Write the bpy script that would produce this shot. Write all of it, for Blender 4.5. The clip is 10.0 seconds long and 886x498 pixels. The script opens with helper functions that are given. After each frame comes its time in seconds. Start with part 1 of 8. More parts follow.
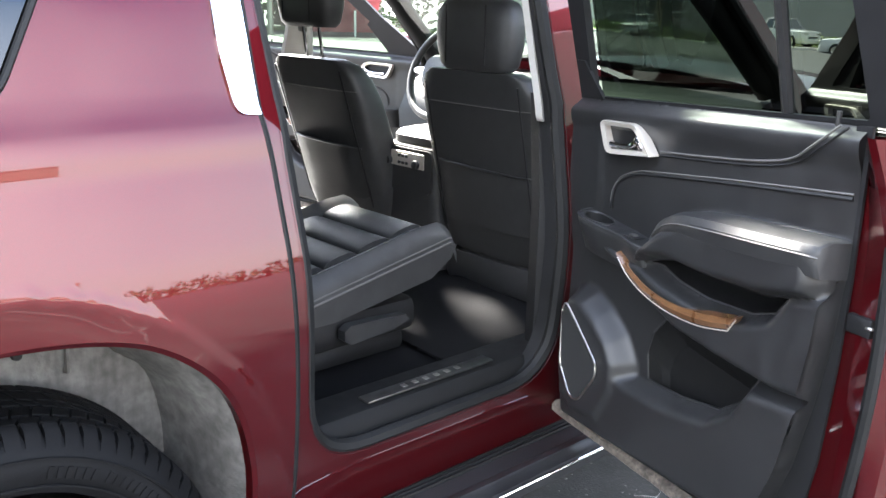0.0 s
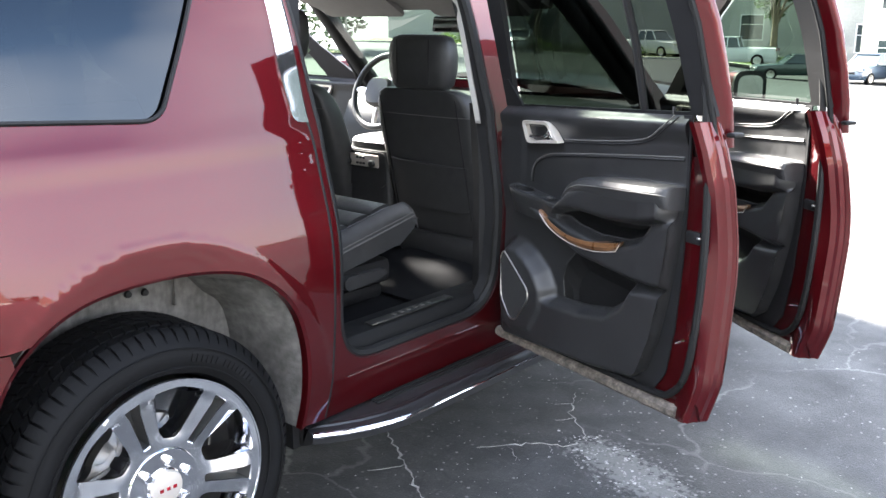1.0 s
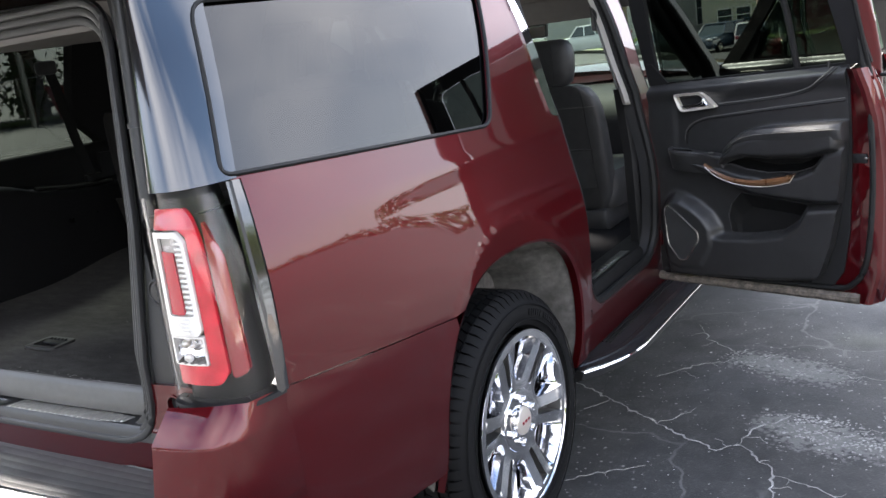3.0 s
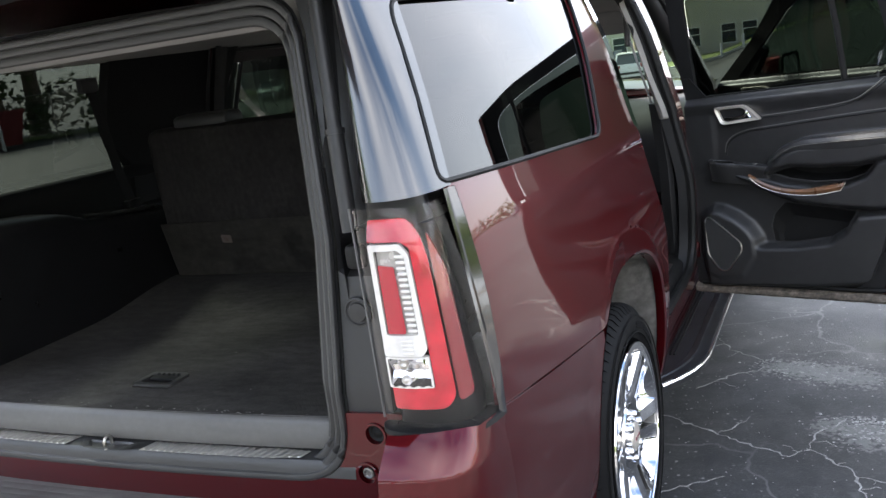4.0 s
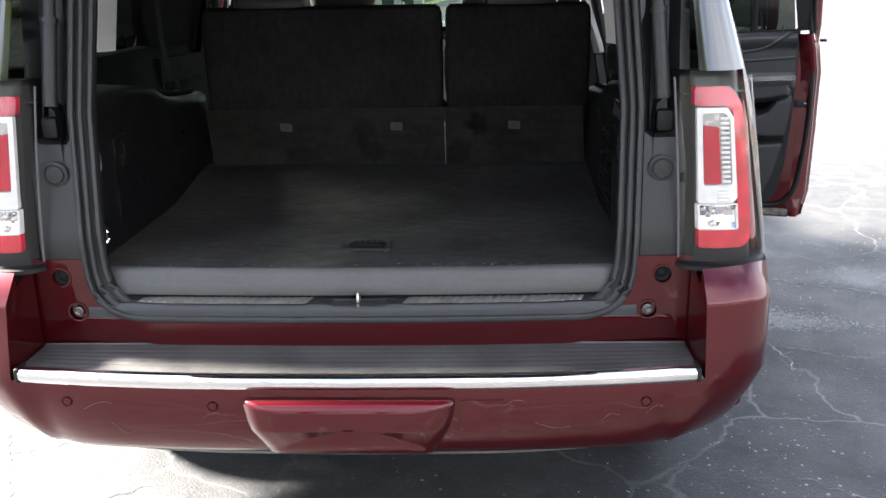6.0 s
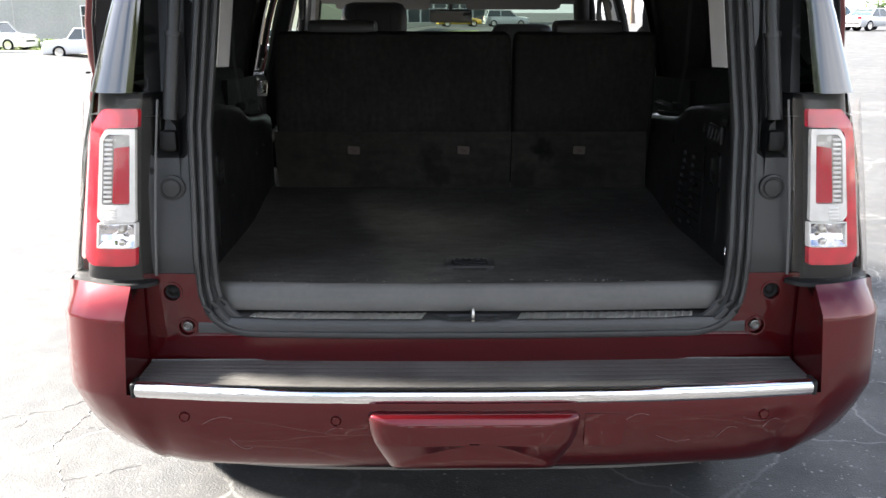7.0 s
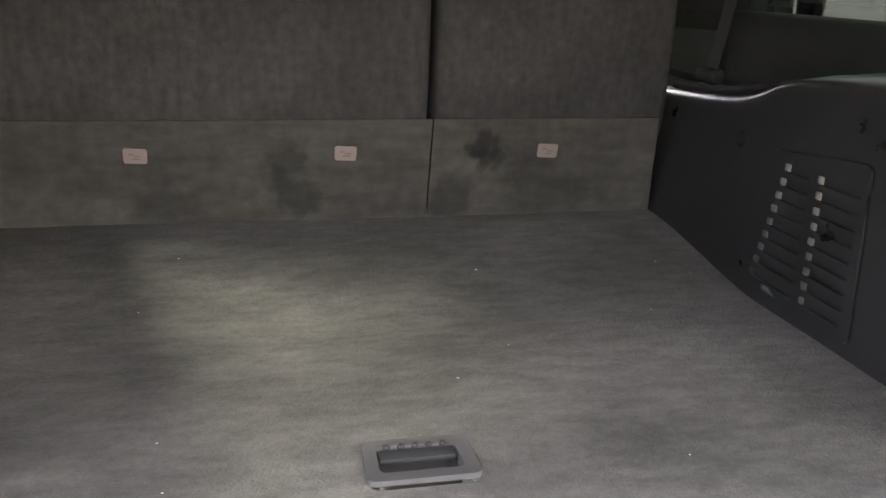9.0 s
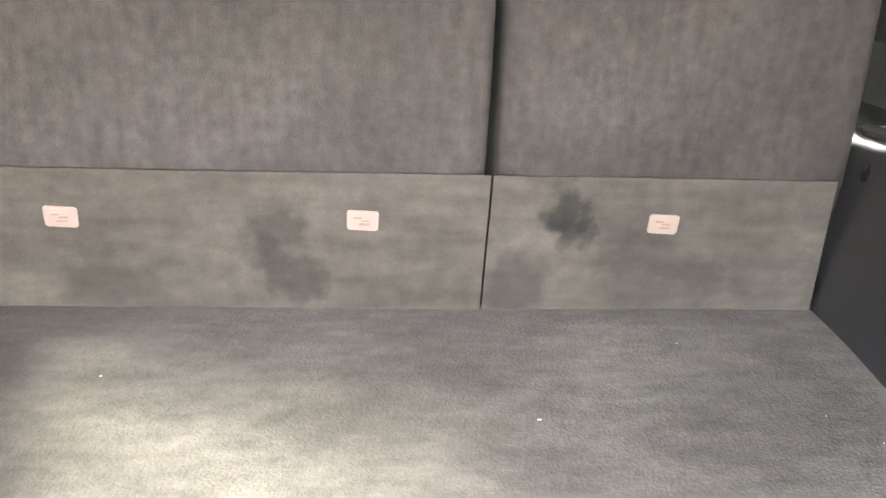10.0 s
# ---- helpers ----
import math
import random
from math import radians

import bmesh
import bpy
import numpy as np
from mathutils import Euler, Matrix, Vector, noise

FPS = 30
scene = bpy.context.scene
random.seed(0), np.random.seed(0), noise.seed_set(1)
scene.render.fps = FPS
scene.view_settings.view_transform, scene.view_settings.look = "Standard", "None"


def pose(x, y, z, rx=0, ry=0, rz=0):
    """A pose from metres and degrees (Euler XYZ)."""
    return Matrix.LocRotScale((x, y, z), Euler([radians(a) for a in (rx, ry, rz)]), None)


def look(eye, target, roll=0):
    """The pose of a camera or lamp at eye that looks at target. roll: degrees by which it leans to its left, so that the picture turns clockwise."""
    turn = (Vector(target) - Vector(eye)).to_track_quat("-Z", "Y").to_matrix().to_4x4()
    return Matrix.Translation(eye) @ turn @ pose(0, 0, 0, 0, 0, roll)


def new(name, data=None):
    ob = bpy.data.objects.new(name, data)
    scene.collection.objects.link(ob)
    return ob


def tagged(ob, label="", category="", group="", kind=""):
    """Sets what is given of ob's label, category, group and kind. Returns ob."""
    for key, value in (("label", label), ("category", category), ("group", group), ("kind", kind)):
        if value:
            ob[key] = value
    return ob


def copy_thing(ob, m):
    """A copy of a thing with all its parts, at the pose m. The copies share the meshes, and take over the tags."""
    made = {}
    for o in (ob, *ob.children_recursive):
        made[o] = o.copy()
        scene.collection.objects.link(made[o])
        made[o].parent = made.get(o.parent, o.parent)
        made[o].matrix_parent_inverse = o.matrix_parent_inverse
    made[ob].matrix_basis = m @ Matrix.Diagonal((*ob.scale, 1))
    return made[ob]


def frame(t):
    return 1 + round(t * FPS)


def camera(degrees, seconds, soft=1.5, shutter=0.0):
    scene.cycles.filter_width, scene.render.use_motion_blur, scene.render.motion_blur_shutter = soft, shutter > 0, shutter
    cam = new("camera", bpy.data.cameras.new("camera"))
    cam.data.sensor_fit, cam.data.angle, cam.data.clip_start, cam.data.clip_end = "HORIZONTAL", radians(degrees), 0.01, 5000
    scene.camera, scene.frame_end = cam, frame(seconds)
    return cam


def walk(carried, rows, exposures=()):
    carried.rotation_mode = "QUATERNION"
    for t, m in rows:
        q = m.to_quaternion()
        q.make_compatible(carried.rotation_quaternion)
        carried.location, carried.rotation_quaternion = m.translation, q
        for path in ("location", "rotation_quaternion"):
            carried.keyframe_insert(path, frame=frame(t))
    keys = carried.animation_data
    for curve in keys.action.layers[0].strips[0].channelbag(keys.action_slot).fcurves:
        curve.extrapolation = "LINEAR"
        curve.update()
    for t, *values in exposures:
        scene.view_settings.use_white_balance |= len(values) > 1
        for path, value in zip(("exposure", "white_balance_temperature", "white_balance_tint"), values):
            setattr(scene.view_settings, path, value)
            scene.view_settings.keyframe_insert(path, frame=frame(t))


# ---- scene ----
cam = camera(52.7, 10.0)
PATH = [
    (0, (2.377, 1.074, 1.49), (0.946, 2.365, 0.955), 1.2),
    (0.5, (2.605, 0.726, 1.527), (1.278, 2.132, 1.014), 0.6),
    (0.6, (2.665, 0.624, 1.523), (1.356, 2.05, 1.017), 1.2),
    (1, (2.839, 0.295, 1.557), (1.57, 1.758, 1.06), 0.0),
    (1.5, (2.884, -0.106, 1.547), (1.712, 1.433, 1.038), -1.2),
    (2, (2.75, -0.414, 1.587), (1.629, 1.16, 1.07), -3.8),
    (2.5, (2.445, -0.606, 1.599), (1.325, 0.97, 1.091), -7.4),
    (3, (2.236, -0.871, 1.619), (1.169, 0.753, 1.144), -8.0),
    (3.2, (2.132, -1.003, 1.643), (1.108, 0.652, 1.185), -8.0),
    (4.3, (1.363, -1.185, 1.645), (0.627, 0.62, 1.197), -7.8),
    (4.5, (1.2, -1.292, 1.65), (0.552, 0.545, 1.194), -7.2),
    (5, (0.881, -1.441, 1.628), (0.434, 0.437, 1.105), -5.1),
    (5.5, (0.546, -1.519, 1.637), (0.3, 0.377, 1.05), -3.6),
    (5.7, (0.439, -1.591, 1.627), (0.273, 0.31, 1.029), -2.7),
    (6.8, (-0.045, -1.82, 1.556), (-0.03, 0.108, 1.026), 0.7),
    (7, (-0.103, -1.736, 1.561), (-0.074, 0.197, 1.047), 0.1),
    (7.5, (-0.257, -1.455, 1.527), (-0.117, 0.47, 1.0), -1.8),
    (8, (-0.287, -1.134, 1.49), (0.115, 0.733, 0.896), -2.1),
    (8.5, (-0.218, -0.723, 1.482), (0.258, 1.131, 0.901), 1.7),
    (8.6, (-0.225, -0.649, 1.479), (0.263, 1.199, 0.891), 3.5),
    (9, (-0.178, -0.337, 1.446), (0.254, 1.518, 0.837), 1.9),
    (9.5, (-0.128, -0.057, 1.406), (0.288, 1.817, 0.842), 1.4),
    (10, (0.009, 0.206, 1.447), (0.194, 2.087, 0.792), 2.4),
]
walk(cam, [(t, look(eye, target, roll)) for t, eye, target, roll in PATH],
     exposures=[(0, 5.1, 6500, 10), (0.5, 5.12, 6500, 10), (1.0, 4.65, 6500, 10), (2.0, 3.85, 6600, 12), (3.0, 3.95, 6600, 12), (4.0, 3.9, 6600, 10), (4.5, 4.05, 6550, 11), (5.0, 4.2, 6500, 12), (5.7, 4.0, 6500, 12), (7.0, 3.5, 6600, 10),
                (7.5, 3.55, 6600, 10), (8.0, 4.35, 6800, 12), (8.5, 5.25, 7300, 14), (9.0, 6.5, 7500, 15), (9.5, 8.0, 7700, 17), (10.0, 8.7, 7700, 17)])

# ---- light ----
SUN_AZ, SUN_EL = 285.0, 40.0          # compass degrees from +y, clockwise
world = bpy.data.worlds.new("sky")
scene.world = world
world.use_nodes = True
wn, wl = world.node_tree.nodes, world.node_tree.links
sky = wn.new("ShaderNodeTexSky")
sky.sky_type, sky.sun_disc = "NISHITA", False
sky.sun_elevation, sky.sun_rotation = radians(SUN_EL), radians(SUN_AZ)
sky.air_density, sky.dust_density, sky.ozone_density = 1.0, 0.6, 2.0
coord = wn.new("ShaderNodeTexCoord")
cloud = wn.new("ShaderNodeTexNoise")
cloud.inputs["Scale"].default_value, cloud.inputs["Detail"].default_value, cloud.inputs["Roughness"].default_value = 1.7, 4, 0.5
ramp = wn.new("ShaderNodeValToRGB")
ramp.color_ramp.elements[0].position, ramp.color_ramp.elements[1].position = 0.38, 0.80
mixer = wn.new("ShaderNodeMixRGB")
mixer.inputs[2].default_value = (10.2, 10.2, 10.5, 1)
wl.new(coord.outputs["Generated"], cloud.inputs["Vector"])
wl.new(cloud.outputs["Fac"], ramp.inputs[0])
wl.new(ramp.outputs[0], mixer.inputs[0])
wl.new(sky.outputs[0], mixer.inputs[1])
sep = wn.new("ShaderNodeSeparateXYZ")
haze = wn.new("ShaderNodeMapRange")
haze.inputs["From Min"].default_value, haze.inputs["From Max"].default_value = 0.42, 0.0
haze.inputs["To Min"].default_value, haze.inputs["To Max"].default_value = 0.0, 0.7
veil = wn.new("ShaderNodeMixRGB")
veil.inputs[2].default_value = (6.3, 6.5, 7.2, 1)
wl.new(coord.outputs["Generated"], sep.inputs[0])
wl.new(sep.outputs["Z"], haze.inputs["Value"])
wl.new(haze.outputs[0], veil.inputs[0])
wl.new(mixer.outputs[0], veil.inputs[1])
wl.new(veil.outputs[0], wn["Background"].inputs["Color"])
wn["Background"].inputs["Strength"].default_value = 0.047
sun = new("sun", bpy.data.lights.new("sun", "SUN"))
sun.data.energy, sun.data.angle, sun.data.color = 5.0, radians(8.0), (1.0, 0.95, 0.88)
az, el = radians(SUN_AZ), radians(SUN_EL)
sun.matrix_world = look((0, 0, 30), Vector((0, 0, 30)) + Vector((-math.sin(az) * math.cos(el), -math.cos(az) * math.cos(el), -math.sin(el))))


# ---- materials ----
def material(name, colour, rough=0.5, metal=0.0, **more):
    """A principled material. more: noise=(scale, amount), fine=(scale, amount), bump=(scale, strength), coat, sheen, spec, flakes."""
    m = bpy.data.materials.new(name)
    m.use_nodes = True
    nt = m.node_tree
    b = nt.nodes["Principled BSDF"]
    b.inputs["Base Color"].default_value = (*colour, 1)
    b.inputs["Roughness"].default_value = rough
    b.inputs["Metallic"].default_value = metal
    b.inputs["Specular IOR Level"].default_value = more.get("spec", 0.5)
    b.inputs["Coat Weight"].default_value = more.get("coat", 0.0)
    b.inputs["Coat Roughness"].default_value = more.get("coat_rough", 0.03)
    b.inputs["Sheen Weight"].default_value = more.get("sheen", 0.0)
    tc = nt.nodes.new("ShaderNodeTexCoord")
    last = None
    for key in ("noise", "fine", "streak", "pile"):
        if key in more:
            sc, amount = more[key]
            n = nt.nodes.new("ShaderNodeTexNoise")
            n.inputs["Scale"].default_value, n.inputs["Detail"].default_value = sc, 5
            if key == "streak":
                st = nt.nodes.new("ShaderNodeVectorMath")
                st.operation = "MULTIPLY"
                st.inputs[1].default_value = more.get("along", (6.0, 1.0, 1.0))
                nt.links.new(tc.outputs["Object"], st.inputs[0])
                nt.links.new(st.outputs[0], n.inputs["Vector"])
            else:
                nt.links.new(tc.outputs["Object"], n.inputs["Vector"])
            mr = nt.nodes.new("ShaderNodeMapRange")
            mr.inputs["From Min"].default_value, mr.inputs["From Max"].default_value = 0.3, 0.7
            mr.inputs["To Min"].default_value, mr.inputs["To Max"].default_value = 1 - amount, 1 + amount
            nt.links.new(n.outputs["Fac"], mr.inputs["Value"])
            mul = nt.nodes.new("ShaderNodeVectorMath")
            mul.operation = "SCALE"
            if last is None:
                mul.inputs[0].default_value = colour
            else:
                nt.links.new(last, mul.inputs[0])
            nt.links.new(mr.outputs[0], mul.inputs["Scale"])
            last = mul.outputs[0]
            if key == "noise" and metal < 0.5:
                rr = nt.nodes.new("ShaderNodeMapRange")
                rr.inputs["From Min"].default_value, rr.inputs["From Max"].default_value = 0.3, 0.7
                rr.inputs["To Min"].default_value, rr.inputs["To Max"].default_value = max(0.02, rough - 0.06), min(1, rough + 0.06)
                nt.links.new(n.outputs["Fac"], rr.inputs["Value"])
                nt.links.new(rr.outputs[0], b.inputs["Roughness"])
    if last is not None:
        nt.links.new(last, b.inputs["Base Color"])
    if "bump" in more:
        sc, strength = more["bump"]
        n = nt.nodes.new("ShaderNodeTexNoise")
        n.inputs["Scale"].default_value, n.inputs["Detail"].default_value = sc, 4
        nt.links.new(tc.outputs["Object"], n.inputs["Vector"])
        bp = nt.nodes.new("ShaderNodeBump")
        bp.inputs["Strength"].default_value, bp.inputs["Distance"].default_value = strength, more.get("dist", 0.002)
        nt.links.new(n.outputs["Fac"], bp.inputs["Height"])
        nt.links.new(bp.outputs[0], b.inputs["Normal"])
    return m


def glass_mat(name, tint, rough=0.0, gloss=1.0, ior=1.6):
    """Thin tinted pane: a tinted see-through with a mirror coat that Fresnel drives."""
    m = bpy.data.materials.new(name)
    m.use_nodes = True
    nt = m.node_tree
    for n in list(nt.nodes):
        if n.type != "OUTPUT_MATERIAL":
            nt.nodes.remove(n)
    out = nt.nodes["Material Output"]
    tr, gl = nt.nodes.new("ShaderNodeBsdfTransparent"), nt.nodes.new("ShaderNodeBsdfGlossy")
    tr.inputs[0].default_value = (*tint, 1)
    gl.inputs["Roughness"].default_value = rough
    gl.inputs["Color"].default_value = (gloss, gloss, gloss, 1)
    lw, mx = nt.nodes.new("ShaderNodeLayerWeight"), nt.nodes.new("ShaderNodeMixShader")
    lw.inputs["Blend"].default_value = 0.5
    pw, ma = nt.nodes.new("ShaderNodeMath"), nt.nodes.new("ShaderNodeMath")
    pw.operation, ma.operation = "POWER", "MULTIPLY_ADD"
    pw.inputs[1].default_value = 5.0
    f0 = ((ior - 1) / (ior + 1)) ** 2
    ma.inputs[1].default_value, ma.inputs[2].default_value = 1 - f0, f0
    nt.links.new(lw.outputs["Facing"], pw.inputs[0])
    nt.links.new(pw.outputs[0], ma.inputs[0])
    nt.links.new(ma.outputs[0], mx.inputs[0])
    nt.links.new(tr.outputs[0], mx.inputs[1])
    nt.links.new(gl.outputs[0], mx.inputs[2])
    nt.links.new(mx.outputs[0], out.inputs[0])
    return m


PAINT = material("maroon_paint", (0.070, 0.0040, 0.0060), 0.36, 0.68, coat=1.0, fine=(900, 0.12), coat_rough=0.02, spec=0.0)
PAINT.node_tree.nodes["Principled BSDF"].inputs["Coat IOR"].default_value = 1.45
CHROME = material("chrome", (0.78, 0.78, 0.80), 0.06, 1.0)
ALLOY = material("polished_alloy", (0.84, 0.84, 0.85), 0.13, 1.0, noise=(30, 0.05))
DARKRIM = material("dusty_rim", (0.16, 0.157, 0.15), 0.38, 0.8, noise=(9, 0.25))
SATIN = material("satin_chrome", (0.66, 0.61, 0.54), 0.30, 0.6)
STEEL = material("brushed_steel", (0.50, 0.48, 0.44), 0.34, 1.0, noise=(40, 0.12))
SCUFF = material("scuff_steel", (0.46, 0.44, 0.40), 0.38, 0.75, noise=(30, 0.12), streak=(40, 0.12))
BLACK = material("black_plastic", (0.023, 0.023, 0.0233), 0.42, spec=0.40, noise=(30, 0.15), bump=(900, 0.25), dist=0.0006)
TRIM = material("black_trim", (0.009, 0.009, 0.0095), 0.55, spec=0.28, noise=(12, 0.2), bump=(700, 0.3), dist=0.0006)
LINING = material("glossy_lining", (0.006, 0.006, 0.0065), 0.33, spec=0.5, noise=(14, 0.2), bump=(700, 0.25), dist=0.0005)
# darker and duller than the other trims; for wells, covers and linings
WELL = material("deep_matt_black", (0.006, 0.006, 0.006), 0.7, spec=0.2, noise=(30, 0.2))
LEATHER = material("black_leather", (0.024, 0.024, 0.0242), 0.48, spec=0.42, noise=(25, 0.2), bump=(420, 0.5), dist=0.0008)
SEAL = material("grey_seal", (0.026, 0.026, 0.026), 0.45, spec=0.45, noise=(20, 0.15))
RUBBER = material("rubber", (0.007, 0.007, 0.007), 0.6, spec=0.25, noise=(20, 0.2))
TYRE = material("tyre_rubber", (0.0045, 0.0045, 0.0048), 0.66, spec=0.12, noise=(18, 0.25), bump=(300, 0.2))
GLOSS = material("gloss_black", (0.008, 0.008, 0.009), 0.10, spec=0.5, noise=(4, 0.2))
GLOSS.node_tree.nodes["Principled BSDF"].inputs["IOR"].default_value = 1.9
CARPET = material("grey_carpet", (0.038, 0.0355, 0.0325), 0.95, spec=0.1, noise=(3.4, 0.36), fine=(90, 0.14), streak=(16, 0.22), along=(1.0, 2.6, 1.0), pile=(420, 0.16), bump=(240, 0.7), dist=0.003)
MAT = material("floor_carpet", (0.0045, 0.0045, 0.005), 0.95, spec=0.1, noise=(8, 0.25), bump=(600, 1.0), dist=0.003)
HEAD = material("light_headliner", (0.33, 0.315, 0.29), 0.9, noise=(20, 0.06), bump=(400, 0.3))
# fabric of the visors and front headliner, with shade put into its colour
SHADED_HEAD = material("shaded_headliner", (0.15, 0.145, 0.14), 0.85, noise=(20, 0.08), bump=(400, 0.3))
GREYTRIM = material("grey_plastic", (0.088, 0.086, 0.084), 0.55, noise=(10, 0.1), bump=(900, 0.3), dist=0.0005)
EDGE = material("scuffed_edge", (0.062, 0.060, 0.056), 0.5, noise=(5, 0.08), fine=(70, 0.06), streak=(5, 0.10), along=(1.0, 1.0, 8.0), bump=(600, 0.3), dist=0.0006)
WOOD = material("wood_trim", (0.115, 0.055, 0.024), 0.3, noise=(18, 0.35), streak=(60, 0.35), along=(1.0, 1.0, 6.0), coat=0.5)
LINER = material("wheel_liner", (0.105, 0.100, 0.093), 0.95, spec=0.2, noise=(5, 0.28), fine=(40, 0.22), streak=(12, 0.18), along=(1.0, 5.0, 1.0), bump=(60, 0.6), dist=0.004)
RED = material("red_lens", (0.22, 0.004, 0.011), 0.10, coat=1.0, spec=0.3, noise=(60, 0.12))
RED_CORE = material("red_core", (0.34, 0.006, 0.020), 0.18, coat=0.8, spec=0.3, bump=(260, 0.4))
CLEAR = material("clear_lens", (0.62, 0.61, 0.58), 0.20, 0.1, coat=1.0, noise=(50, 0.1), bump=(220, 0.2))
STITCH = material("grey_stitch", (0.075, 0.072, 0.068), 0.7)
MARK = material("white_print", (0.75, 0.75, 0.73), 0.6)
LABEL = material("label_paper", (0.070, 0.053, 0.045), 0.7)
GLASS_DARK = glass_mat("privacy_glass", (0.021, 0.025, 0.0225), ior=1.62)
GLASS_REAR = glass_mat("rear_door_glass", (0.055, 0.066, 0.058), ior=1.5)
GLASS_DOOR = glass_mat("door_glass", (0.12, 0.165, 0.132), ior=1.48)
# tint far below clear glass, put in to dim the sun and view through it
GLASS = glass_mat("dimmed_glass", (0.20, 0.25, 0.215))
LENS = glass_mat("lens_cover", (0.97, 0.96, 0.96), ior=1.4)


def spots(m, places, colour, flat=(1, 0, 1), grain=30, push=0.20):
    """Ragged stains in a material: (x, z, radius, strength) in the object's own metres."""
    nt = m.node_tree
    b = nt.nodes["Principled BSDF"]
    old = b.inputs["Base Color"].links[0].from_socket
    tc = nt.nodes.new("ShaderNodeTexCoord")
    n = nt.nodes.new("ShaderNodeTexNoise")
    n.inputs["Scale"].default_value, n.inputs["Detail"].default_value, n.inputs["Roughness"].default_value = grain, 4, 0.55
    nt.links.new(tc.outputs["Object"], n.inputs["Vector"])
    sh = nt.nodes.new("ShaderNodeVectorMath")
    sh.operation = "MULTIPLY_ADD"
    sh.inputs[1].default_value, sh.inputs[2].default_value = (push, push, push), (-push / 2, -push / 2, -push / 2)
    nt.links.new(n.outputs["Color"], sh.inputs[0])
    ad = nt.nodes.new("ShaderNodeVectorMath")
    nt.links.new(tc.outputs["Object"], ad.inputs[0])
    nt.links.new(sh.outputs[0], ad.inputs[1])
    fl = nt.nodes.new("ShaderNodeVectorMath")
    fl.operation = "MULTIPLY"
    fl.inputs[1].default_value = flat
    nt.links.new(ad.outputs[0], fl.inputs[0])
    for x, z, r, strength in places:
        d = nt.nodes.new("ShaderNodeVectorMath")
        d.operation = "DISTANCE"
        d.inputs[1].default_value = (x, z * flat[1], z * flat[2])
        nt.links.new(fl.outputs[0], d.inputs[0])
        mr = nt.nodes.new("ShaderNodeMapRange")
        mr.inputs["From Min"].default_value, mr.inputs["From Max"].default_value = r, r * 0.55
        mr.inputs["To Min"].default_value, mr.inputs["To Max"].default_value = 0, strength
        nt.links.new(d.outputs["Value"], mr.inputs["Value"])
        mx = nt.nodes.new("ShaderNodeMixRGB")
        mx.inputs[2].default_value = (*colour, 1)
        nt.links.new(mr.outputs[0], mx.inputs[0])
        nt.links.new(old, mx.inputs[1])
        old = mx.outputs[0]
    nt.links.new(old, b.inputs["Base Color"])


# ---- mesh helpers ----
from mathutils.geometry import delaunay_2d_cdt


def part(name, bm, mat, parent=None, label="", smooth=True, angle=40):
    """Links a bmesh as one mesh object under a thing or a part."""
    me = bpy.data.meshes.new(name)
    bmesh.ops.recalc_face_normals(bm, faces=bm.faces[:])
    for f in bm.faces:
        f.smooth = smooth
    if smooth:
        for e in bm.edges:
            if len(e.link_faces) == 2 and e.calc_face_angle(0) > radians(angle):
                e.smooth = False
    bm.to_mesh(me)
    bm.free()
    for m in (mat if isinstance(mat, (list, tuple)) else [mat]):
        me.materials.append(m)
    ob = new(name, me)
    ob.parent = parent
    if label:
        tagged(ob, label)
    return ob


def empty(name, m=None, parent=None):
    ob = new(name)
    ob.empty_display_size = 0.1
    ob.parent = parent
    if m is not None:
        ob.matrix_basis = m
    return ob


def box(bm, c, s, bevel=0.0, seg=2, m=None, mi=0):
    """A box with centre c, size s and rounded edges, added to bm."""
    r = bmesh.ops.create_cube(bm, size=1.0)
    vs = r["verts"]
    bmesh.ops.scale(bm, vec=s, verts=vs)
    fs = list({f for v in vs for f in v.link_faces})
    if bevel > 0:
        es = list({e for v in vs for e in v.link_edges})
        out = bmesh.ops.bevel(bm, geom=es, offset=min(bevel, min(s) * 0.49), segments=seg, profile=0.5, affect="EDGES")
        vs = list({v for v in out["verts"]} | {v for v in vs if v.is_valid})
        fs = list({f for v in vs for f in v.link_faces})
    for f in fs:
        f.material_index = mi
    bmesh.ops.transform(bm, matrix=Matrix.Translation(c) @ (m or Matrix()), verts=vs)
    return vs


def loft(bm, rings, closed=True, caps=True):
    """Faces between rings of points."""
    rows = [[bm.verts.new(p) for p in ring] for ring in rings]
    n = len(rows[0])
    for a, b in zip(rows, rows[1:]):
        for i in range(n if closed else n - 1):
            j = (i + 1) % n
            bm.faces.new((a[i], a[j], b[j], b[i]))
    if caps and closed:
        bm.faces.new(rows[0][::-1])
        bm.faces.new(rows[-1])
    return rows


def tube(bm, pts, r, n=8, caps=True, flat=1.0, up=None):
    """A round bar along pts; flat scales it across."""
    pts = [Vector(p) for p in pts]
    rings, side0 = [], None
    for i, p in enumerate(pts):
        d = (pts[min(i + 1, len(pts) - 1)] - pts[max(i - 1, 0)]).normalized()
        ref = Vector(up) if up else (Vector((0, 0, 1)) if abs(d.z) < 0.9 else Vector((0, 1, 0)))
        a = d.cross(ref).normalized()
        if side0 is not None and a.dot(side0) < 0 and not up:
            a = -a
        side0 = a
        b = a.cross(d)
        rr = r[i] if isinstance(r, (list, tuple)) else r
        rings.append([p + rr * (math.cos(k * 2 * math.pi / n) * a + flat * math.sin(k * 2 * math.pi / n) * b) for k in range(n)])
    loft(bm, rings, True, caps)


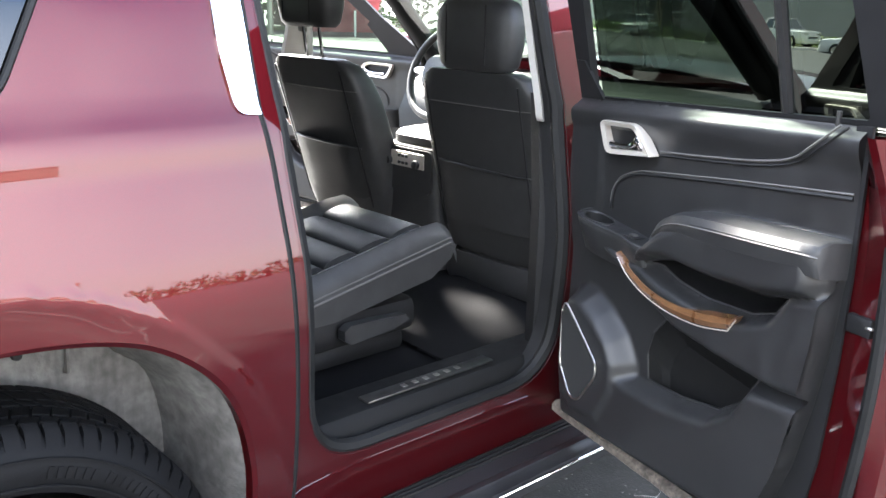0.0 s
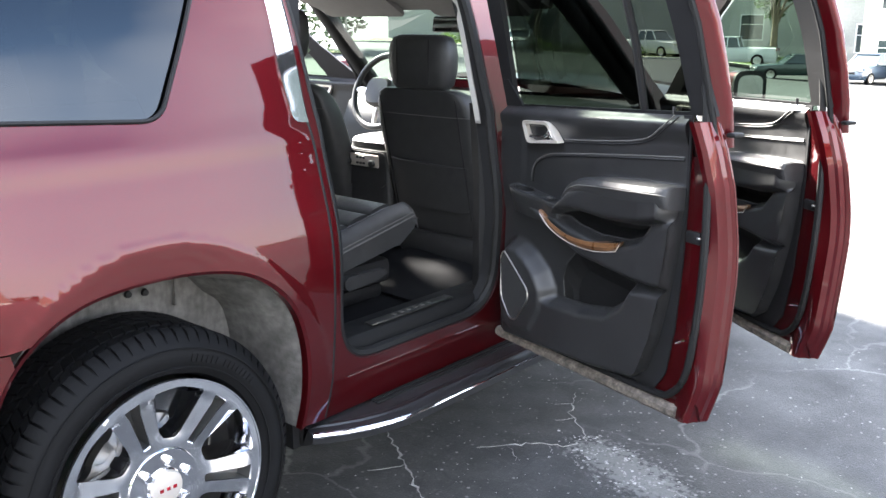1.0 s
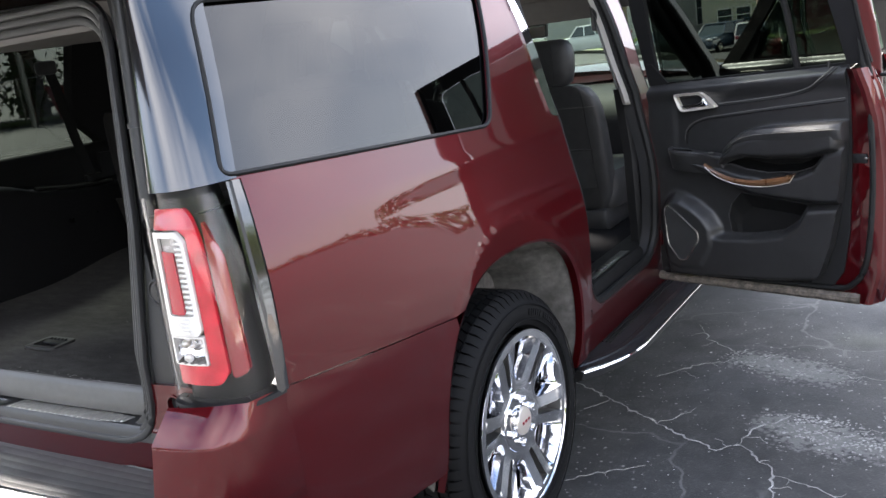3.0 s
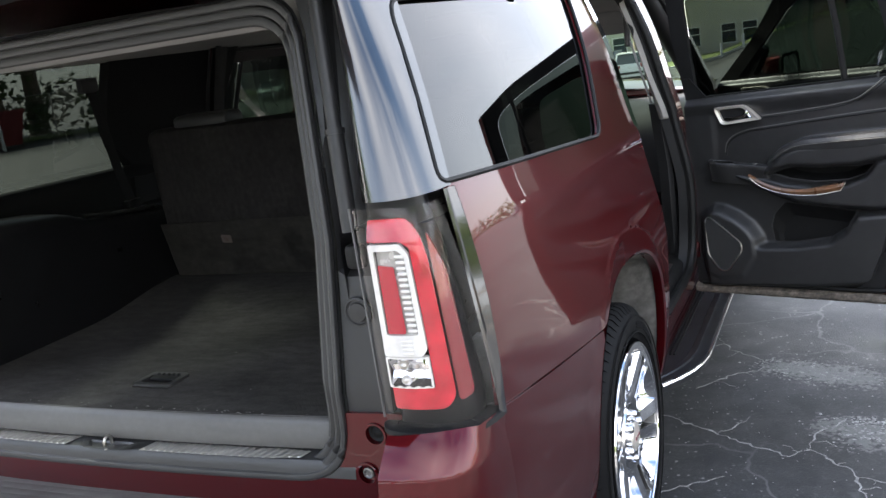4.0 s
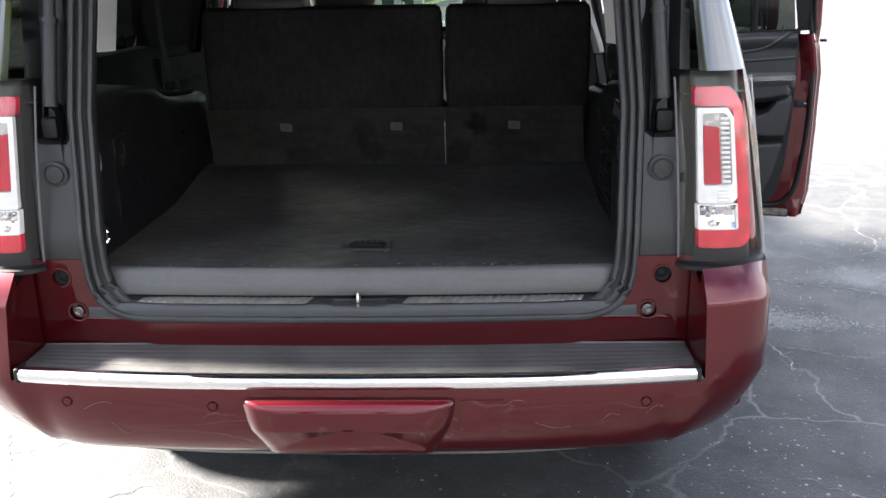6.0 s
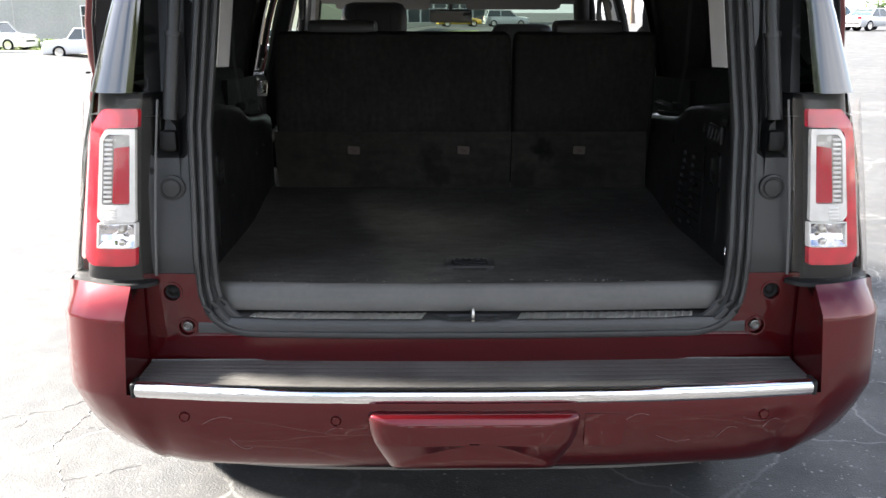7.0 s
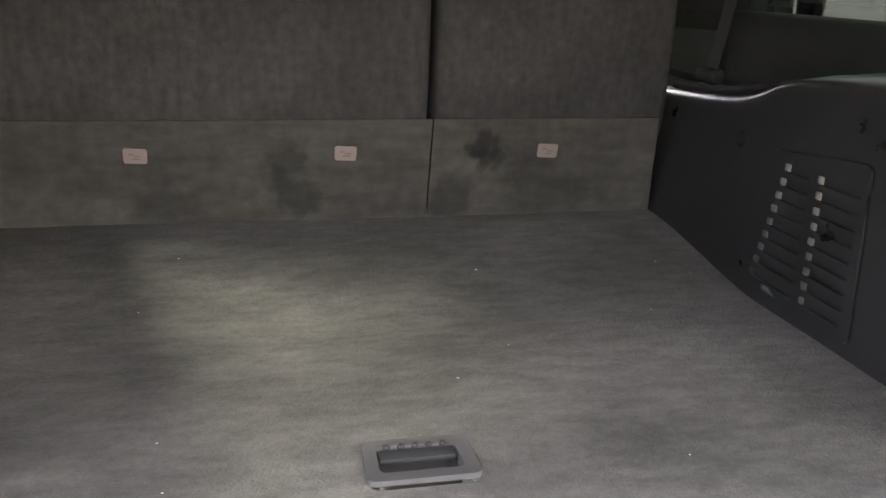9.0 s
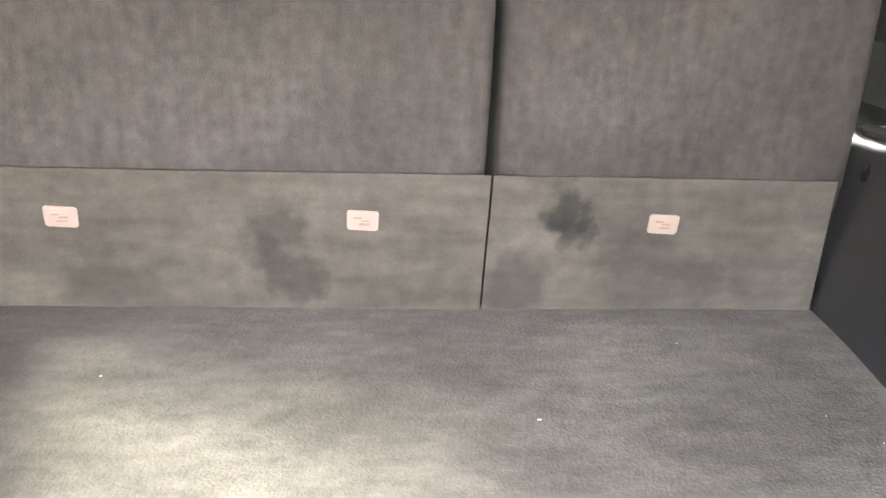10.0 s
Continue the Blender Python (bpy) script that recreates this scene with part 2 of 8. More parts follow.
def spl(pts, n=8, closed=False):
    """A smooth curve through pts (Catmull-Rom), n points a span."""
    P = [Vector(p) for p in pts]
    N = len(P)
    out = []
    for i in range(N if closed else N - 1):
        if closed:
            p0, p1, p2, p3 = (P[(i + k) % N] for k in (-1, 0, 1, 2))
        else:
            p0, p1, p2, p3 = P[max(i - 1, 0)], P[i], P[i + 1], P[min(i + 2, N - 1)]
        for k in range(n):
            t = k / n
            out.append(0.5 * (2 * p1 + t * (p2 - p0) + t * t * (2 * p0 - 5 * p1 + 4 * p2 - p3) + t ** 3 * (3 * p1 - p0 - 3 * p2 + p3)))
    if not closed:
        out.append(P[-1])
    return out


def curve1(table):
    """A smooth function through (u, value) pairs."""
    us = np.array([a for a, _ in table], float)
    vs = np.array([b for _, b in table], float)
    d = np.diff(vs) / np.diff(us)
    m = np.zeros(len(us))
    m[1:-1] = np.where(d[1:] * d[:-1] > 0, 2 * d[1:] * d[:-1] / np.where(d[1:] + d[:-1] == 0, 1, d[1:] + d[:-1]), 0)
    m[0], m[-1] = d[0], d[-1]

    def f(u):
        u = min(max(u, us[0]), us[-1])
        i = min(int(np.searchsorted(us, u, "right")) - 1, len(us) - 2)
        h = us[i + 1] - us[i]
        t = (u - us[i]) / h
        return float(vs[i] * (1 + 2 * t) * (1 - t) ** 2 + m[i] * h * t * (1 - t) ** 2 + vs[i + 1] * t * t * (3 - 2 * t) + m[i + 1] * h * t * t * (t - 1))
    return f


def step01(a, b, x):
    t = min(max((x - a) / (b - a), 0.0), 1.0)
    return t * t * (3 - 2 * t)


def inside(poly, pts):
    p = np.asarray(pts, float)
    q = np.asarray(poly, float)
    r = np.zeros(len(p), bool)
    for (x1, y1), (x2, y2) in zip(q, np.roll(q, -1, 0)):
        hit = ((y1 > p[:, 1]) != (y2 > p[:, 1])) & (p[:, 0] < (x2 - x1) * (p[:, 1] - y1) / (y2 - y1 + 1e-12) + x1)
        r ^= hit
    return r


def edge_dist(poly, pts):
    """Distance of 2D points to a closed outline."""
    p = np.asarray(pts, float)
    q = np.asarray(poly, float)
    best = np.full(len(p), 1e9)
    for a, b in zip(q, np.roll(q, -1, 0)):
        ab = b - a
        t = np.clip(((p - a) @ ab) / (ab @ ab + 1e-12), 0, 1)
        best = np.minimum(best, np.linalg.norm(p - a - t[:, None] * ab, axis=1))
    return best


def resample(poly, step, closed=True):
    out = []
    q = [Vector((p[0], p[1])) for p in poly]
    for a, b in zip(q, q[1:] + (q[:1] if closed else [])):
        n = max(1, int(round((b - a).length / step)))
        out += [a.lerp(b, k / n) for k in range(n)]
    if not closed:
        out.append(q[-1])
    return out


def rounded(poly, r, n=5):
    """The outline with its corners rounded; r: one radius or one a corner."""
    q = [Vector((p[0], p[1])) for p in poly]
    out = []
    for i, p in enumerate(q):
        a, b = q[i - 1] - p, q[(i + 1) % len(q)] - p
        rr = r[i] if isinstance(r, (list, tuple)) else r
        rr = min(rr, a.length * 0.48, b.length * 0.48)
        if rr < 1e-4:
            out.append(p)
            continue
        p0, p2 = p + a.normalized() * rr, p + b.normalized() * rr
        for k in range(n + 1):
            t = k / n
            out.append(p0 * (1 - t) ** 2 + 2 * p * t * (1 - t) + p2 * t * t)
    return out


def panel(bm, outline, f, holes=(), res=0.03, thick=None, mi=0):
    """A sheet bounded by outline, less holes, mapped into space by f(u, v); thick: a function (u, v) that gives the way to its back."""
    loops = [resample(outline, res)] + [resample(h, res) for h in holes]
    verts, edges = [], []
    for lp in loops:
        s = len(verts)
        verts += lp
        edges += [(s + i, s + (i + 1) % len(lp)) for i in range(len(lp))]
    arr = np.array([(v.x, v.y) for v in loops[0]])
    (x0, y0), (x1, y1) = arr.min(0), arr.max(0)
    gx, gy = np.meshgrid(np.arange(x0 + res / 2, x1, res), np.arange(y0 + res / 2, y1, res))
    g = np.stack([gx.ravel(), gy.ravel()], 1)
    if len(g):
        keep = inside(loops[0], g) & (edge_dist(loops[0], g) > res * 0.45)
        for h in loops[1:]:
            keep &= ~inside(h, g) & (edge_dist(h, g) > res * 0.45)
        verts += [Vector(p) for p in g[keep]]
    vs, _, fs, *_ = delaunay_2d_cdt(verts, edges, [], 0, 1e-7)
    cen = np.array([sum((vs[i] for i in t), Vector((0, 0))) / len(t) for t in fs])
    ok = inside(loops[0], cen)
    for h in loops[1:]:
        ok &= ~inside(h, cen)
    fs = [t for t, k in zip(fs, ok) if k]
    used = sorted({i for t in fs for i in t})
    front = {i: bm.verts.new(f(vs[i].x, vs[i].y)) for i in used}
    for t in fs:
        bm.faces.new([front[i] for i in t]).material_index = mi
    if thick:
        back = {i: bm.verts.new(Vector(f(vs[i].x, vs[i].y)) + Vector(thick(vs[i].x, vs[i].y))) for i in used}
        count = {}
        for t in fs:
            bm.faces.new([back[i] for i in reversed(t)]).material_index = mi
            for a, b in zip(t, t[1:] + t[:1]):
                count[(a, b)] = count.get((a, b), 0) + 1
        for (a, b) in count:
            if (b, a) not in count:
                bm.faces.new((front[b], front[a], back[a], back[b])).material_index = mi


# ---- the suv: body ----
SUV = tagged(empty("suv"), "dark red suv with open doors and raised tailgate", "car")
AXLE_Y, AXLE_Z = 1.385, 0.404
profile = curve1([(0.28, 0.905), (0.40, 0.952), (0.55, 0.982), (0.75, 0.998), (0.88, 1.003), (0.95, 0.9995), (1.02, 0.989), (1.10, 0.9735), (1.18, 0.9575), (1.25, 0.943), (1.30, 0.9325), (1.335, 0.9245), (1.55, 0.875), (1.80, 0.785)])
taper = curve1([(0.2, -0.09), (0.30, -0.050), (0.39, -0.034), (0.5, -0.024), (0.9, -0.006), (1.4, 0), (4.3, 0), (5.0, -0.04), (5.45, -0.16)])
ARCH = [(1.85, 0.40), (1.85, 0.62), (1.80, 0.79), (1.68, 0.905), (1.52, 0.95), (1.30, 0.955), (1.14, 0.92), (1.02, 0.82), (0.95, 0.64), (0.93, 0.40)]
ARCH_LINE = [(p.x, p.y) for p in spl([(a, b, 0) for a, b in ARCH], 6)]


crease = curve1([(1.12, 0.0), (1.20, 0.0010), (1.225, 0.0040), (1.252, 0.0066), (1.266, 0.0062), (1.285, 0.0030), (1.32, 0.0)])


rear_profile = curve1([(0.28, 0.905), (0.40, 0.952), (0.55, 0.980), (0.75, 0.990), (0.88, 0.9915), (1.00, 0.9875), (1.10, 0.9805), (1.19, 0.969), (1.25, 0.957), (1.30, 0.946), (1.335, 0.9375), (1.42, 0.912), (1.55, 0.873), (1.80, 0.785)])


def side_x(y, z):
    """The half width of the body at y along it and the height z: upright towards the rear, with an upright flare round the wheel arch."""
    d = math.hypot((y - 1.40) * 1.12, z - 0.43)
    lift = 0.0
    if 0.05 < d < 0.615 and y < 2.0:
        k = 0.615 / d
        y, z = 1.40 + (y - 1.40) * k, 0.43 + (z - 0.43) * k
        lift = 0.003
    w = 1 - step01(0.45, 1.2, y)
    fold = 0.7 * crease(z) * step01(0.35, 1.3, y) if 1.12 < z < 1.32 else 0.0
    return profile(z) * (1 - w) + rear_profile(z) * w + taper(y) + lift + fold


def side(sx, d=0.0):
    return lambda y, z: Vector((sx * (side_x(y, z) + d), y, z))


def inward(sx, t):
    return lambda y, z: Vector((-sx * t, 0, 0))


QWIN = rounded([(0.405, 1.392), (0.51, 1.745), (1.70, 1.755), (1.47, 1.322)], [0.03, 0.05, 0.05, 0.05])
SEAM = lambda y: 0.942 - (y - 0.39) * 0.105
quarter = [(0.398, 0.942), (0.70, SEAM(0.7)), (1.02, SEAM(1.02))] + [p for p in ARCH_LINE[::-1] if p[1] < 0.955 and not (p[0] < 1.06 and p[1] < 0.875)]
quarter += [(1.925, 0.40), (1.938, 0.56), (1.940, 0.75), (1.935, 1.03), (1.925, 1.20), (1.912, 1.285), (1.905, 1.60), (1.88, 1.80), (0.50, 1.80), (0.434, 1.385)]


def quarter_panel(sx, name):
    bm = bmesh.new()
    panel(bm, quarter, side(sx), [QWIN], 0.014, inward(sx, 0.012))
    # return of the panel into the door opening
    edge = [(1.925, 0.40), (1.938, 0.56), (1.940, 0.75), (1.935, 1.03), (1.925, 1.20), (1.912, 1.285), (1.905, 1.60), (1.88, 1.80)]
    edge = resample(edge, 0.05, False)
    loft(bm, [[side(sx)(*e), side(sx)(*e) + Vector((-sx * 0.03, 0.004, 0)), side(sx)(*e) + Vector((-sx * 0.09, 0.012, 0)), side(sx)(*e) + Vector((-sx * 0.10, -0.03, 0))] for e in edge], False, False)
    part(name, bm, PAINT, SUV)
    # weather strip on the edge of the door opening
    bm = bmesh.new()
    loft(bm, [[side(sx)(*e) + Vector((-sx * a, b, 0)) for a, b in ((0.066, 0.006), (0.072, 0.022), (0.085, 0.028), (0.105, 0.024), (0.120, 0.012), (0.125, -0.03))] for e in edge], False, False)
    tube(bm, [side(sx)(*e) + Vector((-sx * 0.012, 0.007, 0)) for e in edge], 0.0095, 8)
    part("opening_seal", bm, RUBBER, SUV, "black rubber door opening seal")
    # the rolled lip inside the arch
    bm = bmesh.new()
    loft(bm, [[side(sx, 0.001)(*e), side(sx, -0.004)(*e) + Vector((0, (1.40 - e[0]) * 0.02, -0.008)), side(sx, -0.03)(*e) + Vector((0, (1.40 - e[0]) * 0.02, -0.008))] for e in resample(ARCH_LINE, 0.03, False)], False, False)
    part("arch_lip", bm, PAINT, SUV)
    bm = bmesh.new()
    tube(bm, [side(sx, 0.002)(*e) for e in resample(QWIN, 0.04) + [QWIN[0]]], 0.006, 6)
    part("window_seal", bm, RUBBER, SUV)
    bm = bmesh.new()
    panel(bm, QWIN, side(sx, -0.008), (), 0.06)
    w = part("quarter_window", bm, GLASS_DARK, SUV, "tinted quarter window glass")
    return w


quarter_panel(1, "quarter_panel")
quarter_panel(-1, "quarter_panel")


def wheel_liner(sx):
    bm = bmesh.new()
    line = resample(ARCH_LINE, 0.04, False)
    rows = []
    for k, d in enumerate((0.022, 0.06, 0.14, 0.22, 0.30)):
        g = 1.0 - 0.11 * k / 4
        rows.append([Vector((sx * (side_x(*e) - 0.012 - d), 1.40 + (e[0] - 1.40) * g, 0.43 + (e[1] - 0.43) * g + 0.012 * math.sin(e[0] * 40 + k))) for e in line])
    loft(bm, rows, False, False)
    inner = [Vector((sx * 0.66, 1.40, 0.45))]
    last = rows[-1]
    vs = [bm.verts.new(p) for p in last]
    c = bm.verts.new(inner[0])
    for a, b in zip(vs, vs[1:]):
        bm.faces.new((a, b, c))
    part("wheel_liner", bm, LINER, SUV, "dusty grey felt wheel arch liner")
    for y, z in ((1.475, 0.842), (1.525, 0.836)):
        bm = bmesh.new()
        bmesh.ops.create_cone(bm, cap_ends=True, segments=14, radius1=0.011, radius2=0.009, depth=0.008, matrix=Matrix.Translation((sx * 0.697, y, z)) @ Matrix.Rotation(math.pi / 2, 4, "Y"))
        part("liner_clip", bm, RUBBER, SUV)
    bm = bmesh.new()
    tube(bm, [Vector((sx * (side_x(1.62, 0.93) - 0.03 - d), 1.615 + 0.02 * d, 0.925 - 0.10 * d)) for d in (0.0, 0.1, 0.2, 0.27)] + [Vector((sx * 0.70, 1.61, 0.78))], 0.006, 6)
    part("liner_seam", bm, LINER, SUV)


wheel_liner(1)
wheel_liner(-1)


# ---- the suv: wheels ----
WHEEL_ME = {}


def wheel(sx, y):
    """A wheel with treaded tyre and a chromed rim of six split spokes. Local x points outwards."""
    hub = empty("wheel", pose(sx * 0.975, y, AXLE_Z, 0, 0, 0 if sx > 0 else 180), SUV)
    R, W = 0.400, 0.285
    sect = [(-0.045, 0.288), (-0.012, 0.30), (0.0, 0.325), (0.003, 0.35), (-0.006, 0.374), (-0.026, 0.391), (-0.05, 0.3970), (-0.10, R), (-0.145, R), (-0.19, R), (-0.24, 0.3970), (-0.265, 0.388), (-0.285, 0.36), (-0.28, 0.31), (-0.25, 0.288)]
    n = 96
    bm = bmesh.new()
    loft(bm, [[(x, r * math.cos(a), r * math.sin(a)) for x, r in sect] for a in [k * 2 * math.pi / n for k in range(n)]] + [[(x, r, 0) for x, r in sect]], False, False)
    bmesh.ops.remove_doubles(bm, verts=bm.verts[:], dist=1e-5)
    tyre = part("tyre", bm, TYRE, hub, "black road tyre")
    bm = bmesh.new()
    # circumferential ribs and cross blocks of the tread
    for x0, x1 in ((-0.052, -0.078), (-0.088, -0.128), (-0.136, -0.160), (-0.168, -0.206), (-0.214, -0.242)):
        blocks = 76
        for k in range(blocks):
            a0 = (k + 0.10) * 2 * math.pi / blocks
            a1 = (k + 0.92) * 2 * math.pi / blocks
            skew = 0.035 if x0 < -0.13 else -0.035
            pts = []
            for x, da in ((x0, 0), (x1, skew)):
                for a in (a0 + da, a1 + da):
                    for r in (R - 0.006, R + 0.009):
                        pts.append(bm.verts.new((x, r * math.cos(a), r * math.sin(a))))
            for f in ((1, 3, 7, 5), (0, 1, 3, 2), (4, 5, 7, 6), (0, 1, 5, 4), (2, 3, 7, 6)):
                bm.faces.new([pts[i] for i in f])
    # shoulder lugs
    for k in range(76):
        a0, a1 = (k + 0.1) * 2 * math.pi / 76, (k + 0.88) * 2 * math.pi / 76
        pts = [bm.verts.new((x, r * math.cos(a), r * math.sin(a))) for a in (a0, a1) for x, r in ((-0.006, 0.372), (-0.026, 0.400), (-0.048, 0.409), (-0.048, 0.393))]
        for f in ((0, 1, 5, 4), (1, 2, 6, 5), (2, 3, 7, 6), (0, 1, 2, 3), (4, 5, 6, 7)):
            bm.faces.new([pts[i] for i in f])
    tagged(part("tread", bm, TYRE, hub), kind="stuff")
    bm = bmesh.new()
    # raised ring on the sidewall
    for r in (0.318, 0.366):
        tube(bm, [(0.0025, r * math.cos(k * math.pi / 36), r * math.sin(k * math.pi / 36)) for k in range(73)], 0.0025, 5)
    part("sidewall_ring", bm, TYRE, hub)
    bm = bmesh.new()
    for k in range(14):  # raised bars where the side lettering stands
        a = radians(38 + k * 2.6 + (2 if k > 7 else 0))
        box(bm, (0.004, 0.342 * math.cos(a), 0.342 * math.sin(a)), (0.002, 0.020, 0.009), 0, 1, Matrix.Rotation(a, 4, "X"))
    part("sidewall_lettering", bm, TYRE, hub)
    # barrel
    bm = bmesh.new()
    prof = [(-0.002, 0.289), (0.003, 0.2875), (0.003, 0.284), (-0.004, 0.281), (-0.022, 0.279)]
    loft(bm, [[(x, r * math.cos(a), r * math.sin(a)) for x, r in prof] for a in [k * 2 * math.pi / 72 for k in range(73)]], False, False)
    bmesh.ops.remove_doubles(bm, verts=bm.verts[:], dist=1e-5)
    rim = part("rim", bm, CHROME, hub, "chromed alloy rim with six split spokes")
    bm = bmesh.new()
    prof = [(-0.020, 0.279), (-0.05, 0.266), (-0.24, 0.258), (-0.26, 0.285)]
    loft(bm, [[(x, r * math.cos(a), r * math.sin(a)) for x, r in prof] for a in [k * 2 * math.pi / 72 for k in range(73)]], False, False)
    part("barrel", bm, DARKRIM, hub)
    bm = bmesh.new()
    loft(bm, [[(-0.10, 0.17 * math.cos(a), 0.17 * math.sin(a)) for a in [k * math.pi / 24 for k in range(48)]], [(-0.13, 0.17 * math.cos(a), 0.17 * math.sin(a)) for a in [k * math.pi / 24 for k in range(48)]]])
    part("brake_disc", bm, DARKRIM, hub)
    bm = bmesh.new()
    bmesh.ops.create_circle(bm, cap_ends=True, segments=32, radius=0.255, matrix=Matrix.Translation((-0.20, 0, 0)) @ Matrix.Rotation(math.pi / 2, 4, "Y"))
    part("wheel_backing", bm, DARKRIM, hub)
    # pierced face: six wide openings and six narrow slots between the spoke legs
    dish = curve1([(0.0, -0.024), (0.09, -0.024), (0.125, -0.021), (0.18, -0.013), (0.24, -0.003), (0.265, 0.0), (0.288, 0.0)])
    pol = lambda r, a: (r * math.cos(radians(a)), r * math.sin(radians(a)))

    def disc(y, z):
        r, off = math.hypot(y, z), abs((math.degrees(math.atan2(z, y)) - 48 + 30) % 60 - 30)
        groove = r * math.sin(radians(min(off, 30.0)))
        return Vector((dish(r) - 0.20 * max(groove - 0.012, 0.0) * step01(0.105, 0.15, r) * step01(0.258, 0.240, r), y, z))
    wide, slots = [], []
    for k in range(6):
        a = 18 + 60 * k
        wide.append(rounded([pol(0.128, a - 8), pol(0.150, a - 13), pol(0.263, a - 16.0), pol(0.272, a), pol(0.263, a + 16.0), pol(0.150, a + 13), pol(0.128, a + 8)], [0.008, 0.014, 0.007, 0.08, 0.007, 0.014, 0.008], 3))
        a += 30
        slots.append(rounded([pol(0.122, a - 5.0), pol(0.235, a - 3.9), pol(0.260, a - 5.0), pol(0.260, a + 5.0), pol(0.235, a + 3.9), pol(0.122, a + 5.0)], 0.005, 3))
    if not WHEEL_ME:
        bm = bmesh.new()
        panel(bm, [pol(0.288, 7.5 * j) for j in range(48)], disc, wide + slots, 0.013)
        WHEEL_ME["spokes"] = part("spokes", bm, ALLOY, hub, "polished face of six split spokes", angle=14).data
        bm = bmesh.new()
        q = wide[0]
        c = sum(q, Vector((0, 0))) / len(q)
        loft(bm, [[disc(p.x, p.y) for p in q]] + [[disc(*p) + Vector((dx, 0, 0)) for p in [c + (v - c) * g for v in q]] for g, dx in ((0.985, -0.004), (0.78, -0.034), (0.77, -0.070))], True, False)
        WHEEL_ME["spoke_wall"] = part("spoke_wall", bm, CHROME, hub, angle=22).data
        bm = bmesh.new()
        q = resample(slots[0], 0.014)
        c = sum(q, Vector((0, 0))) / len(q)
        rings = [[disc(*p) + Vector((dx, 0, 0)) for p in [c + (v - c) * g for v in q]] for g, dx in ((1.0, 0.0), (0.96, -0.003), (0.86, -0.050))]
        loft(bm, rings[1:], True, False)
        bm.faces.new([bm.verts.new(p) for p in rings[-1]])
        for face in bm.faces:
            face.material_index = 1
        loft(bm, rings[:2], True, False)
        WHEEL_ME["spoke_slot"] = part("spoke_slot", bm, [ALLOY, DARKRIM], hub, angle=22).data
        first = 1
    else:
        o = new("spokes", WHEEL_ME["spokes"])
        o.parent = hub
        first = 0
    for k in range(first, 6):
        for kind in ("spoke_wall", "spoke_slot"):
            o = new(kind, WHEEL_ME[kind])
            o.parent = hub
            o.matrix_basis = Matrix.Rotation(k * math.pi / 3, 4, "X")
    bm = bmesh.new()
    prof = [(-0.050, 0.104), (-0.024, 0.102), (-0.0195, 0.098), (-0.020, 0.084), (-0.021, 0.050), (-0.012, 0.047)]
    loft(bm, [[(x, r * math.cos(a), r * math.sin(a)) for a in [j * math.pi / 24 for j in range(48)]] for x, r in prof], True, False)
    part("hub", bm, CHROME, hub)
    lug = None
    for k in range(6):
        a = k * math.pi / 3 + radians(18)
        if lug is None:
            bm = bmesh.new()
            loft(bm, [[(x, r * math.cos(b), r * math.sin(b)) for b in [j * math.pi / 6 for j in range(12)]] for x, r in ((-0.03, 0.013), (-0.008, 0.0125), (-0.003, 0.009), (-0.003, 0.001))], True, True)
            o = part("lug_nut", bm, CHROME, hub)
            lug = o.data
        else:
            o = new("lug_nut", lug)
            o.parent = hub
        o.matrix_basis = Matrix.Translation((0.002, 0.068 * math.cos(a), 0.068 * math.sin(a)))
    bm = bmesh.new()
    loft(bm, [[(x, r * math.cos(b), r * math.sin(b)) for b in [j * math.pi / 20 for j in range(40)]] for x, r in ((-0.03, 0.046), (-0.012, 0.046), (-0.006, 0.042), (-0.003, 0.025), (-0.0025, 0.001))], True, True)
    cap = part("centre_cap", bm, SATIN, hub, "silver wheel cap with a red mark")
    bm = bmesh.new()
    for dx in (-0.019, 0.0, 0.019):
        box(bm, (-0.0025, dx, 0), (0.003, 0.011, 0.010), 0.001, 1)
    part("cap_mark", bm, RED, hub)
    return hub


wheel(1, AXLE_Y)
wheel(-1, AXLE_Y)
wheel(1, AXLE_Y + 3.30)
wheel(-1, AXLE_Y + 3.30)


# ---- the suv: rear ----
def rear_y(x, z):
    """The rear face of the body shell round the opening."""
    return 0.284 + max(0.0, z - 1.0) * 0.165 + 0.026 * min(1.0, abs(x) / 0.72) ** 2


OPEN = rounded([(-0.655, 0.808), (0.655, 0.808), (0.664, 1.30), (0.625, 1.785), (-0.625, 1.785), (-0.664, 1.30)], [0.13, 0.13, 0.0, 0.10, 0.10, 0.0], 8)
rear_f = lambda x, z: Vector((x, rear_y(x, z), z))
bm = bmesh.new()
lowpoly = [(-0.79, 0.70), (0.79, 0.70), (0.79, 0.957), (0.658, 0.957)] + [tuple(p) for p in reversed([q for q in OPEN if q.y < 0.95])] + [(-0.658, 0.957), (-0.79, 0.957)]
panel(bm, lowpoly, rear_f, [[(sx * x + 0.0235 * math.cos(j * math.pi / 10), z + 0.0235 * math.sin(j * math.pi / 10)) for j in range(20)] for sx in (-1, 1) for x, z in ((0.718, 0.912), (0.687, 0.825))], 0.02, lambda x, z: Vector((0, 0.01, 0)))
part("rear_panel", bm, PAINT, SUV)
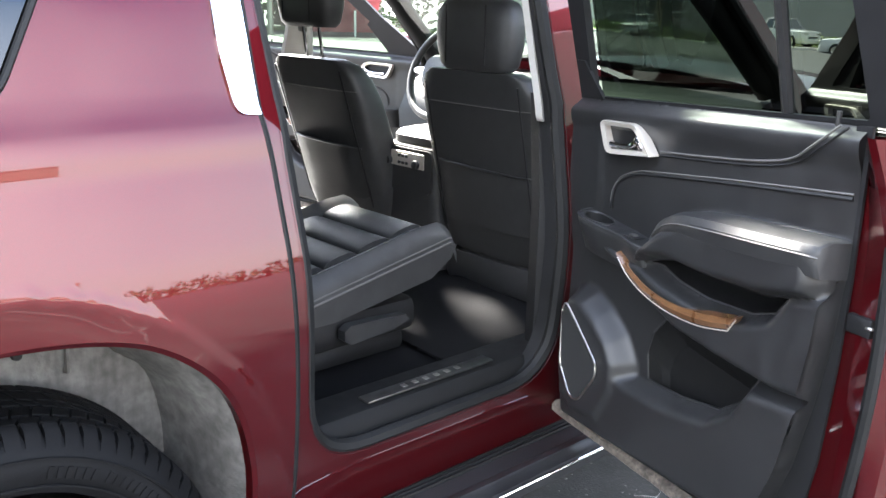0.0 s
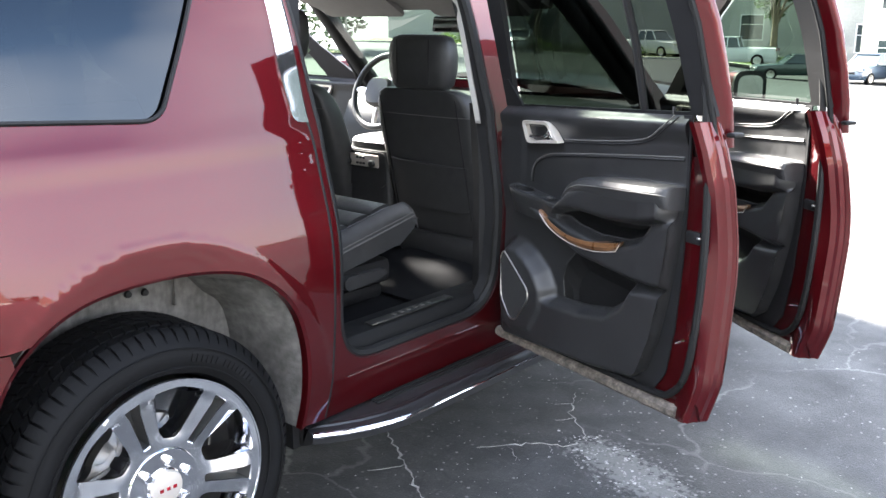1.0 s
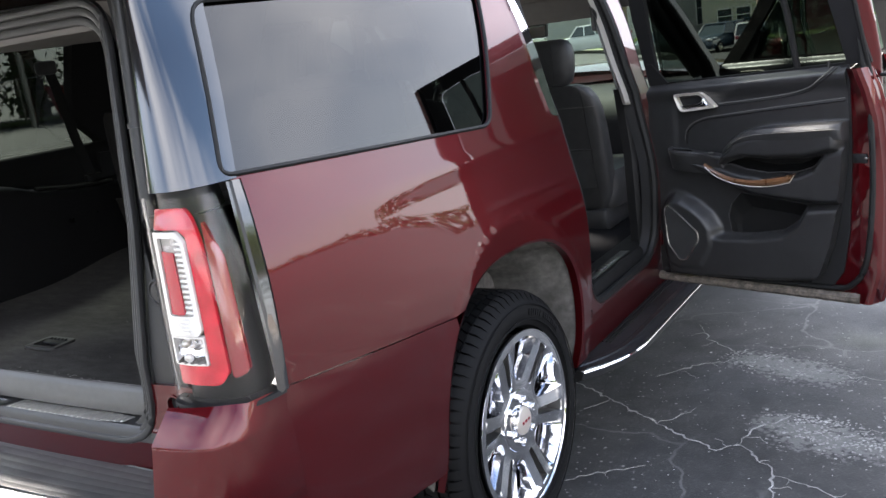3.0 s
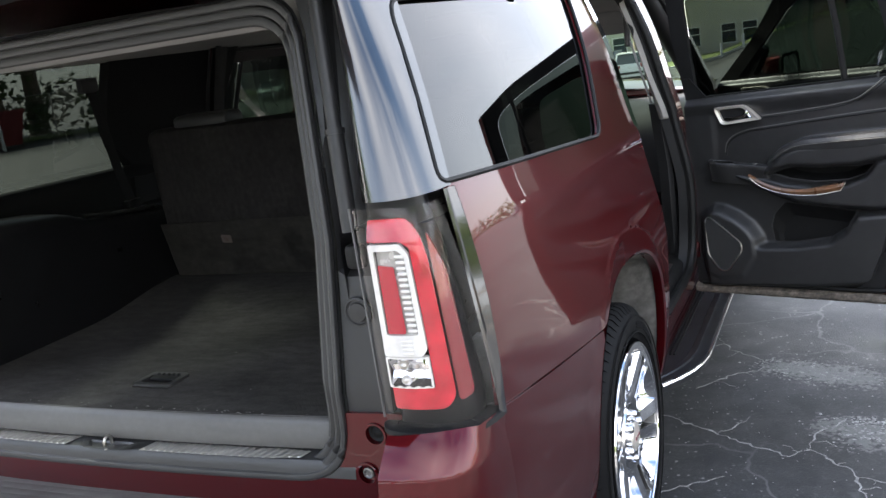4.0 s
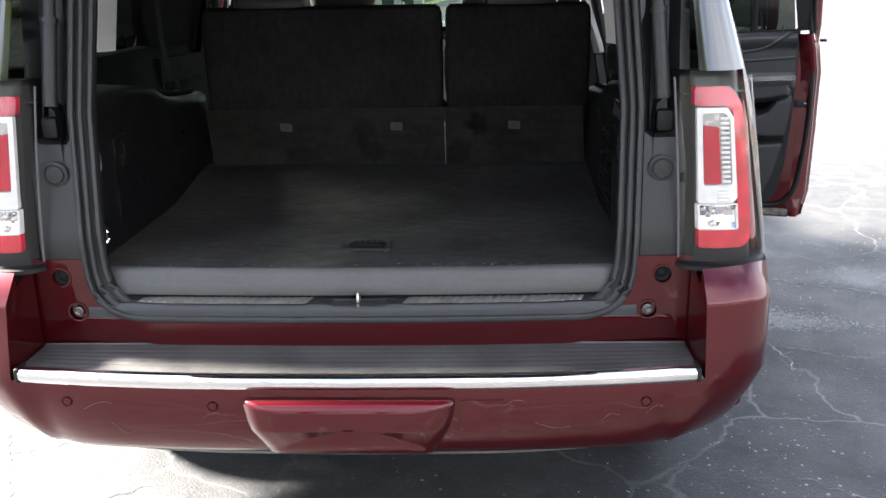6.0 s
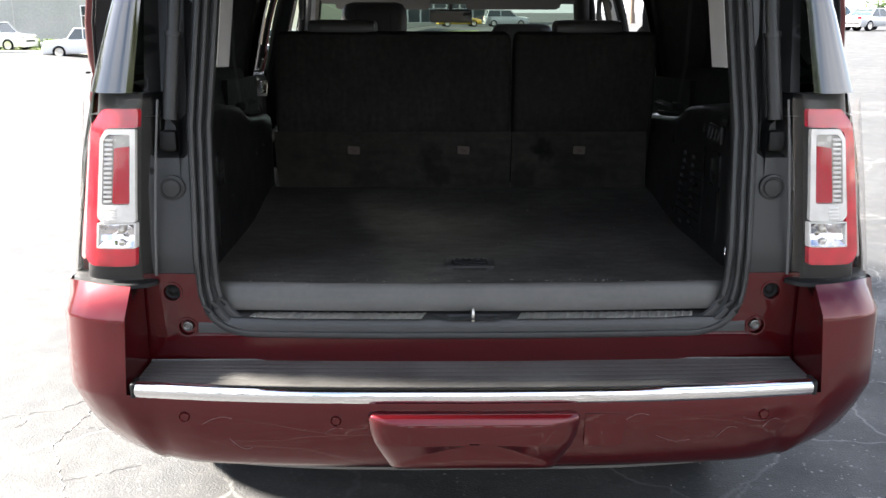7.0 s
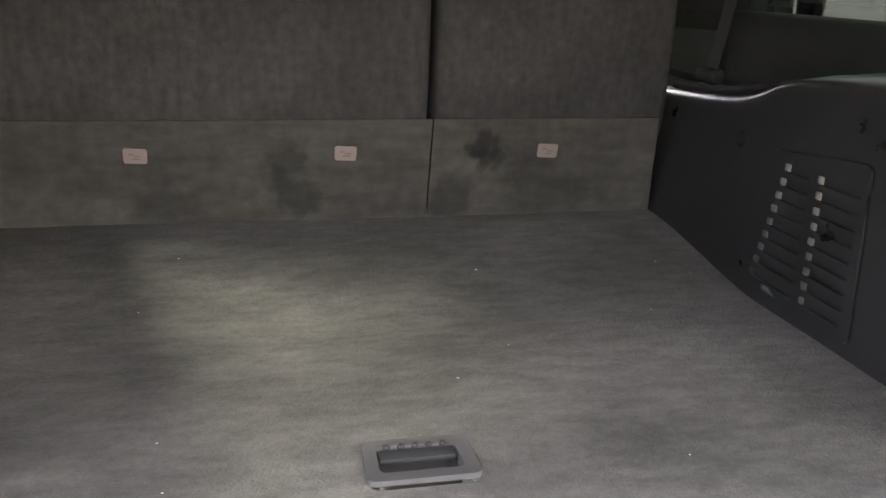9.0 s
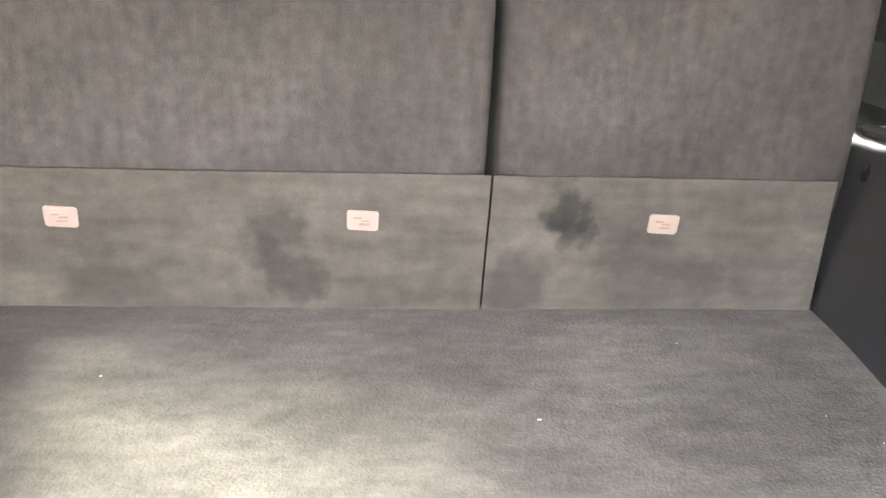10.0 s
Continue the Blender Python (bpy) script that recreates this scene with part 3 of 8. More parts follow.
for sx in (-1, 1):
    for x, z in ((0.718, 0.912), (0.687, 0.825)):
        bm = bmesh.new()
        m = Matrix.Translation((sx * x, rear_y(x, z) - 0.001, z)) @ Matrix.Rotation(math.pi / 2, 4, "X")
        pr = [(0.025, 0.0), (0.0245, 0.003), (0.0205, 0.003), (0.0185, -0.010), (0.0005, -0.012)]
        loft(bm, [[m @ Vector((r * math.cos(a), r * math.sin(a), h)) for a in [j * math.pi / 12 for j in range(24)]] for r, h in pr], True, False)
        sock = part("buffer_socket", bm, PAINT, SUV)
        bm = bmesh.new()
        pr = [(0.0125, -0.006), (0.012, -0.001), (0.009, 0.000), (0.006, -0.003), (0.0005, -0.003)] if z < 0.9 else [(0.0185, -0.008), (0.012, -0.010), (0.006, -0.006), (0.0005, -0.005)]
        loft(bm, [[m @ Vector((r * math.cos(a), r * math.sin(a), h)) for a in [j * math.pi / 12 for j in range(24)]] for r, h in pr], True, False)
        part("socket_core", bm, DARKRIM if z < 0.9 else WELL, sock)

# seals round the opening
low_k = lambda z: 0.42 + 0.58 * step01(0.85, 1.0, z)
for inset, r, dy, mat in ((0.006, 0.007, -0.002, SEAL), (0.022, 0.008, 0.008, SEAL), (0.040, 0.009, 0.02, SEAL)):
    bm = bmesh.new()
    pts = []
    for p in resample(OPEN, 0.03):
        q = Vector((p.x * (1 - inset / 0.65), 1.28 + (p.y - 1.28) * (1 - inset * low_k(p.y) / 0.48)))
        pts.append(Vector((q.x, rear_y(p.x, p.y) + dy, q.y)))
    tube(bm, pts + pts[:1], r, 8, False, 1.3)
    part("opening_seal", bm, mat, SUV)
# black surround that turns into the cabin
bm = bmesh.new()
ring = resample(OPEN, 0.03)
rows = []
for inset, dy in ((-0.005, 0.0), (0.03, 0.012), (0.042, 0.024), (0.044, 0.045)):
    rows.append([Vector((p.x * (1 - inset / 0.65), rear_y(p.x, p.y) + dy * low_k(p.y) + 0.003, 1.28 + (p.y - 1.28) * (1 - inset * (low_k(p.y) - 0.2 * (p.y < 0.85)) / 0.48))) for p in ring])
loft(bm, rows, True, False)
part("opening_surround", bm, TRIM, SUV)

PILLAR = material("pillar_plastic", (0.014, 0.014, 0.0145), 0.42, noise=(12, 0.12), bump=(800, 0.25), dist=0.0005)
# pillar trims beside the opening, with a stop and the gas strut
for sx in (-1, 1):
    bm = bmesh.new()
    poly = [(0.664, 0.957), (0.762, 0.957), (0.768, 1.378), (0.755, 1.80), (0.615, 1.80), (0.64, 1.70), (0.655, 1.50), (0.67, 1.30)]
    panel(bm, [(sx * a, b) for a, b in poly], lambda x, z: rear_f(x, z) + Vector((0, 0.008 + (0.03 if z > 1.24 and abs(x) > 0.675 and abs(x) < 0.745 else 0), 0)), (), 0.02, lambda x, z: Vector((0, 0.02, 0)))
    pil = part("pillar_trim", bm, PILLAR, SUV)
    bm = bmesh.new()
    m = Matrix.Translation((sx * 0.708, rear_y(0.7, 1.159) + 0.006, 1.159)) @ Matrix.Rotation(math.pi / 2, 4, "X")
    pr = [(0.031, 0.0), (0.030, 0.005), (0.026, 0.006), (0.024, 0.003), (0.021, 0.003), (0.019, 0.007), (0.0005, 0.008)]
    loft(bm, [[m @ Vector((r * math.cos(a), r * math.sin(a), h)) for a in [j * math.pi / 16 for j in range(32)]] for r, h in pr], True, False)
    part("stop_button", bm, BLACK, pil)
    st = empty("gas_strut", None, SUV)
    a, b = Vector((sx * 0.712, 0.352, 1.262)), Vector((sx * 0.672, 0.43, 1.80))
    bm = bmesh.new()
    tube(bm, [a.lerp(b, 0.10), a.lerp(b, 0.45)], 0.017, 14)
    tube(bm, [a.lerp(b, 0.45), a.lerp(b, 0.47)], 0.020, 14)
    tube(bm, [a.lerp(b, 0.47), b.lerp(a, -0.4)], 0.0145, 14)
    part("strut_tube", bm, BLACK, st)
    bm = bmesh.new()
    box(bm, a + Vector((0, 0.008, 0.005)), (0.040, 0.03, 0.05), 0.01, 2)
    part("strut_socket", bm, RUBBER, st)
    # shiny black outer pillar
    bm = bmesh.new()
    path = spl([(0.768, 0.300, 0), (0.790, 0.287, 0), (0.830, 0.294, 0), (0.860, 0.320, 0), (0.876, 0.358, 0)], 4)
    rows = []
    for z in (1.382, 1.45, 1.55, 1.65, 1.75, 1.84):
        lean, y_end = z - 1.38, 0.418 + 0.30 * (z - 1.38)
        tuck = side_x(y_end, z) + 0.004 - 0.884
        row = [Vector((sx * (p.x + tuck * (p.x - 0.70) / 0.18), p.y + 0.012 + lean * 0.22, z)) for p in path]
        rows.append(row + [Vector((sx * (side_x(y, z) + 0.004), y, z)) for y in (y_end - 0.02, y_end + 0.02)])
    loft(bm, rows, False, False)
    part("rear_pillar", bm, GLOSS, SUV, "gloss black rear pillar cover")

# tail lamps
LAMP = spl([(0.757, 0.312, 0), (0.775, 0.285, 0), (0.83, 0.276, 0), (0.895, 0.288, 0), (0.932, 0.315, 0), (0.946, 0.355, 0), (0.950, 0.395, 0)], 6)
_acc = [0.0]
for p, q in zip(LAMP, LAMP[1:]):
    _acc.append(_acc[-1] + (q - p).length)


def lamp_f(sx, out=0.0):
    def f(s, z):
        s = min(max(s, 0), _acc[-1] - 1e-5)
        i = max(k for k, v in enumerate(_acc[:-1]) if v <= s)
        t = (s - _acc[i]) / (_acc[i + 1] - _acc[i])
        p, d = LAMP[i].lerp(LAMP[i + 1], t), (LAMP[i + 1] - LAMP[i]).normalized()
        p = p + Vector((d.y, -d.x, 0)) * out
        return Vector((sx * (p.x + (profile(z) - profile(1.0)) * (0.3 + 0.6 * (s / _acc[-1]) ** 2)), p.y + 0.085 * (z - 0.945), z))
    return f


CHAMBER = material("lens_chamber", (0.34, 0.33, 0.31), 0.25, 0.3, coat=1.0, noise=(60, 0.2), bump=(220, 0.3))
LAMP_BLACK = material("lamp_black", (0.006, 0.006, 0.007), 0.3, spec=0.25)
GUIDE = material("red_guide", (0.40, 0.007, 0.020), 0.20, coat=1.0, spec=0.3, noise=(28, 0.28), fine=(260, 0.15), bump=(260, 0.35))
SMOKED = material("smoked_lens", (0.16, 0.006, 0.012), 0.14, coat=1.0)
RIB = material("rib_lens", (0.72, 0.71, 0.67), 0.3, 0.0, coat=1.0)
_xs = [p.x for p in LAMP]


def sx_of(x):
    """The way along the lamp's plan at the half width x."""
    for i in range(len(_xs) - 1):
        if _xs[i] <= x <= _xs[i + 1]:
            return _acc[i] + (_acc[i + 1] - _acc[i]) * (x - _xs[i]) / (_xs[i + 1] - _xs[i])
    return 0.0


def lamp_quad(pts, r=0.006):
    return rounded([(sx_of(x), z) for x, z in pts], r)


for sx in (-1, 1):
    lamp = empty("tail_lamp", None, SUV)
    S = _acc[-1]
    back = lambda s, z: Vector((-sx * 0.004, 0.012, 0))
    bm = bmesh.new()
    panel(bm, rounded([(0.0, 0.945), (S - 0.012, 0.940), (S, 0.99), (S - 0.012, 1.25), (S - 0.045, 1.378), (0.0, 1.378)], 0.012), lamp_f(sx, -0.022), (), 0.02, lambda s, z: Vector((-sx * 0.03, 0.05, 0)))
    part("lamp_housing", bm, LAMP_BLACK, lamp, "smoked black lamp housing")
    # black strip added to darken the bright bumper ledge below the lamp
    bm = bmesh.new()
    loft(bm, [[lamp_f(sx, o)(S * k / 30, z) for o, z in ((-0.05, 0.9465), (0.008, 0.9455), (0.014, 0.943), (0.015, 0.934), (-0.01, 0.932))] for k in range(31)], False, False)
    part("ledge_cover", bm, RUBBER, lamp)
    # red light guide: along the top, down the outer side and back along the bottom
    guide = [(0.787, 1.345), (0.787, 1.304), (0.862, 1.304), (0.880, 1.290), (0.880, 1.088), (0.880, 1.026), (0.790, 1.026), (0.790, 0.984)]
    poly = [(sx_of(x), z) for x, z in guide] + [(0.156, 0.984), (0.176, 1.006), (0.174, 1.270), (0.165, 1.318), (0.142, 1.345)]
    bm = bmesh.new()
    panel(bm, rounded(poly, [0.01, 0.004, 0.012, 0.006, 0.004, 0.004, 0.004, 0.006, 0.02, 0.012, 0.02, 0.02, 0.015]), lambda s, z: lamp_f(sx, 0.000 - 0.010 * step01(1.30, 1.345, z))(s, z), (), 0.010, back)
    part("light_guide", bm, GUIDE, lamp, "bright red C-shaped light guide")
    bm = bmesh.new()
    panel(bm, rounded([(0.182, 0.992), (0.222, 1.000), (0.216, 1.235), (0.182, 1.318), (0.182, 1.27)], 0.012), lamp_f(sx, -0.006), (), 0.015, back)
    part("smoked_edge", bm, SMOKED, lamp, "smoked dark red side lens")
    bm = bmesh.new()
    panel(bm, lamp_quad([(0.803, 1.128), (0.868, 1.128), (0.868, 1.285), (0.803, 1.288)]), lamp_f(sx, -0.004), (), 0.012, back)
    part("lens_chamber", bm, CHAMBER, lamp, "grey fluted lens chamber")
    bm = bmesh.new()
    panel(bm, lamp_quad([(0.804, 1.131), (0.843, 1.131), (0.841, 1.258), (0.806, 1.262)], 0.005), lamp_f(sx, 0.002), (), 0.012, back)
    part("centre_lens", bm, RED_CORE, lamp, "red centre lens")
    bm = bmesh.new()
    panel(bm, lamp_quad([(0.790, 1.088), (0.868, 1.088), (0.8785, 1.100), (0.8765, 1.280), (0.862, 1.301), (0.792, 1.301)], 0.005), lamp_f(sx, 0.006),
          [lamp_quad([(0.8025, 1.129), (0.868, 1.129), (0.8675, 1.276), (0.856, 1.289), (0.8035, 1.289)], 0.006)], 0.010, lambda s, z: Vector((-sx * 0.002, 0.010, 0)))
    part("lens_frame", bm, CLEAR, lamp, "white translucent C-shaped light frame")
    bm = bmesh.new()
    for k in range(14):
        c = lamp_f(sx, 0.001)(sx_of(0.856), 1.136 + k * 0.0108)
        box(bm, c, (0.020, 0.006, 0.006), 0.002, 1)
    part("lens_ribs", bm, RIB, lamp)
    bm = bmesh.new()
    for k in range(4):
        c = lamp_f(sx, 0.0085)(sx_of(0.843), 1.096 + k * 0.008)
        box(bm, c, (0.024, 0.003, 0.004), 0.001, 1)
    part("frame_ribs", bm, RIB, lamp)
    # reversing lamp: a faceted bright bowl with two bulbs
    bm = bmesh.new()
    cols = 9
    rows = []
    for j, z in enumerate((1.030, 1.043, 1.056, 1.069, 1.083)):
        rows.append([lamp_f(sx, 0.004 - 0.022 * math.sin(math.pi * j / 4) * (0.55 + 0.45 * math.sin(math.pi * i / cols)) + 0.003 * ((i + j) % 2))(sx_of(0.792 + 0.084 * i / cols), z) for i in range(cols + 1)])
    loft(bm, rows, False, False)
    part("reverse_lens", bm, CHROME, lamp, "bright clear reversing lamp", angle=8)
    bm = bmesh.new()
    panel(bm, lamp_quad([(0.789, 1.027), (0.879, 1.027), (0.879, 1.0865), (0.789, 1.0865)], 0.004), lamp_f(sx, 0.005), [lamp_quad([(0.793, 1.031), (0.875, 1.031), (0.875, 1.083), (0.793, 1.083)], 0.004)], 0.012, back)
    part("reverse_frame", bm, CLEAR, lamp)
    bm = bmesh.new()
    for x, z in ((0.822, 1.040), (0.822, 1.068)):
        c = lamp_f(sx, -0.004)(sx_of(x), z)
        bmesh.ops.create_uvsphere(bm, u_segments=10, v_segments=8, radius=0.009, matrix=Matrix.Translation(c))
    part("bulb", bm, STEEL, lamp)
    # clear cover over the whole lamp
    bm = bmesh.new()
    panel(bm, rounded([(0.004, 0.952), (S - 0.035, 0.950), (S - 0.018, 0.985), (S - 0.030, 1.24), (S - 0.060, 1.368), (0.004, 1.370)], 0.012), lamp_f(sx, 0.012), (), 0.015)
    part("lens_cover", bm, LENS, lamp, "clear outer lens").visible_shadow = False
    # black band between the lamp and the body side
    bm = bmesh.new()
    rows = []
    for k in range(16):
        z = 0.937 + 0.442 * k / 15
        y = 0.395 + 0.085 * (z - 0.945)
        rows.append([lamp_f(sx, 0.009)(S - 0.020, z), lamp_f(sx, 0.0145)(S - 0.016, z), lamp_f(sx, 0.0145)(S - 0.004, z)] + [side(sx, d)(y + a, z) for a, d in ((0.006, 0.010), (0.013, 0.007), (0.015, -0.004))])
    loft(bm, rows, False, False)
    part("side_band", bm, GLOSS, lamp, "gloss black band beside the lamp")
    # pale bead along the inner edge of the cover
    bm = bmesh.new()
    tube(bm, [lamp_f(sx, 0.012)(0.006 + 0.004 * math.sin(math.pi * k / 12), 0.955 + 0.41 * k / 12) for k in range(13)], 0.003, 6)
    part("cover_bead", bm, GREYTRIM, lamp)

# ---- bumper ----
bumper = empty("bumper", None, SUV)
CEN = curve1([(0.0, 0.108), (0.3, 0.112), (0.55, 0.126), (0.78, 0.152)])
cen_y = lambda x: CEN(abs(x))
bm = bmesh.new()
CORNER = [(0.782, 0.30, 0), (0.783, 0.22, 0), (0.79, 0.174, 0), (0.83, 0.180, 0.062), (0.88, 0.192, 0.068), (0.925, 0.211, 0.074), (0.948, 0.24, 0.05), (0.958, 0.285, 0.015), (0.962, 0.34, 0.004), (0.963, 0.40, 0)]
FLUSH = (0, 0, 0.029, 0.025, 0.018, 0.011, 0.004, 0, 0, 0)
# lower cover: one skin from wheel arch to wheel arch, its corners drawn in towards the ground
draw_in = curve1([(0.50, 0.14), (0.533, 0.105), (0.58, 0.068), (0.644, 0.034), (0.70, 0.010), (0.722, 0.0), (0.80, 0.0)])
half = [(k * 0.762 / 16, cen_y(k * 0.762 / 16)) for k in range(17)] + [(x + (0.004 if y > 0.26 else 0.0), y - 0.93 * fl - (0.0 if y > 0.26 else 0.004)) for (x, y, _), fl in list(zip(CORNER, FLUSH))[2:]]


def skin_row(dy, z):
    row = []
    for x, y in half:
        w = step01(0.62, 0.93, x) * (1 - step01(0.28, 0.44, y))
        row.append(Vector((x - draw_in(z) * w, y + dy * (1 - step01(0.20, 0.36, y)) + draw_in(z) * 0.30 * w, z)))
    return [Vector((-p.x, p.y, p.z)) for p in row[:0:-1]] + row


loft(bm, [skin_row(dy, z) for dy, z in ((0.0, 0.720), (-0.001, 0.712), (-0.004, 0.70), (-0.004, 0.66), (0.003, 0.61), (0.014, 0.575), (0.024, 0.552), (0.036, 0.538), (0.052, 0.530), (0.10, 0.526))], False, False)
for sx in (-1, 1):
    cols = []
    for i, (x, y, inset) in enumerate(CORNER):
        top = 0.949 if y < 0.39 else SEAM(y)
        if i < 3:
            inset = 0.0
        edge = 0.886 if (i >= 2 and y < 0.30) else (0.886 if y < 0.30 else min(0.886, top - 0.02))
        n = Vector((0.0, 1.0, 0)) if x < 0.93 else Vector((-0.45, 0.9, 0))
        if i == 2:
            inset = 0.06
        P = Vector((x, y, 0))
        side_in = Vector((-1, 0, 0)) if y > 0.26 else Vector((-0.15, 1, 0)) if x > 0.8 else Vector((0, 1, 0))
        col = [P + n * inset + Vector((0, 0, top)), P + n * inset * 0.03 + Vector((0, 0, edge + 0.006)), P + Vector((0, 0, edge - 0.006)), P + side_in * -0.004 + Vector((0, 0, 0.80)), P + side_in * -0.004 + Vector((0, 0, 0.72))]
        for j, share in ((3, 0.45), (4, 0.93)):
            col[j] = col[j] - Vector((0, FLUSH[i] * share, 0))
        if i < 2:
            col = [Vector((x, y, z)) for z in (0.949 if i == 0 else 0.92, 0.886 if i else 0.93, 0.874 if i else 0.90, 0.80, 0.72)]
        cols.append([Vector((sx * v.x, v.y, v.z)) for v in col])
    loft(bm, cols, False, False)
    low_side = [(0.395, 0.941), (0.70, SEAM(0.7) - 0.003), (1.03, SEAM(1.03) - 0.003)] + [p for p in ARCH_LINE[::-1] if p[0] < 1.06 and 0.47 < p[1] < 0.86][::-1] + [(0.93, 0.46), (0.70, 0.485), (0.395, 0.535)]
    panel(bm, low_side, lambda y, z: Vector((sx * (side_x(y, z) + 0.005 * (1 - step01(0.40, 0.90, y))), y, z)), (), 0.035, inward(sx, 0.015))
bmesh.ops.remove_doubles(bm, verts=bm.verts, dist=0.002)
part("bumper_cover", bm, PAINT, bumper, "dark red painted bumper cover with fine scratches")
# dark lower valance
bm = bmesh.new()
low_x = [k * 0.043 for k in range(-17, 18)]
loft(bm, [[Vector((x, cen_y(x) + dy + 0.03 * (x / 0.9) ** 4, z + 0.02 * (x / 0.73) ** 4)) for dy, z in ((0.046, 0.530), (0.052, 0.520), (0.075, 0.513), (0.2, 0.505))] for x in low_x], False, False)
part("valance", bm, GREYTRIM, bumper)
# shallow scratches in the paint
cover_dy = curve1([(0.575, 0.014), (0.61, 0.003), (0.66, -0.004), (0.70, -0.004)])
SCRATCH = material("scratched_paint", (0.13, 0.06, 0.06), 0.7, noise=(60, 0.4))
rnd = random.Random(21)
for x0, z0, bend, reach in ((-0.62, 0.655, 0.02, 0.07), (-0.56, 0.622, -0.03, 0.05), (-0.34, 0.64, 0.015, 0.04), (0.33, 0.665, 0.02, 0.06), (0.41, 0.63, -0.02, 0.08), (0.55, 0.615, 0.03, 0.05), (0.61, 0.668, -0.012, 0.06), (0.05, 0.69, 0.004, 0.05), (0.66, 0.64, 0.02, 0.04)):
    pts = []
    for k in range(9):
        t = k / 8
        x, z = x0 + reach * t, z0 + bend * math.sin(t * 2.2) + rnd.uniform(-0.0008, 0.0008)
        pts.append(Vector((x, cen_y(x) + cover_dy(z) - 0.0001, z)))
    bm = bmesh.new()
    tube(bm, pts, 0.0005, 5)
    part("scratch", bm, SCRATCH, bumper, "pale scratch in the paint")
# ribbed step
bm = bmesh.new()
rows = []
for x in [k * 0.776 / 20 for k in range(-20, 21)]:
    y0, y1 = cen_y(x) + 0.012, 0.298
    prof_pts = [(0.0, -0.012)]
    for k in range(7):
        for a, h in ((0.0, 0.0), (0.12, 0.0007), (0.82, 0.0007), (0.94, 0.0)):
            prof_pts.append(((k + a) / 7, h))
    prof_pts.append((1.0, 0.004))
    rows.append([Vector((x, y0 + (y1 - y0) * a, 0.742 + h)) for a, h in prof_pts])
loft(bm, rows, False, False)
part("step_pad", bm, material("step_plastic", (0.062, 0.060, 0.056), 0.50, spec=0.35, noise=(9, 0.28), fine=(60, 0.15), bump=(500, 0.3), dist=0.0006), bumper, "ribbed dark grey plastic step")
bm = bmesh.new()
rows = []
for x in [k * 0.772 / 24 for k in range(-24, 25)]:
    y = cen_y(x)
    rows.append([Vector((x, y + a, z)) for a, z in ((0.014, 0.746), (0.004, 0.7465), (-0.006, 0.742), (-0.010, 0.734), (-0.009, 0.722), (-0.004, 0.714), (0.006, 0.712))])
loft(bm, rows, False, False)
part("chrome_strip", bm, CHROME, bumper, "polished chrome strip")
for sx in (-1, 1):
    bm = bmesh.new()
    box(bm, (sx * 0.7755, cen_y(0.775) + 0.012, 0.73), (0.012, 0.045, 0.036), 0.005, 2)
    part("strip_end", bm, TRIM, bumper)
# towing cover
bm = bmesh.new()
hp = [(-0.245, 0.708), (0.235, 0.708), (0.225, 0.640), (0.185, 0.545), (-0.195, 0.545), (-0.235, 0.640)]
def hitch_ring(k, y, lift=0.0):
    return [Vector((-0.005 + (a + 0.005) * k, y + (0.03 if b < 0.6 else 0.0), 0.63 + (b - 0.63) * k * (0.84 if b > 0.63 else 1.0) + lift)) for a, b in rounded(hp, 0.02, 3)]
loft(bm, [hitch_ring(1.0, 0.115), hitch_ring(1.0, 0.095), hitch_ring(0.985, 0.088), hitch_ring(0.86, 0.074), hitch_ring(0.6, 0.070), hitch_ring(0.05, 0.069)], True, True)
part("tow_cover", bm, PAINT, bumper, "dark red tow hitch cover")
bm = bmesh.new()
panel(bm, [(0.245, 0.612), (0.33, 0.612), (0.34, 0.688), (0.245, 0.688)], lambda x, z: Vector((x, cen_y(x) - 0.0075, z)), (), 0.03, lambda x, z: Vector((0, 0.006, 0)))
part("tow_flap", bm, PAINT, bumper)
for x in (-0.66, -0.315, 0.315, 0.66):
    bm = bmesh.new()
    m = Matrix.Translation((x, cen_y(x) - 0.003, 0.672)) @ Matrix.Rotation(math.pi / 2, 4, "X")
    loft(bm, [[m @ Vector((r * math.cos(a), r * math.sin(a), h)) for a in [j * math.pi / 10 for j in range(20)]] for r, h in ((0.0125, 0.0), (0.012, 0.004), (0.0105, 0.002), (0.009, 0.004), (0.0005, 0.0045))], True, False)
    part("parking_sensor", bm, PAINT, bumper)

# ---- roof, pillars, sills ----
bm = bmesh.new()
rows = []
for y in [0.40 + k * 0.16 for k in range(23)]:
    rise = 0.03 * math.sin(min(1, (y - 0.4) / 3.4) * math.pi) if y < 3.9 else 0
    w = 0.785
    rows.append([Vector((w * s, y, 1.80 + rise + 0.075 * (1 - s * s) ** 0.8 if abs(s) < 1 else 1.80 + rise * 0)) for s in [k / 10 for k in range(-10, 11)]])
loft(bm, rows, False, False)
part("roof", bm, PAINT, SUV)
bm = bmesh.new()
rows = []
for y in [0.44 + k * 0.2 for k in range(17)]:
    rows.append([Vector((0.76 * s, y, 1.745 + 0.055 * (1 - abs(s) ** 3))) for s in [k / 8 for k in range(-8, 9)]])
loft(bm, rows, False, False)
part("headliner", bm, HEAD, SUV, "light grey fabric headliner")
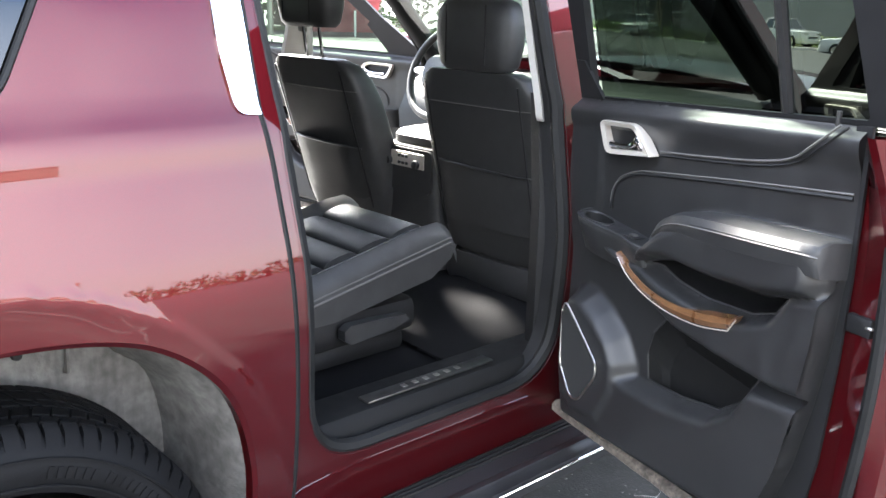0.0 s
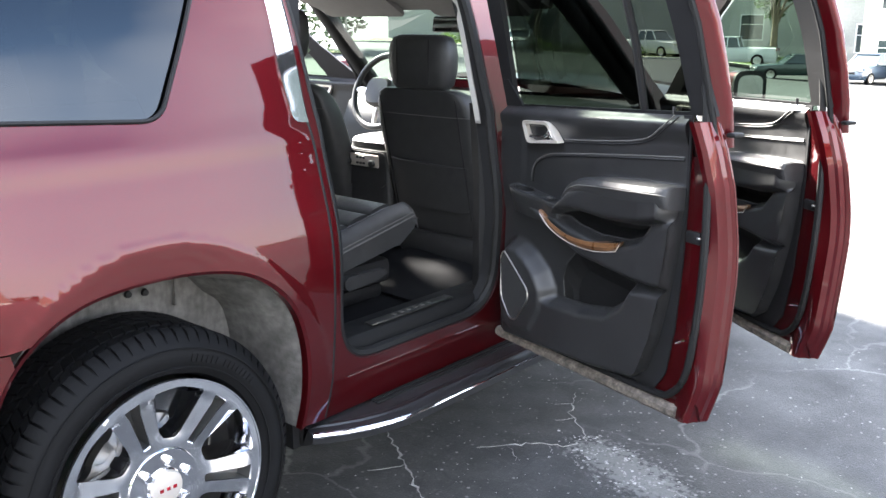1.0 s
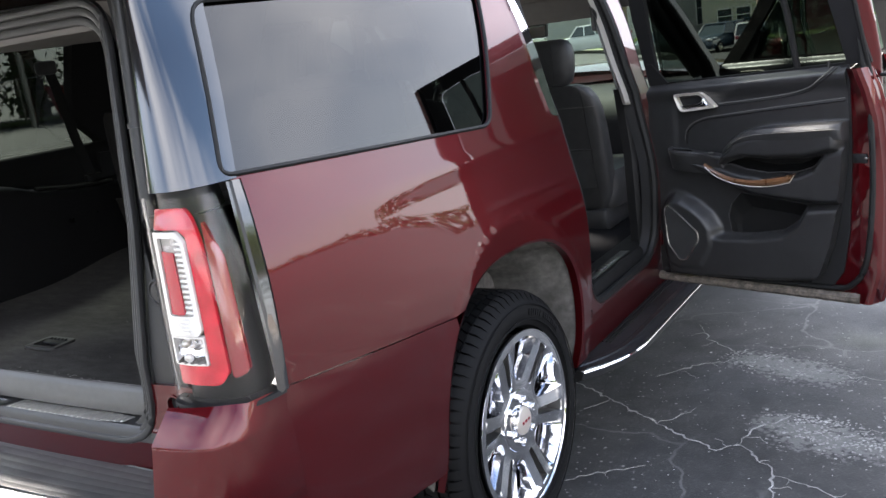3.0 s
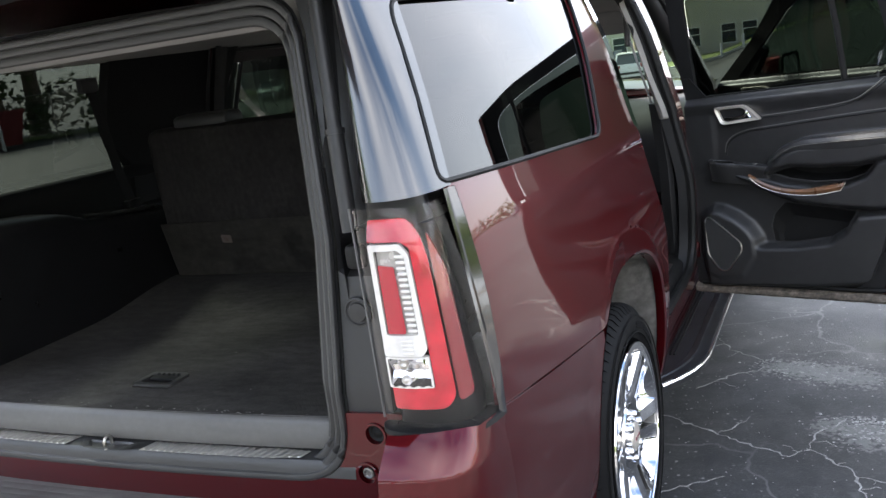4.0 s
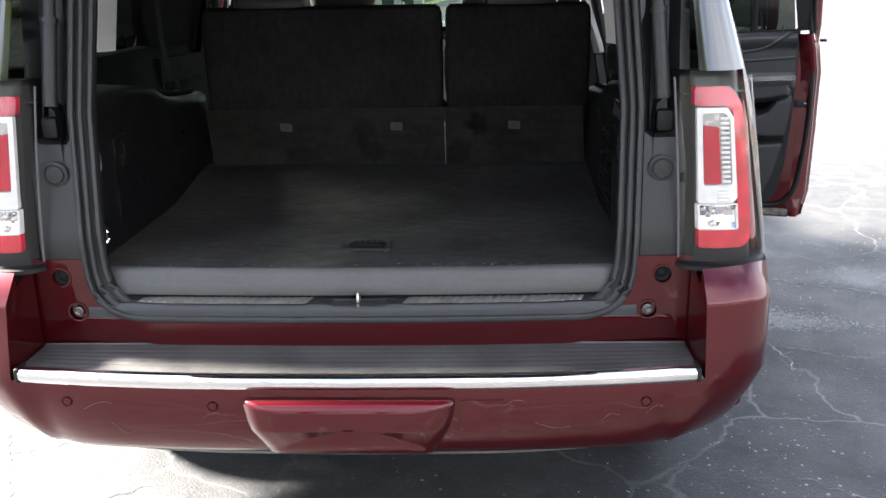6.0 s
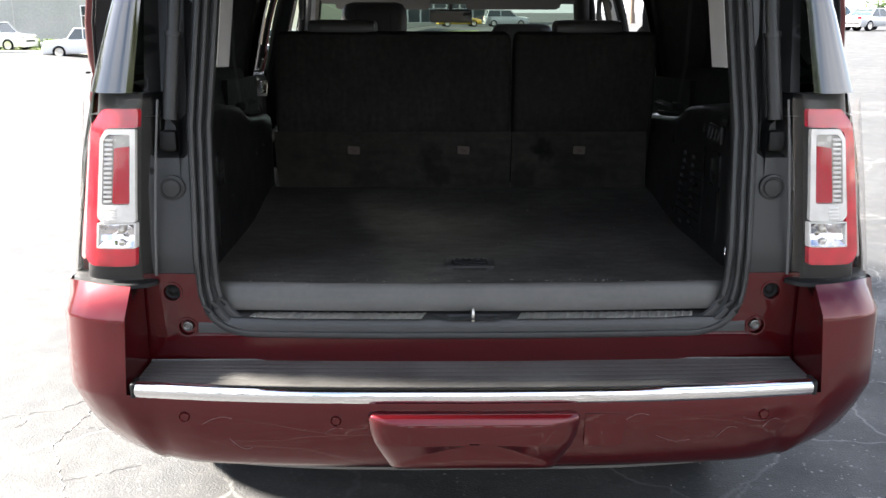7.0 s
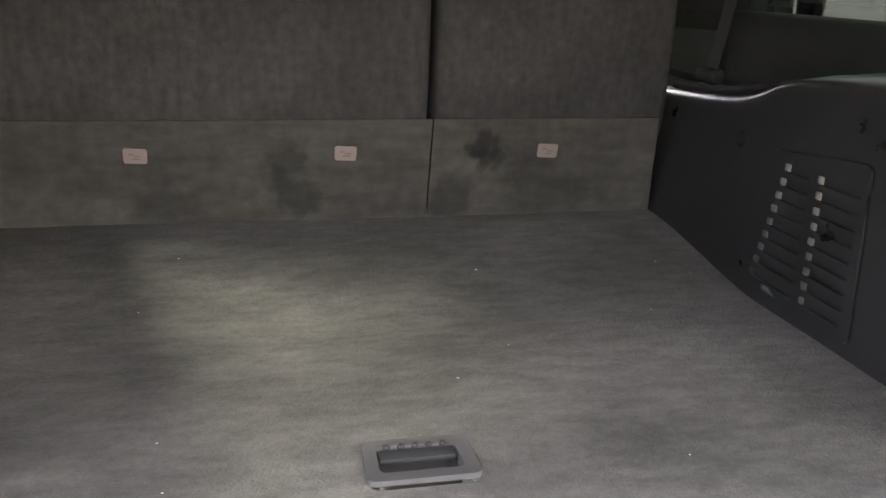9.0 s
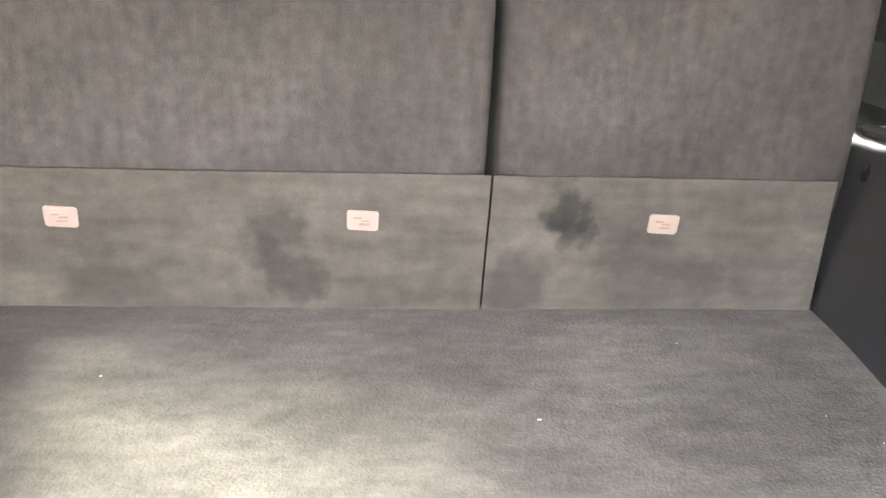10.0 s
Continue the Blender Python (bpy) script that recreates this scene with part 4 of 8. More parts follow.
# trim that runs round the top of the tailgate opening
bm = bmesh.new()
top = [p for p in resample(OPEN, 0.03) if p.y > 1.42]
i0 = max(range(len(top)), key=lambda i: (top[i] - top[i - 1]).length)
top = top[i0:] + top[:i0]
rows = []
for inset, dy in ((0.012, 0.030), (0.020, 0.036), (0.046, 0.048), (0.056, 0.13)):
    rows.append([Vector((p.x * (1 - inset / 0.65), rear_y(p.x, p.y) + dy, 1.28 + (p.y - 1.28) * (1 - inset / 0.48))) for p in top])
loft(bm, rows, False, False)
part("opening_trim", bm, material("pale_trim", (0.36, 0.35, 0.335), 0.6, noise=(10, 0.08), bump=(900, 0.2), dist=0.0005), SUV, "light grey plastic trim round the tailgate opening")


# ---- the suv: sides, front end and glass ----
HOLE_R = rounded([(1.988, 0.545), (2.745, 0.545), (2.775, 1.25), (2.74, 1.75), (1.93, 1.755), (1.966, 1.28), (1.982, 1.0)], [0.16, 0.17, 0.0, 0.08, 0.05, 0.0, 0.0], 7)
HOLE_F = rounded([(2.885, 0.545), (3.93, 0.545), (3.97, 1.10), (3.86, 1.28), (3.38, 1.75), (2.885, 1.755)], [0.15, 0.20, 0.0, 0.0, 0.08, 0.06], 7)
jamb = [(1.90, 0.38), (4.05, 0.38), (4.10, 1.15), (3.96, 1.27), (3.42, 1.80), (1.84, 1.80), (1.89, 1.3)]
for sx in (-1, 1):
    bm = bmesh.new()
    panel(bm, jamb, side(sx, -0.022), [HOLE_R, HOLE_F], 0.04, inward(sx, 0.02))
    part("door_frame", bm, PAINT, SUV)
    for hole in (HOLE_R, HOLE_F):
        bm = bmesh.new()
        ring = resample(hole, 0.04)
        cen = Vector((sum(p.x for p in ring) / len(ring), sum(p.y for p in ring) / len(ring)))
        rows = []
        for inset, d in ((-0.004, -0.021), (0.004, -0.035), (0.010, -0.075), (0.012, -0.095)):
            rows.append([side(sx, d)(*(p + (cen - p).normalized() * inset)) for p in ring])
        loft(bm, rows, True, False)
        part("jamb_lining", bm, TRIM, SUV)
        bm = bmesh.new()
        pts = [side(sx, -0.040)(*(p + (cen - p).normalized() * 0.006)) for p in ring]
        tube(bm, pts + pts[:1], 0.018, 8, False)
        part("door_seal", bm, RUBBER, SUV)
    # front fender with its arch
    bm = bmesh.new()
    fa = [(y + 3.30, z) for y, z in ARCH_LINE if z > 0.42]
    panel(bm, [(4.06, 0.42), (4.06, 1.20), (4.4, 1.22), (5.1, 1.16), (5.4, 1.05), (5.42, 0.55), (5.25, 0.45)] + fa[::-1], side(sx), (), 0.06, inward(sx, 0.02))
    part("front_fender", bm, PAINT, SUV)
    # sill and running board
    bm = bmesh.new()
    rows = []
    for k in range(30):
        y = 1.885 + k * (4.05 - 1.885) / 29
        out = 1.078 - 0.125 * (1 - min(1, (y - 1.885) / 0.36)) ** 2.2 - 0.10 * (1 - min(1, (4.05 - y) / 0.36)) ** 2.2
        rows.append([Vector((sx * x, y, z)) for x, z in ((0.80, 0.372), (0.93, 0.372), (out - 0.075, 0.366), (out - 0.07, 0.370), (out - 0.05, 0.370), (out - 0.045, 0.365), (out - 0.012, 0.362), (out - 0.004, 0.352), (out - 0.01, 0.325), (out - 0.06, 0.305), (0.80, 0.31))])
    loft(bm, rows, True, True)
    rb = part("running_board", bm, material("board_plastic", (0.016, 0.016, 0.017), 0.38, noise=(10, 0.2), bump=(300, 0.3), dist=0.001) if sx < 0 else bpy.data.materials["board_plastic"], SUV, "black ribbed running board with a chrome edge")
    bm = bmesh.new()
    for off in (0.035, 0.06, 0.085):
        tube(bm, [Vector((sx * (0.90 + off * 0.6), y, 0.373)) for y in (2.15, 2.6, 3.1, 3.8)], 0.004, 6)
    part("tread_rib", bm, RUBBER, rb)
    bm = bmesh.new()
    pts = []
    for k in range(30):
        y = 1.885 + k * (4.05 - 1.885) / 29
        out = 1.078 - 0.125 * (1 - min(1, (y - 1.885) / 0.36)) ** 2.2 - 0.10 * (1 - min(1, (4.05 - y) / 0.36)) ** 2.2
        pts.append(Vector((sx * (out - 0.004), y, 0.356)))
    tube(bm, pts, [0.010 - 0.0062 * min(1, k / 7) for k in range(30)], 8)
    part("chrome_edge", bm, CHROME, rb, "chrome edge strip")
    # dark lower body between wheel and sill
    bm = bmesh.new()
    panel(bm, [(1.86, 0.30), (4.05, 0.30), (4.05, 0.42), (1.86, 0.42)], lambda y, z: Vector((sx * 0.885, y, z)), (), 0.2, lambda y, z: Vector((-sx * 0.04, 0, 0)))
    part("lower_sill", bm, TRIM, SUV)
    # chrome window moulding at the rear of the door opening
    bm = bmesh.new()
    outline = rounded([(1.845, 1.80), (1.848, 1.60), (1.851, 1.40), (1.868, 1.288), (1.918, 1.284), (1.914, 1.30), (1.910, 1.42), (1.903, 1.60), (1.885, 1.80)], [0, 0, 0.02, 0.03, 0.004, 0.01, 0, 0, 0])
    panel(bm, outline, side(sx, 0.006), (), 0.012, inward(sx, 0.012))
    part("window_moulding", bm, CHROME, SUV, "polished chrome window moulding")

bm = bmesh.new()
rows = []
for y, w, z, dz in ((4.02, 0.86, 1.20, 0.07), (4.3, 0.87, 1.215, 0.075), (4.7, 0.86, 1.20, 0.07), (5.1, 0.80, 1.16, 0.06), (5.4, 0.70, 1.06, 0.04), (5.46, 0.66, 0.95, 0.02), (5.48, 0.66, 0.5, 0.0)):
    rows.append([Vector((w * s, y, z + dz * (1 - s * s))) for s in [k / 8 for k in range(-8, 9)]])
loft(bm, rows, False, False)
part("hood", bm, PAINT, SUV)
# windscreen
bm = bmesh.new()
rows = []
for t in (0, 0.25, 0.5, 0.75, 1.0):
    w = 0.80 - 0.12 * t
    rows.append([Vector((w * s, 4.05 - 0.68 * t - 0.16 * s * s, 1.24 + 0.56 * t)) for s in [k / 8 for k in range(-8, 9)]])
loft(bm, rows, False, False)
part("windscreen", bm, GLASS, SUV, "windscreen with a dimming tint")
for sx in (-1, 1):
    bm = bmesh.new()
    tube(bm, [(sx * 0.84, 3.92, 1.22), (sx * 0.80, 3.70, 1.42), (sx * 0.72, 3.34, 1.74), (sx * 0.71, 3.2, 1.80)], 0.045, 10)
    part("front_pillar", bm, TRIM, SUV)
    # upper pillar trims in the cabin
    for y, w in ((2.83, 0.13), (1.93, 0.12)):
        bm = bmesh.new()
        loft(bm, [[Vector((sx * (profile(z) - d), y + a * w / 2 + (1.3 - z) * 0.02, z)) for a, d in ((-1, 0.07), (-0.8, 0.10), (0.8, 0.10), (1, 0.07), (0.8, 0.05), (-0.8, 0.05))] for z in (1.27, 1.4, 1.6, 1.78)])
        part("pillar_cover", bm, TRIM, SUV, "black pillar cover")
        bm = bmesh.new()
        loft(bm, [[Vector((sx * (min(profile(z), 0.96) - d), y + a * w / 2, z)) for a, d in ((-1, 0.09), (-0.8, 0.13), (0.8, 0.13), (1, 0.09), (0.8, 0.07), (-0.8, 0.07))] for z in (0.52, 0.8, 1.0, 1.27)])
        part("lower_pillar_cover", bm, TRIM, SUV)
    # light cover of the belt pillar, flared at its foot, with a grab slot
    yb = 2.80 if sx > 0 else 3.08
    xb = lambda z: (profile(z) - 0.075 if sx > 0 else 0.715 - 0.10 * (z - 1.5))
    bm = bmesh.new()
    q = [(-0.075, 1.205), (0.075, 1.205), (0.070, 1.30), (0.052, 1.42), (0.048, 1.60), (0.060, 1.70), (0.085, 1.77), (-0.085, 1.77), (-0.058, 1.70), (-0.048, 1.60), (-0.050, 1.42), (-0.065, 1.30)]
    slot = rounded([(-0.020, 1.365), (0.020, 1.355), (0.020, 1.520), (-0.020, 1.520)], 0.008, 3)
    bend = lambda a, z: Vector((sx * (xb(z) - 0.030 + 0.030 * min(1.0, abs(a) / 0.07) ** 3), yb + a + (1.3 - z) * 0.03, z))
    panel(bm, rounded(q, 0.02, 4), bend, [slot], 0.016, lambda a, z: Vector((sx * 0.022, 0, 0)))
    pc = part("belt_pillar_cover", bm, HEAD, SUV, "light grey belt pillar cover with a grab slot")
    bm = bmesh.new()
    panel(bm, [(-0.024, 1.35), (0.024, 1.35), (0.024, 1.525), (-0.024, 1.525)], lambda a, z: bend(a, z) + Vector((sx * 0.024, 0, 0)), (), 0.03)
    part("slot_back", bm, GREYTRIM, pc)
    # belt on the middle pillar
    bm = bmesh.new()
    loft(bm, [[Vector((sx * (profile(z) - 0.128), 2.83 + a, z)) for a in (-0.022, 0.022)] for z in (0.7, 1.0, 1.3, 1.62)], False, False)
    part("seat_belt", bm, TRIM, SUV)
    bm = bmesh.new()
    box(bm, (sx * (profile(1.60) - 0.125), 2.83, 1.60), (0.02, 0.05, 0.16), 0.008, 2)
    part("belt_guide", bm, GREYTRIM, SUV)

# open tailgate overhead
gate = empty("tailgate", pose(0, 0.47, 1.875, -7, 0, 0), SUV)
bm = bmesh.new()
go = rounded([(-0.74, 0.0), (0.74, 0.0), (0.80, -0.55), (0.70, -1.0), (-0.70, -1.0), (-0.80, -0.55)], [0.05, 0.05, 0.1, 0.1, 0.1, 0.1])
gz = lambda x, y: 0.10 - 0.10 * (x / 0.8) ** 2 - 0.03 * ((y + 0.5) / 0.5) ** 2
panel(bm, go, lambda x, y: Vector((x, y, gz(x, y))), (), 0.06, lambda x, y: Vector((0, 0, -0.05)))
part("gate_shell", bm, PAINT, gate, "dark red tailgate shell")
bm = bmesh.new()
gi = rounded([(-0.64, -0.05), (0.64, -0.05), (0.68, -0.5), (0.60, -0.94), (-0.60, -0.94), (-0.68, -0.5)], 0.06)
panel(bm, gi, lambda x, y: Vector((x, y, gz(x, y) - 0.056)), (), 0.06, lambda x, y: Vector((0, 0, -0.03)))
part("gate_lining", bm, TRIM, gate)
for sx in (-1, 1):
    bm = bmesh.new()
    box(bm, (sx * 0.56, -0.02, 0.0), (0.05, 0.12, 0.03), 0.008, 2)
    box(bm, (sx * 0.56, 0.03, -0.02), (0.045, 0.02, 0.05), 0.006, 2)
    part("gate_hinge", bm, BLACK, gate)


# ---- the suv: cargo space ----
cargo_z = lambda y: 0.924 + 0.042 * step01(0.9, 1.34, y)
bm = bmesh.new()
panel(bm, rounded([(-0.645, 0.354), (0.645, 0.354), (0.672, 0.60), (0.672, 1.352), (-0.672, 1.352), (-0.672, 0.60)], [0.02, 0.02, 0, 0, 0, 0]), lambda x, y: Vector((x, y - 0.020 * (1 - (x / 0.65) ** 2) * (1 - step01(0.354, 0.6, y)), cargo_z(y) + 0.0025 * noise.noise(Vector((x * 5, y * 5, 0))))),
      [rounded([(-0.060, 0.470), (0.060, 0.470), (0.060, 0.545), (-0.060, 0.545)], 0.012)], 0.03)
cargo = part("cargo_floor", bm, CARPET, SUV, "worn grey carpet cargo floor")
bm = bmesh.new()
rows = []
for x in [k * 0.645 / 16 for k in range(-16, 17)]:
    y = 0.354 - 0.020 * (1 - (x / 0.65) ** 2)
    e = 0.0 if abs(x) < 0.62 else 0.02
    rows.append([Vector((x, y + a + e, z)) for a, z in ((0.012, 0.920), (0.004, 0.9245), (-0.005, 0.920), (-0.010, 0.910), (-0.016, 0.885), (-0.020, 0.868), (-0.018, 0.860), (0.004, 0.856))])
loft(bm, rows, False, False)
part("floor_edge", bm, EDGE, SUV, "grey plastic edge of the cargo floor")
# crumbs and lint on the carpet
rnd = random.Random(31)
bm = bmesh.new()
for _ in range(16):
    x, y, r = rnd.uniform(-0.5, 0.6), rnd.uniform(0.37, 1.2) ** 1.2, rnd.uniform(0.0007, 0.0015)
    if abs(x) < 0.08 and y < 0.57:
        continue
    bmesh.ops.create_icosphere(bm, subdivisions=1, radius=r, matrix=Matrix.Translation((x, y, cargo_z(y) + 0.003)) @ Matrix.Diagonal((rnd.uniform(0.7, 2), 1, 0.6, 1)))
for _ in range(40):
    x = rnd.choice((rnd.uniform(0.05, 0.40), rnd.uniform(-0.55, 0.6)))
    bmesh.ops.create_icosphere(bm, subdivisions=1, radius=rnd.uniform(0.0006, 0.0013), matrix=Matrix.Translation((x, rnd.uniform(0.336, 0.352), 0.9285)) @ Matrix.Diagonal((rnd.uniform(1, 4), 1, 0.5, 1)))
tagged(part("carpet_lint", bm, material("pale_lint", (0.20, 0.19, 0.175), 0.9), SUV), kind="stuff")
# pull cup in the floor
bm = bmesh.new()
o = rounded([(-0.064, 0.466), (0.064, 0.466), (0.060, 0.549), (-0.060, 0.549)], 0.014)
i = rounded([(-0.047, 0.482), (0.047, 0.482), (0.045, 0.535), (-0.045, 0.535)], 0.010)
z0 = 0.928
loft(bm, [[Vector((p.x, p.y, z0 - 0.004)) for p in o], [Vector((p.x * 0.985, 0.508 + (p.y - 0.508) * 0.985, z0 + 0.002)) for p in o], [Vector((p.x, p.y, z0 + 0.002)) for p in i], [Vector((p.x * 0.96, 0.508 + (p.y - 0.508) * 0.96, z0 - 0.03)) for p in i]], True, False)
vs = [bm.verts.new((p.x * 0.96, 0.508 + (p.y - 0.508) * 0.96, z0 - 0.03)) for p in i]
bm.faces.new(vs)
cup = part("floor_latch", bm, material("cup_plastic", (0.022, 0.021, 0.0205), 0.6, spec=0.35, noise=(20, 0.15)), SUV, "black plastic pull cup")
bm = bmesh.new()
box(bm, (0, 0.522, z0 - 0.004), (0.088, 0.022, 0.008), 0.003, 2)
for k in range(5):
    box(bm, (-0.032 + k * 0.016, 0.535, z0 + 0.001), (0.008, 0.008, 0.006), 0.002, 1)
part("pull_tab", bm, WELL, cup)
# sill trim with two ribbed scuff plates and the striker between
bm = bmesh.new()
rows = []
for x in [k * 0.66 / 24 for k in range(-24, 25)]:
    c = 0.02 * (1 - (x / 0.66) ** 2)
    rows.append([Vector((x, y - c, z)) for y, z in ((0.385, 0.862), (0.345, 0.850), (0.312, 0.846), (0.306, 0.838), (0.304, 0.828), (0.303, 0.822), (0.302, 0.812))])
loft(bm, rows, False, False)
sill = part("sill_trim", bm, SEAL, SUV)
sill_y = lambda x: -0.02 * (1 - (x / 0.66) ** 2)
for x0, x1 in ((-0.535, -0.118), (0.112, 0.535)):
    bm = bmesh.new()
    n = 21
    rows = []
    for k in range(n * 6 + 1):
        x = x0 + (x1 - x0) * k / (n * 6)
        h = (0.0, 0.0, 0.0, 0.0, 0.0024, 0.0024)[k % 6]
        far = min(1.0, (0.56 - abs(x)) / 0.10)
        wy = 0.012 + 0.011 * far
        rows.append([Vector((x + 0.30 * (a * wy), 0.326 + a * wy + sill_y(x), 0.8495 + (h if abs(a) < 0.9 else 0.0) + 0.0015)) for a in (-1, -0.86, 0.86, 1)])
    loft(bm, rows, False, False)
    part("scuff_plate", bm, SCUFF, sill, "ribbed brushed steel scuff plate", angle=12)
bm = bmesh.new()
ro = [(-0.100, 0.332), (-0.062, 0.288), (0.062, 0.288), (0.100, 0.332)]
ri = [(-0.072, 0.326), (-0.046, 0.294), (0.046, 0.294), (0.072, 0.326)]
loft(bm, [[Vector((x, y - 0.012, 0.8515)) for x, y in rounded(ro, 0.008, 3)], [Vector((x, y - 0.012, 0.8525)) for x, y in rounded(ri, 0.008, 3)], [Vector((x * 0.86, 0.31 + (y - 0.31) * 0.7 - 0.012, 0.8475)) for x, y in rounded(ri, 0.008, 3)]], True, False)
bm.faces.new([bm.verts.new((x * 0.86, 0.31 + (y - 0.31) * 0.7 - 0.012, 0.8475)) for x, y in rounded(ri, 0.008, 3)])
part("striker_recess", bm, SEAL, sill)
bm = bmesh.new()
tube(bm, spl([(0, 0.310, 0.840), (0, 0.310, 0.862), (0, 0.300, 0.871), (0, 0.290, 0.862), (0, 0.290, 0.842)], 5), 0.004, 8)
part("striker", bm, STEEL, sill)

# side linings
ledge = curve1([(0.36, 1.318), (0.57, 1.318), (0.92, 1.290), (1.05, 1.245), (1.36, 1.215)])
for sx in (-1, 1):
    bm = bmesh.new()
    rows = []
    for k in range(22):
        y = 0.345 + k * (1.40 - 0.345) / 21
        z1 = ledge(y)
        wall = 0.652
        fl = 0.034 * step01(0.52, 0.38, y)
        rows.append([Vector((sx * x, y, z)) for x, z in ((wall, 0.87), (wall + fl * 0.4, 0.935), (wall + 0.002 + fl, 1.0), (wall + 0.002 + fl, z1 - 0.04), (wall + 0.006 + fl, z1 - 0.012), (wall + 0.018 + fl, z1), (wall + 0.07, z1 + 0.006), (0.765, z1 + 0.008), (0.80, z1 + 0.010), (0.85, z1 + 0.012), (0.885, z1 + 0.012))])
    loft(bm, rows, False, False)
    lining = part("cargo_lining", bm, LINING, SUV, "black plastic cargo side lining")
    bm = bmesh.new()
    panel(bm, [(0.43, 1.0), (1.90, 1.0), (1.895, 1.78), (1.80, 1.78), (1.50, 1.312), (0.43, 1.382)], side(sx, -0.020), (), 0.06)
    part("window_sill_lining", bm, TRIM, SUV)
    # dark wall lining from the ledge up to the window
    bm = bmesh.new()
    loft(bm, [[Vector((sx * x, y, z)) for x, z in ((0.780, ledge(min(y, 1.36)) + 0.004), (0.806, ledge(min(y, 1.36)) + 0.018), (0.826, 1.332), (0.846, 1.374 - 0.012 * (y - 0.6)), (0.858, 1.380 - 0.012 * (y - 0.6)), (0.884, 1.381 - 0.012 * (y - 0.6)))] for y in (0.60, 0.80, 1.0, 1.2, 1.36, 1.5, 1.66, 1.80)], False, False)
    part("quarter_wall_lining", bm, WELL, SUV, "matt black wall lining under the window")
    # light trims of the rear pillar
    bm = bmesh.new()
    rows = []
    for k in range(8):
        z = 1.432 + k * 0.046
        yr, yf = 0.50 + 0.75 * (z - 1.45), 0.62 + 0.5 * (z - 1.45)
        rows.append([Vector((sx * x, y, z)) for x, y in ((0.70, yr - 0.02), (0.652, yr - 0.008), (0.642, yr + 0.012), (0.644, yf - 0.01), (0.655, yf + 0.008), (0.73, yf + 0.05))])
    loft(bm, rows, False, False)
    part("rear_pillar_cover", bm, HEAD, SUV, "light grey rear pillar cover")
    # dark pillar between the side windows, belt and guide
    bm = bmesh.new()
    loft(bm, [[Vector((sx * (profile(z) - d), y, z)) for y, d in ((1.46 - 0.13 * step01(1.34, 1.50, z), 0.035), (1.475 - 0.13 * step01(1.34, 1.50, z), 0.06), (1.50 + (z - 1.32) * 0.5, 0.075), (1.92 + (z - 1.32) * 0.3, 0.09), (1.92 + (z - 1.32) * 0.3, 0.04), (1.46 - 0.13 * step01(1.34, 1.50, z), 0.03))] for z in (1.30, 1.38, 1.45, 1.52, 1.6, 1.78)])
    part("middle_pillar_cover", bm, WELL, SUV)
    bm = bmesh.new()
    loft(bm, [[Vector((sx * x, y + a, z)) for a in (-0.022, 0.022)] for x, y, z in ((0.735, 1.30, 1.24), (0.745, 1.27, 1.40), (0.735, 1.23, 1.60), (0.72, 1.20, 1.68))], False, False)
    part("rear_seat_belt", bm, RUBBER, SUV)
    bm = bmesh.new()
    box(bm, (sx * 0.725, 1.20, 1.675), (0.03, 0.08, 0.05), 0.012, 2)
    part("belt_guide", bm, BLACK, SUV)
    bm = bmesh.new()
    box(bm, (sx * 0.735, 1.30, 1.25), (0.03, 0.07, 0.03), 0.008, 2)
    part("belt_slot", bm, WELL, SUV)
    # ridge along the window sill and grab shelf
    bm = bmesh.new()
    tube(bm, [(sx * 0.69, 1.02, 1.262), (sx * 0.69, 1.18, 1.238), (sx * 0.685, 1.34, 1.228)], 0.008, 8)
    part("shelf_edge", bm, WELL, lining)
    # round stops and cargo hooks
    for y, z, r in ((0.448, 1.165, 0.040), (0.428, 0.985, 0.043)):
        bm = bmesh.new()
        wx = 0.650 + 0.034 * step01(0.52, 0.38, y)
        m = Matrix.Translation((sx * wx, y, z)) @ Matrix.Rotation(sx * radians(13), 4, "Z") @ Matrix.Rotation(-sx * math.pi / 2, 4, "Y") @ Matrix.Diagonal((1.15, 0.85, 1, 1))
        loft(bm, [[m @ Vector((rr * math.cos(a), rr * math.sin(a), h)) for a in [j * math.pi / 14 for j in range(28)]] for rr, h in ((r, -0.012), (r, 0.006), (r * 0.90, 0.008), (r * 0.82, 0.005), (r * 0.62, -0.004), (r * 0.3, -0.006), (0.0005, -0.006))], True, False)
        bz = part("hook_bezel", bm, LINING, lining)
        if z < 1.0:
            bm = bmesh.new()
            cx = sx * (wx - 0.018)
            tube(bm, spl([(cx, y + 0.012, z + 0.03), (cx - sx * 0.012, y + 0.004, z + 0.012), (cx - sx * 0.016, y - 0.004, z - 0.012), (cx - sx * 0.004, y - 0.012, z - 0.024), (cx + sx * 0.01, y - 0.004, z - 0.02)], 5), 0.005, 8)
            part("cargo_hook", bm, CHROME, lining, "chrome cargo hook")
    # service door with a finger latch
    bm = bmesh.new()
    q = rounded([(0.545, 0.955), (0.655, 0.955), (0.66, 1.205), (0.56, 1.205)], 0.02)
    panel(bm, q, lambda y, z: Vector((sx * 0.6485, y, z)), [rounded([(0.585, 1.115), (0.625, 1.115), (0.625, 1.185), (0.585, 1.185)], 0.008)], 0.03, lambda y, z: Vector((sx * 0.01, 0, 0)))
    dr = part("service_door", bm, LINING, lining)
    bm = bmesh.new()
    box(bm, (sx * 0.654, 0.605, 1.135), (0.008, 0.036, 0.03), 0.003, 2)
    part("finger_latch", bm, TRIM, lining)
    if sx < 0:
        continue
    # air grille with two columns of slots
    slots = []
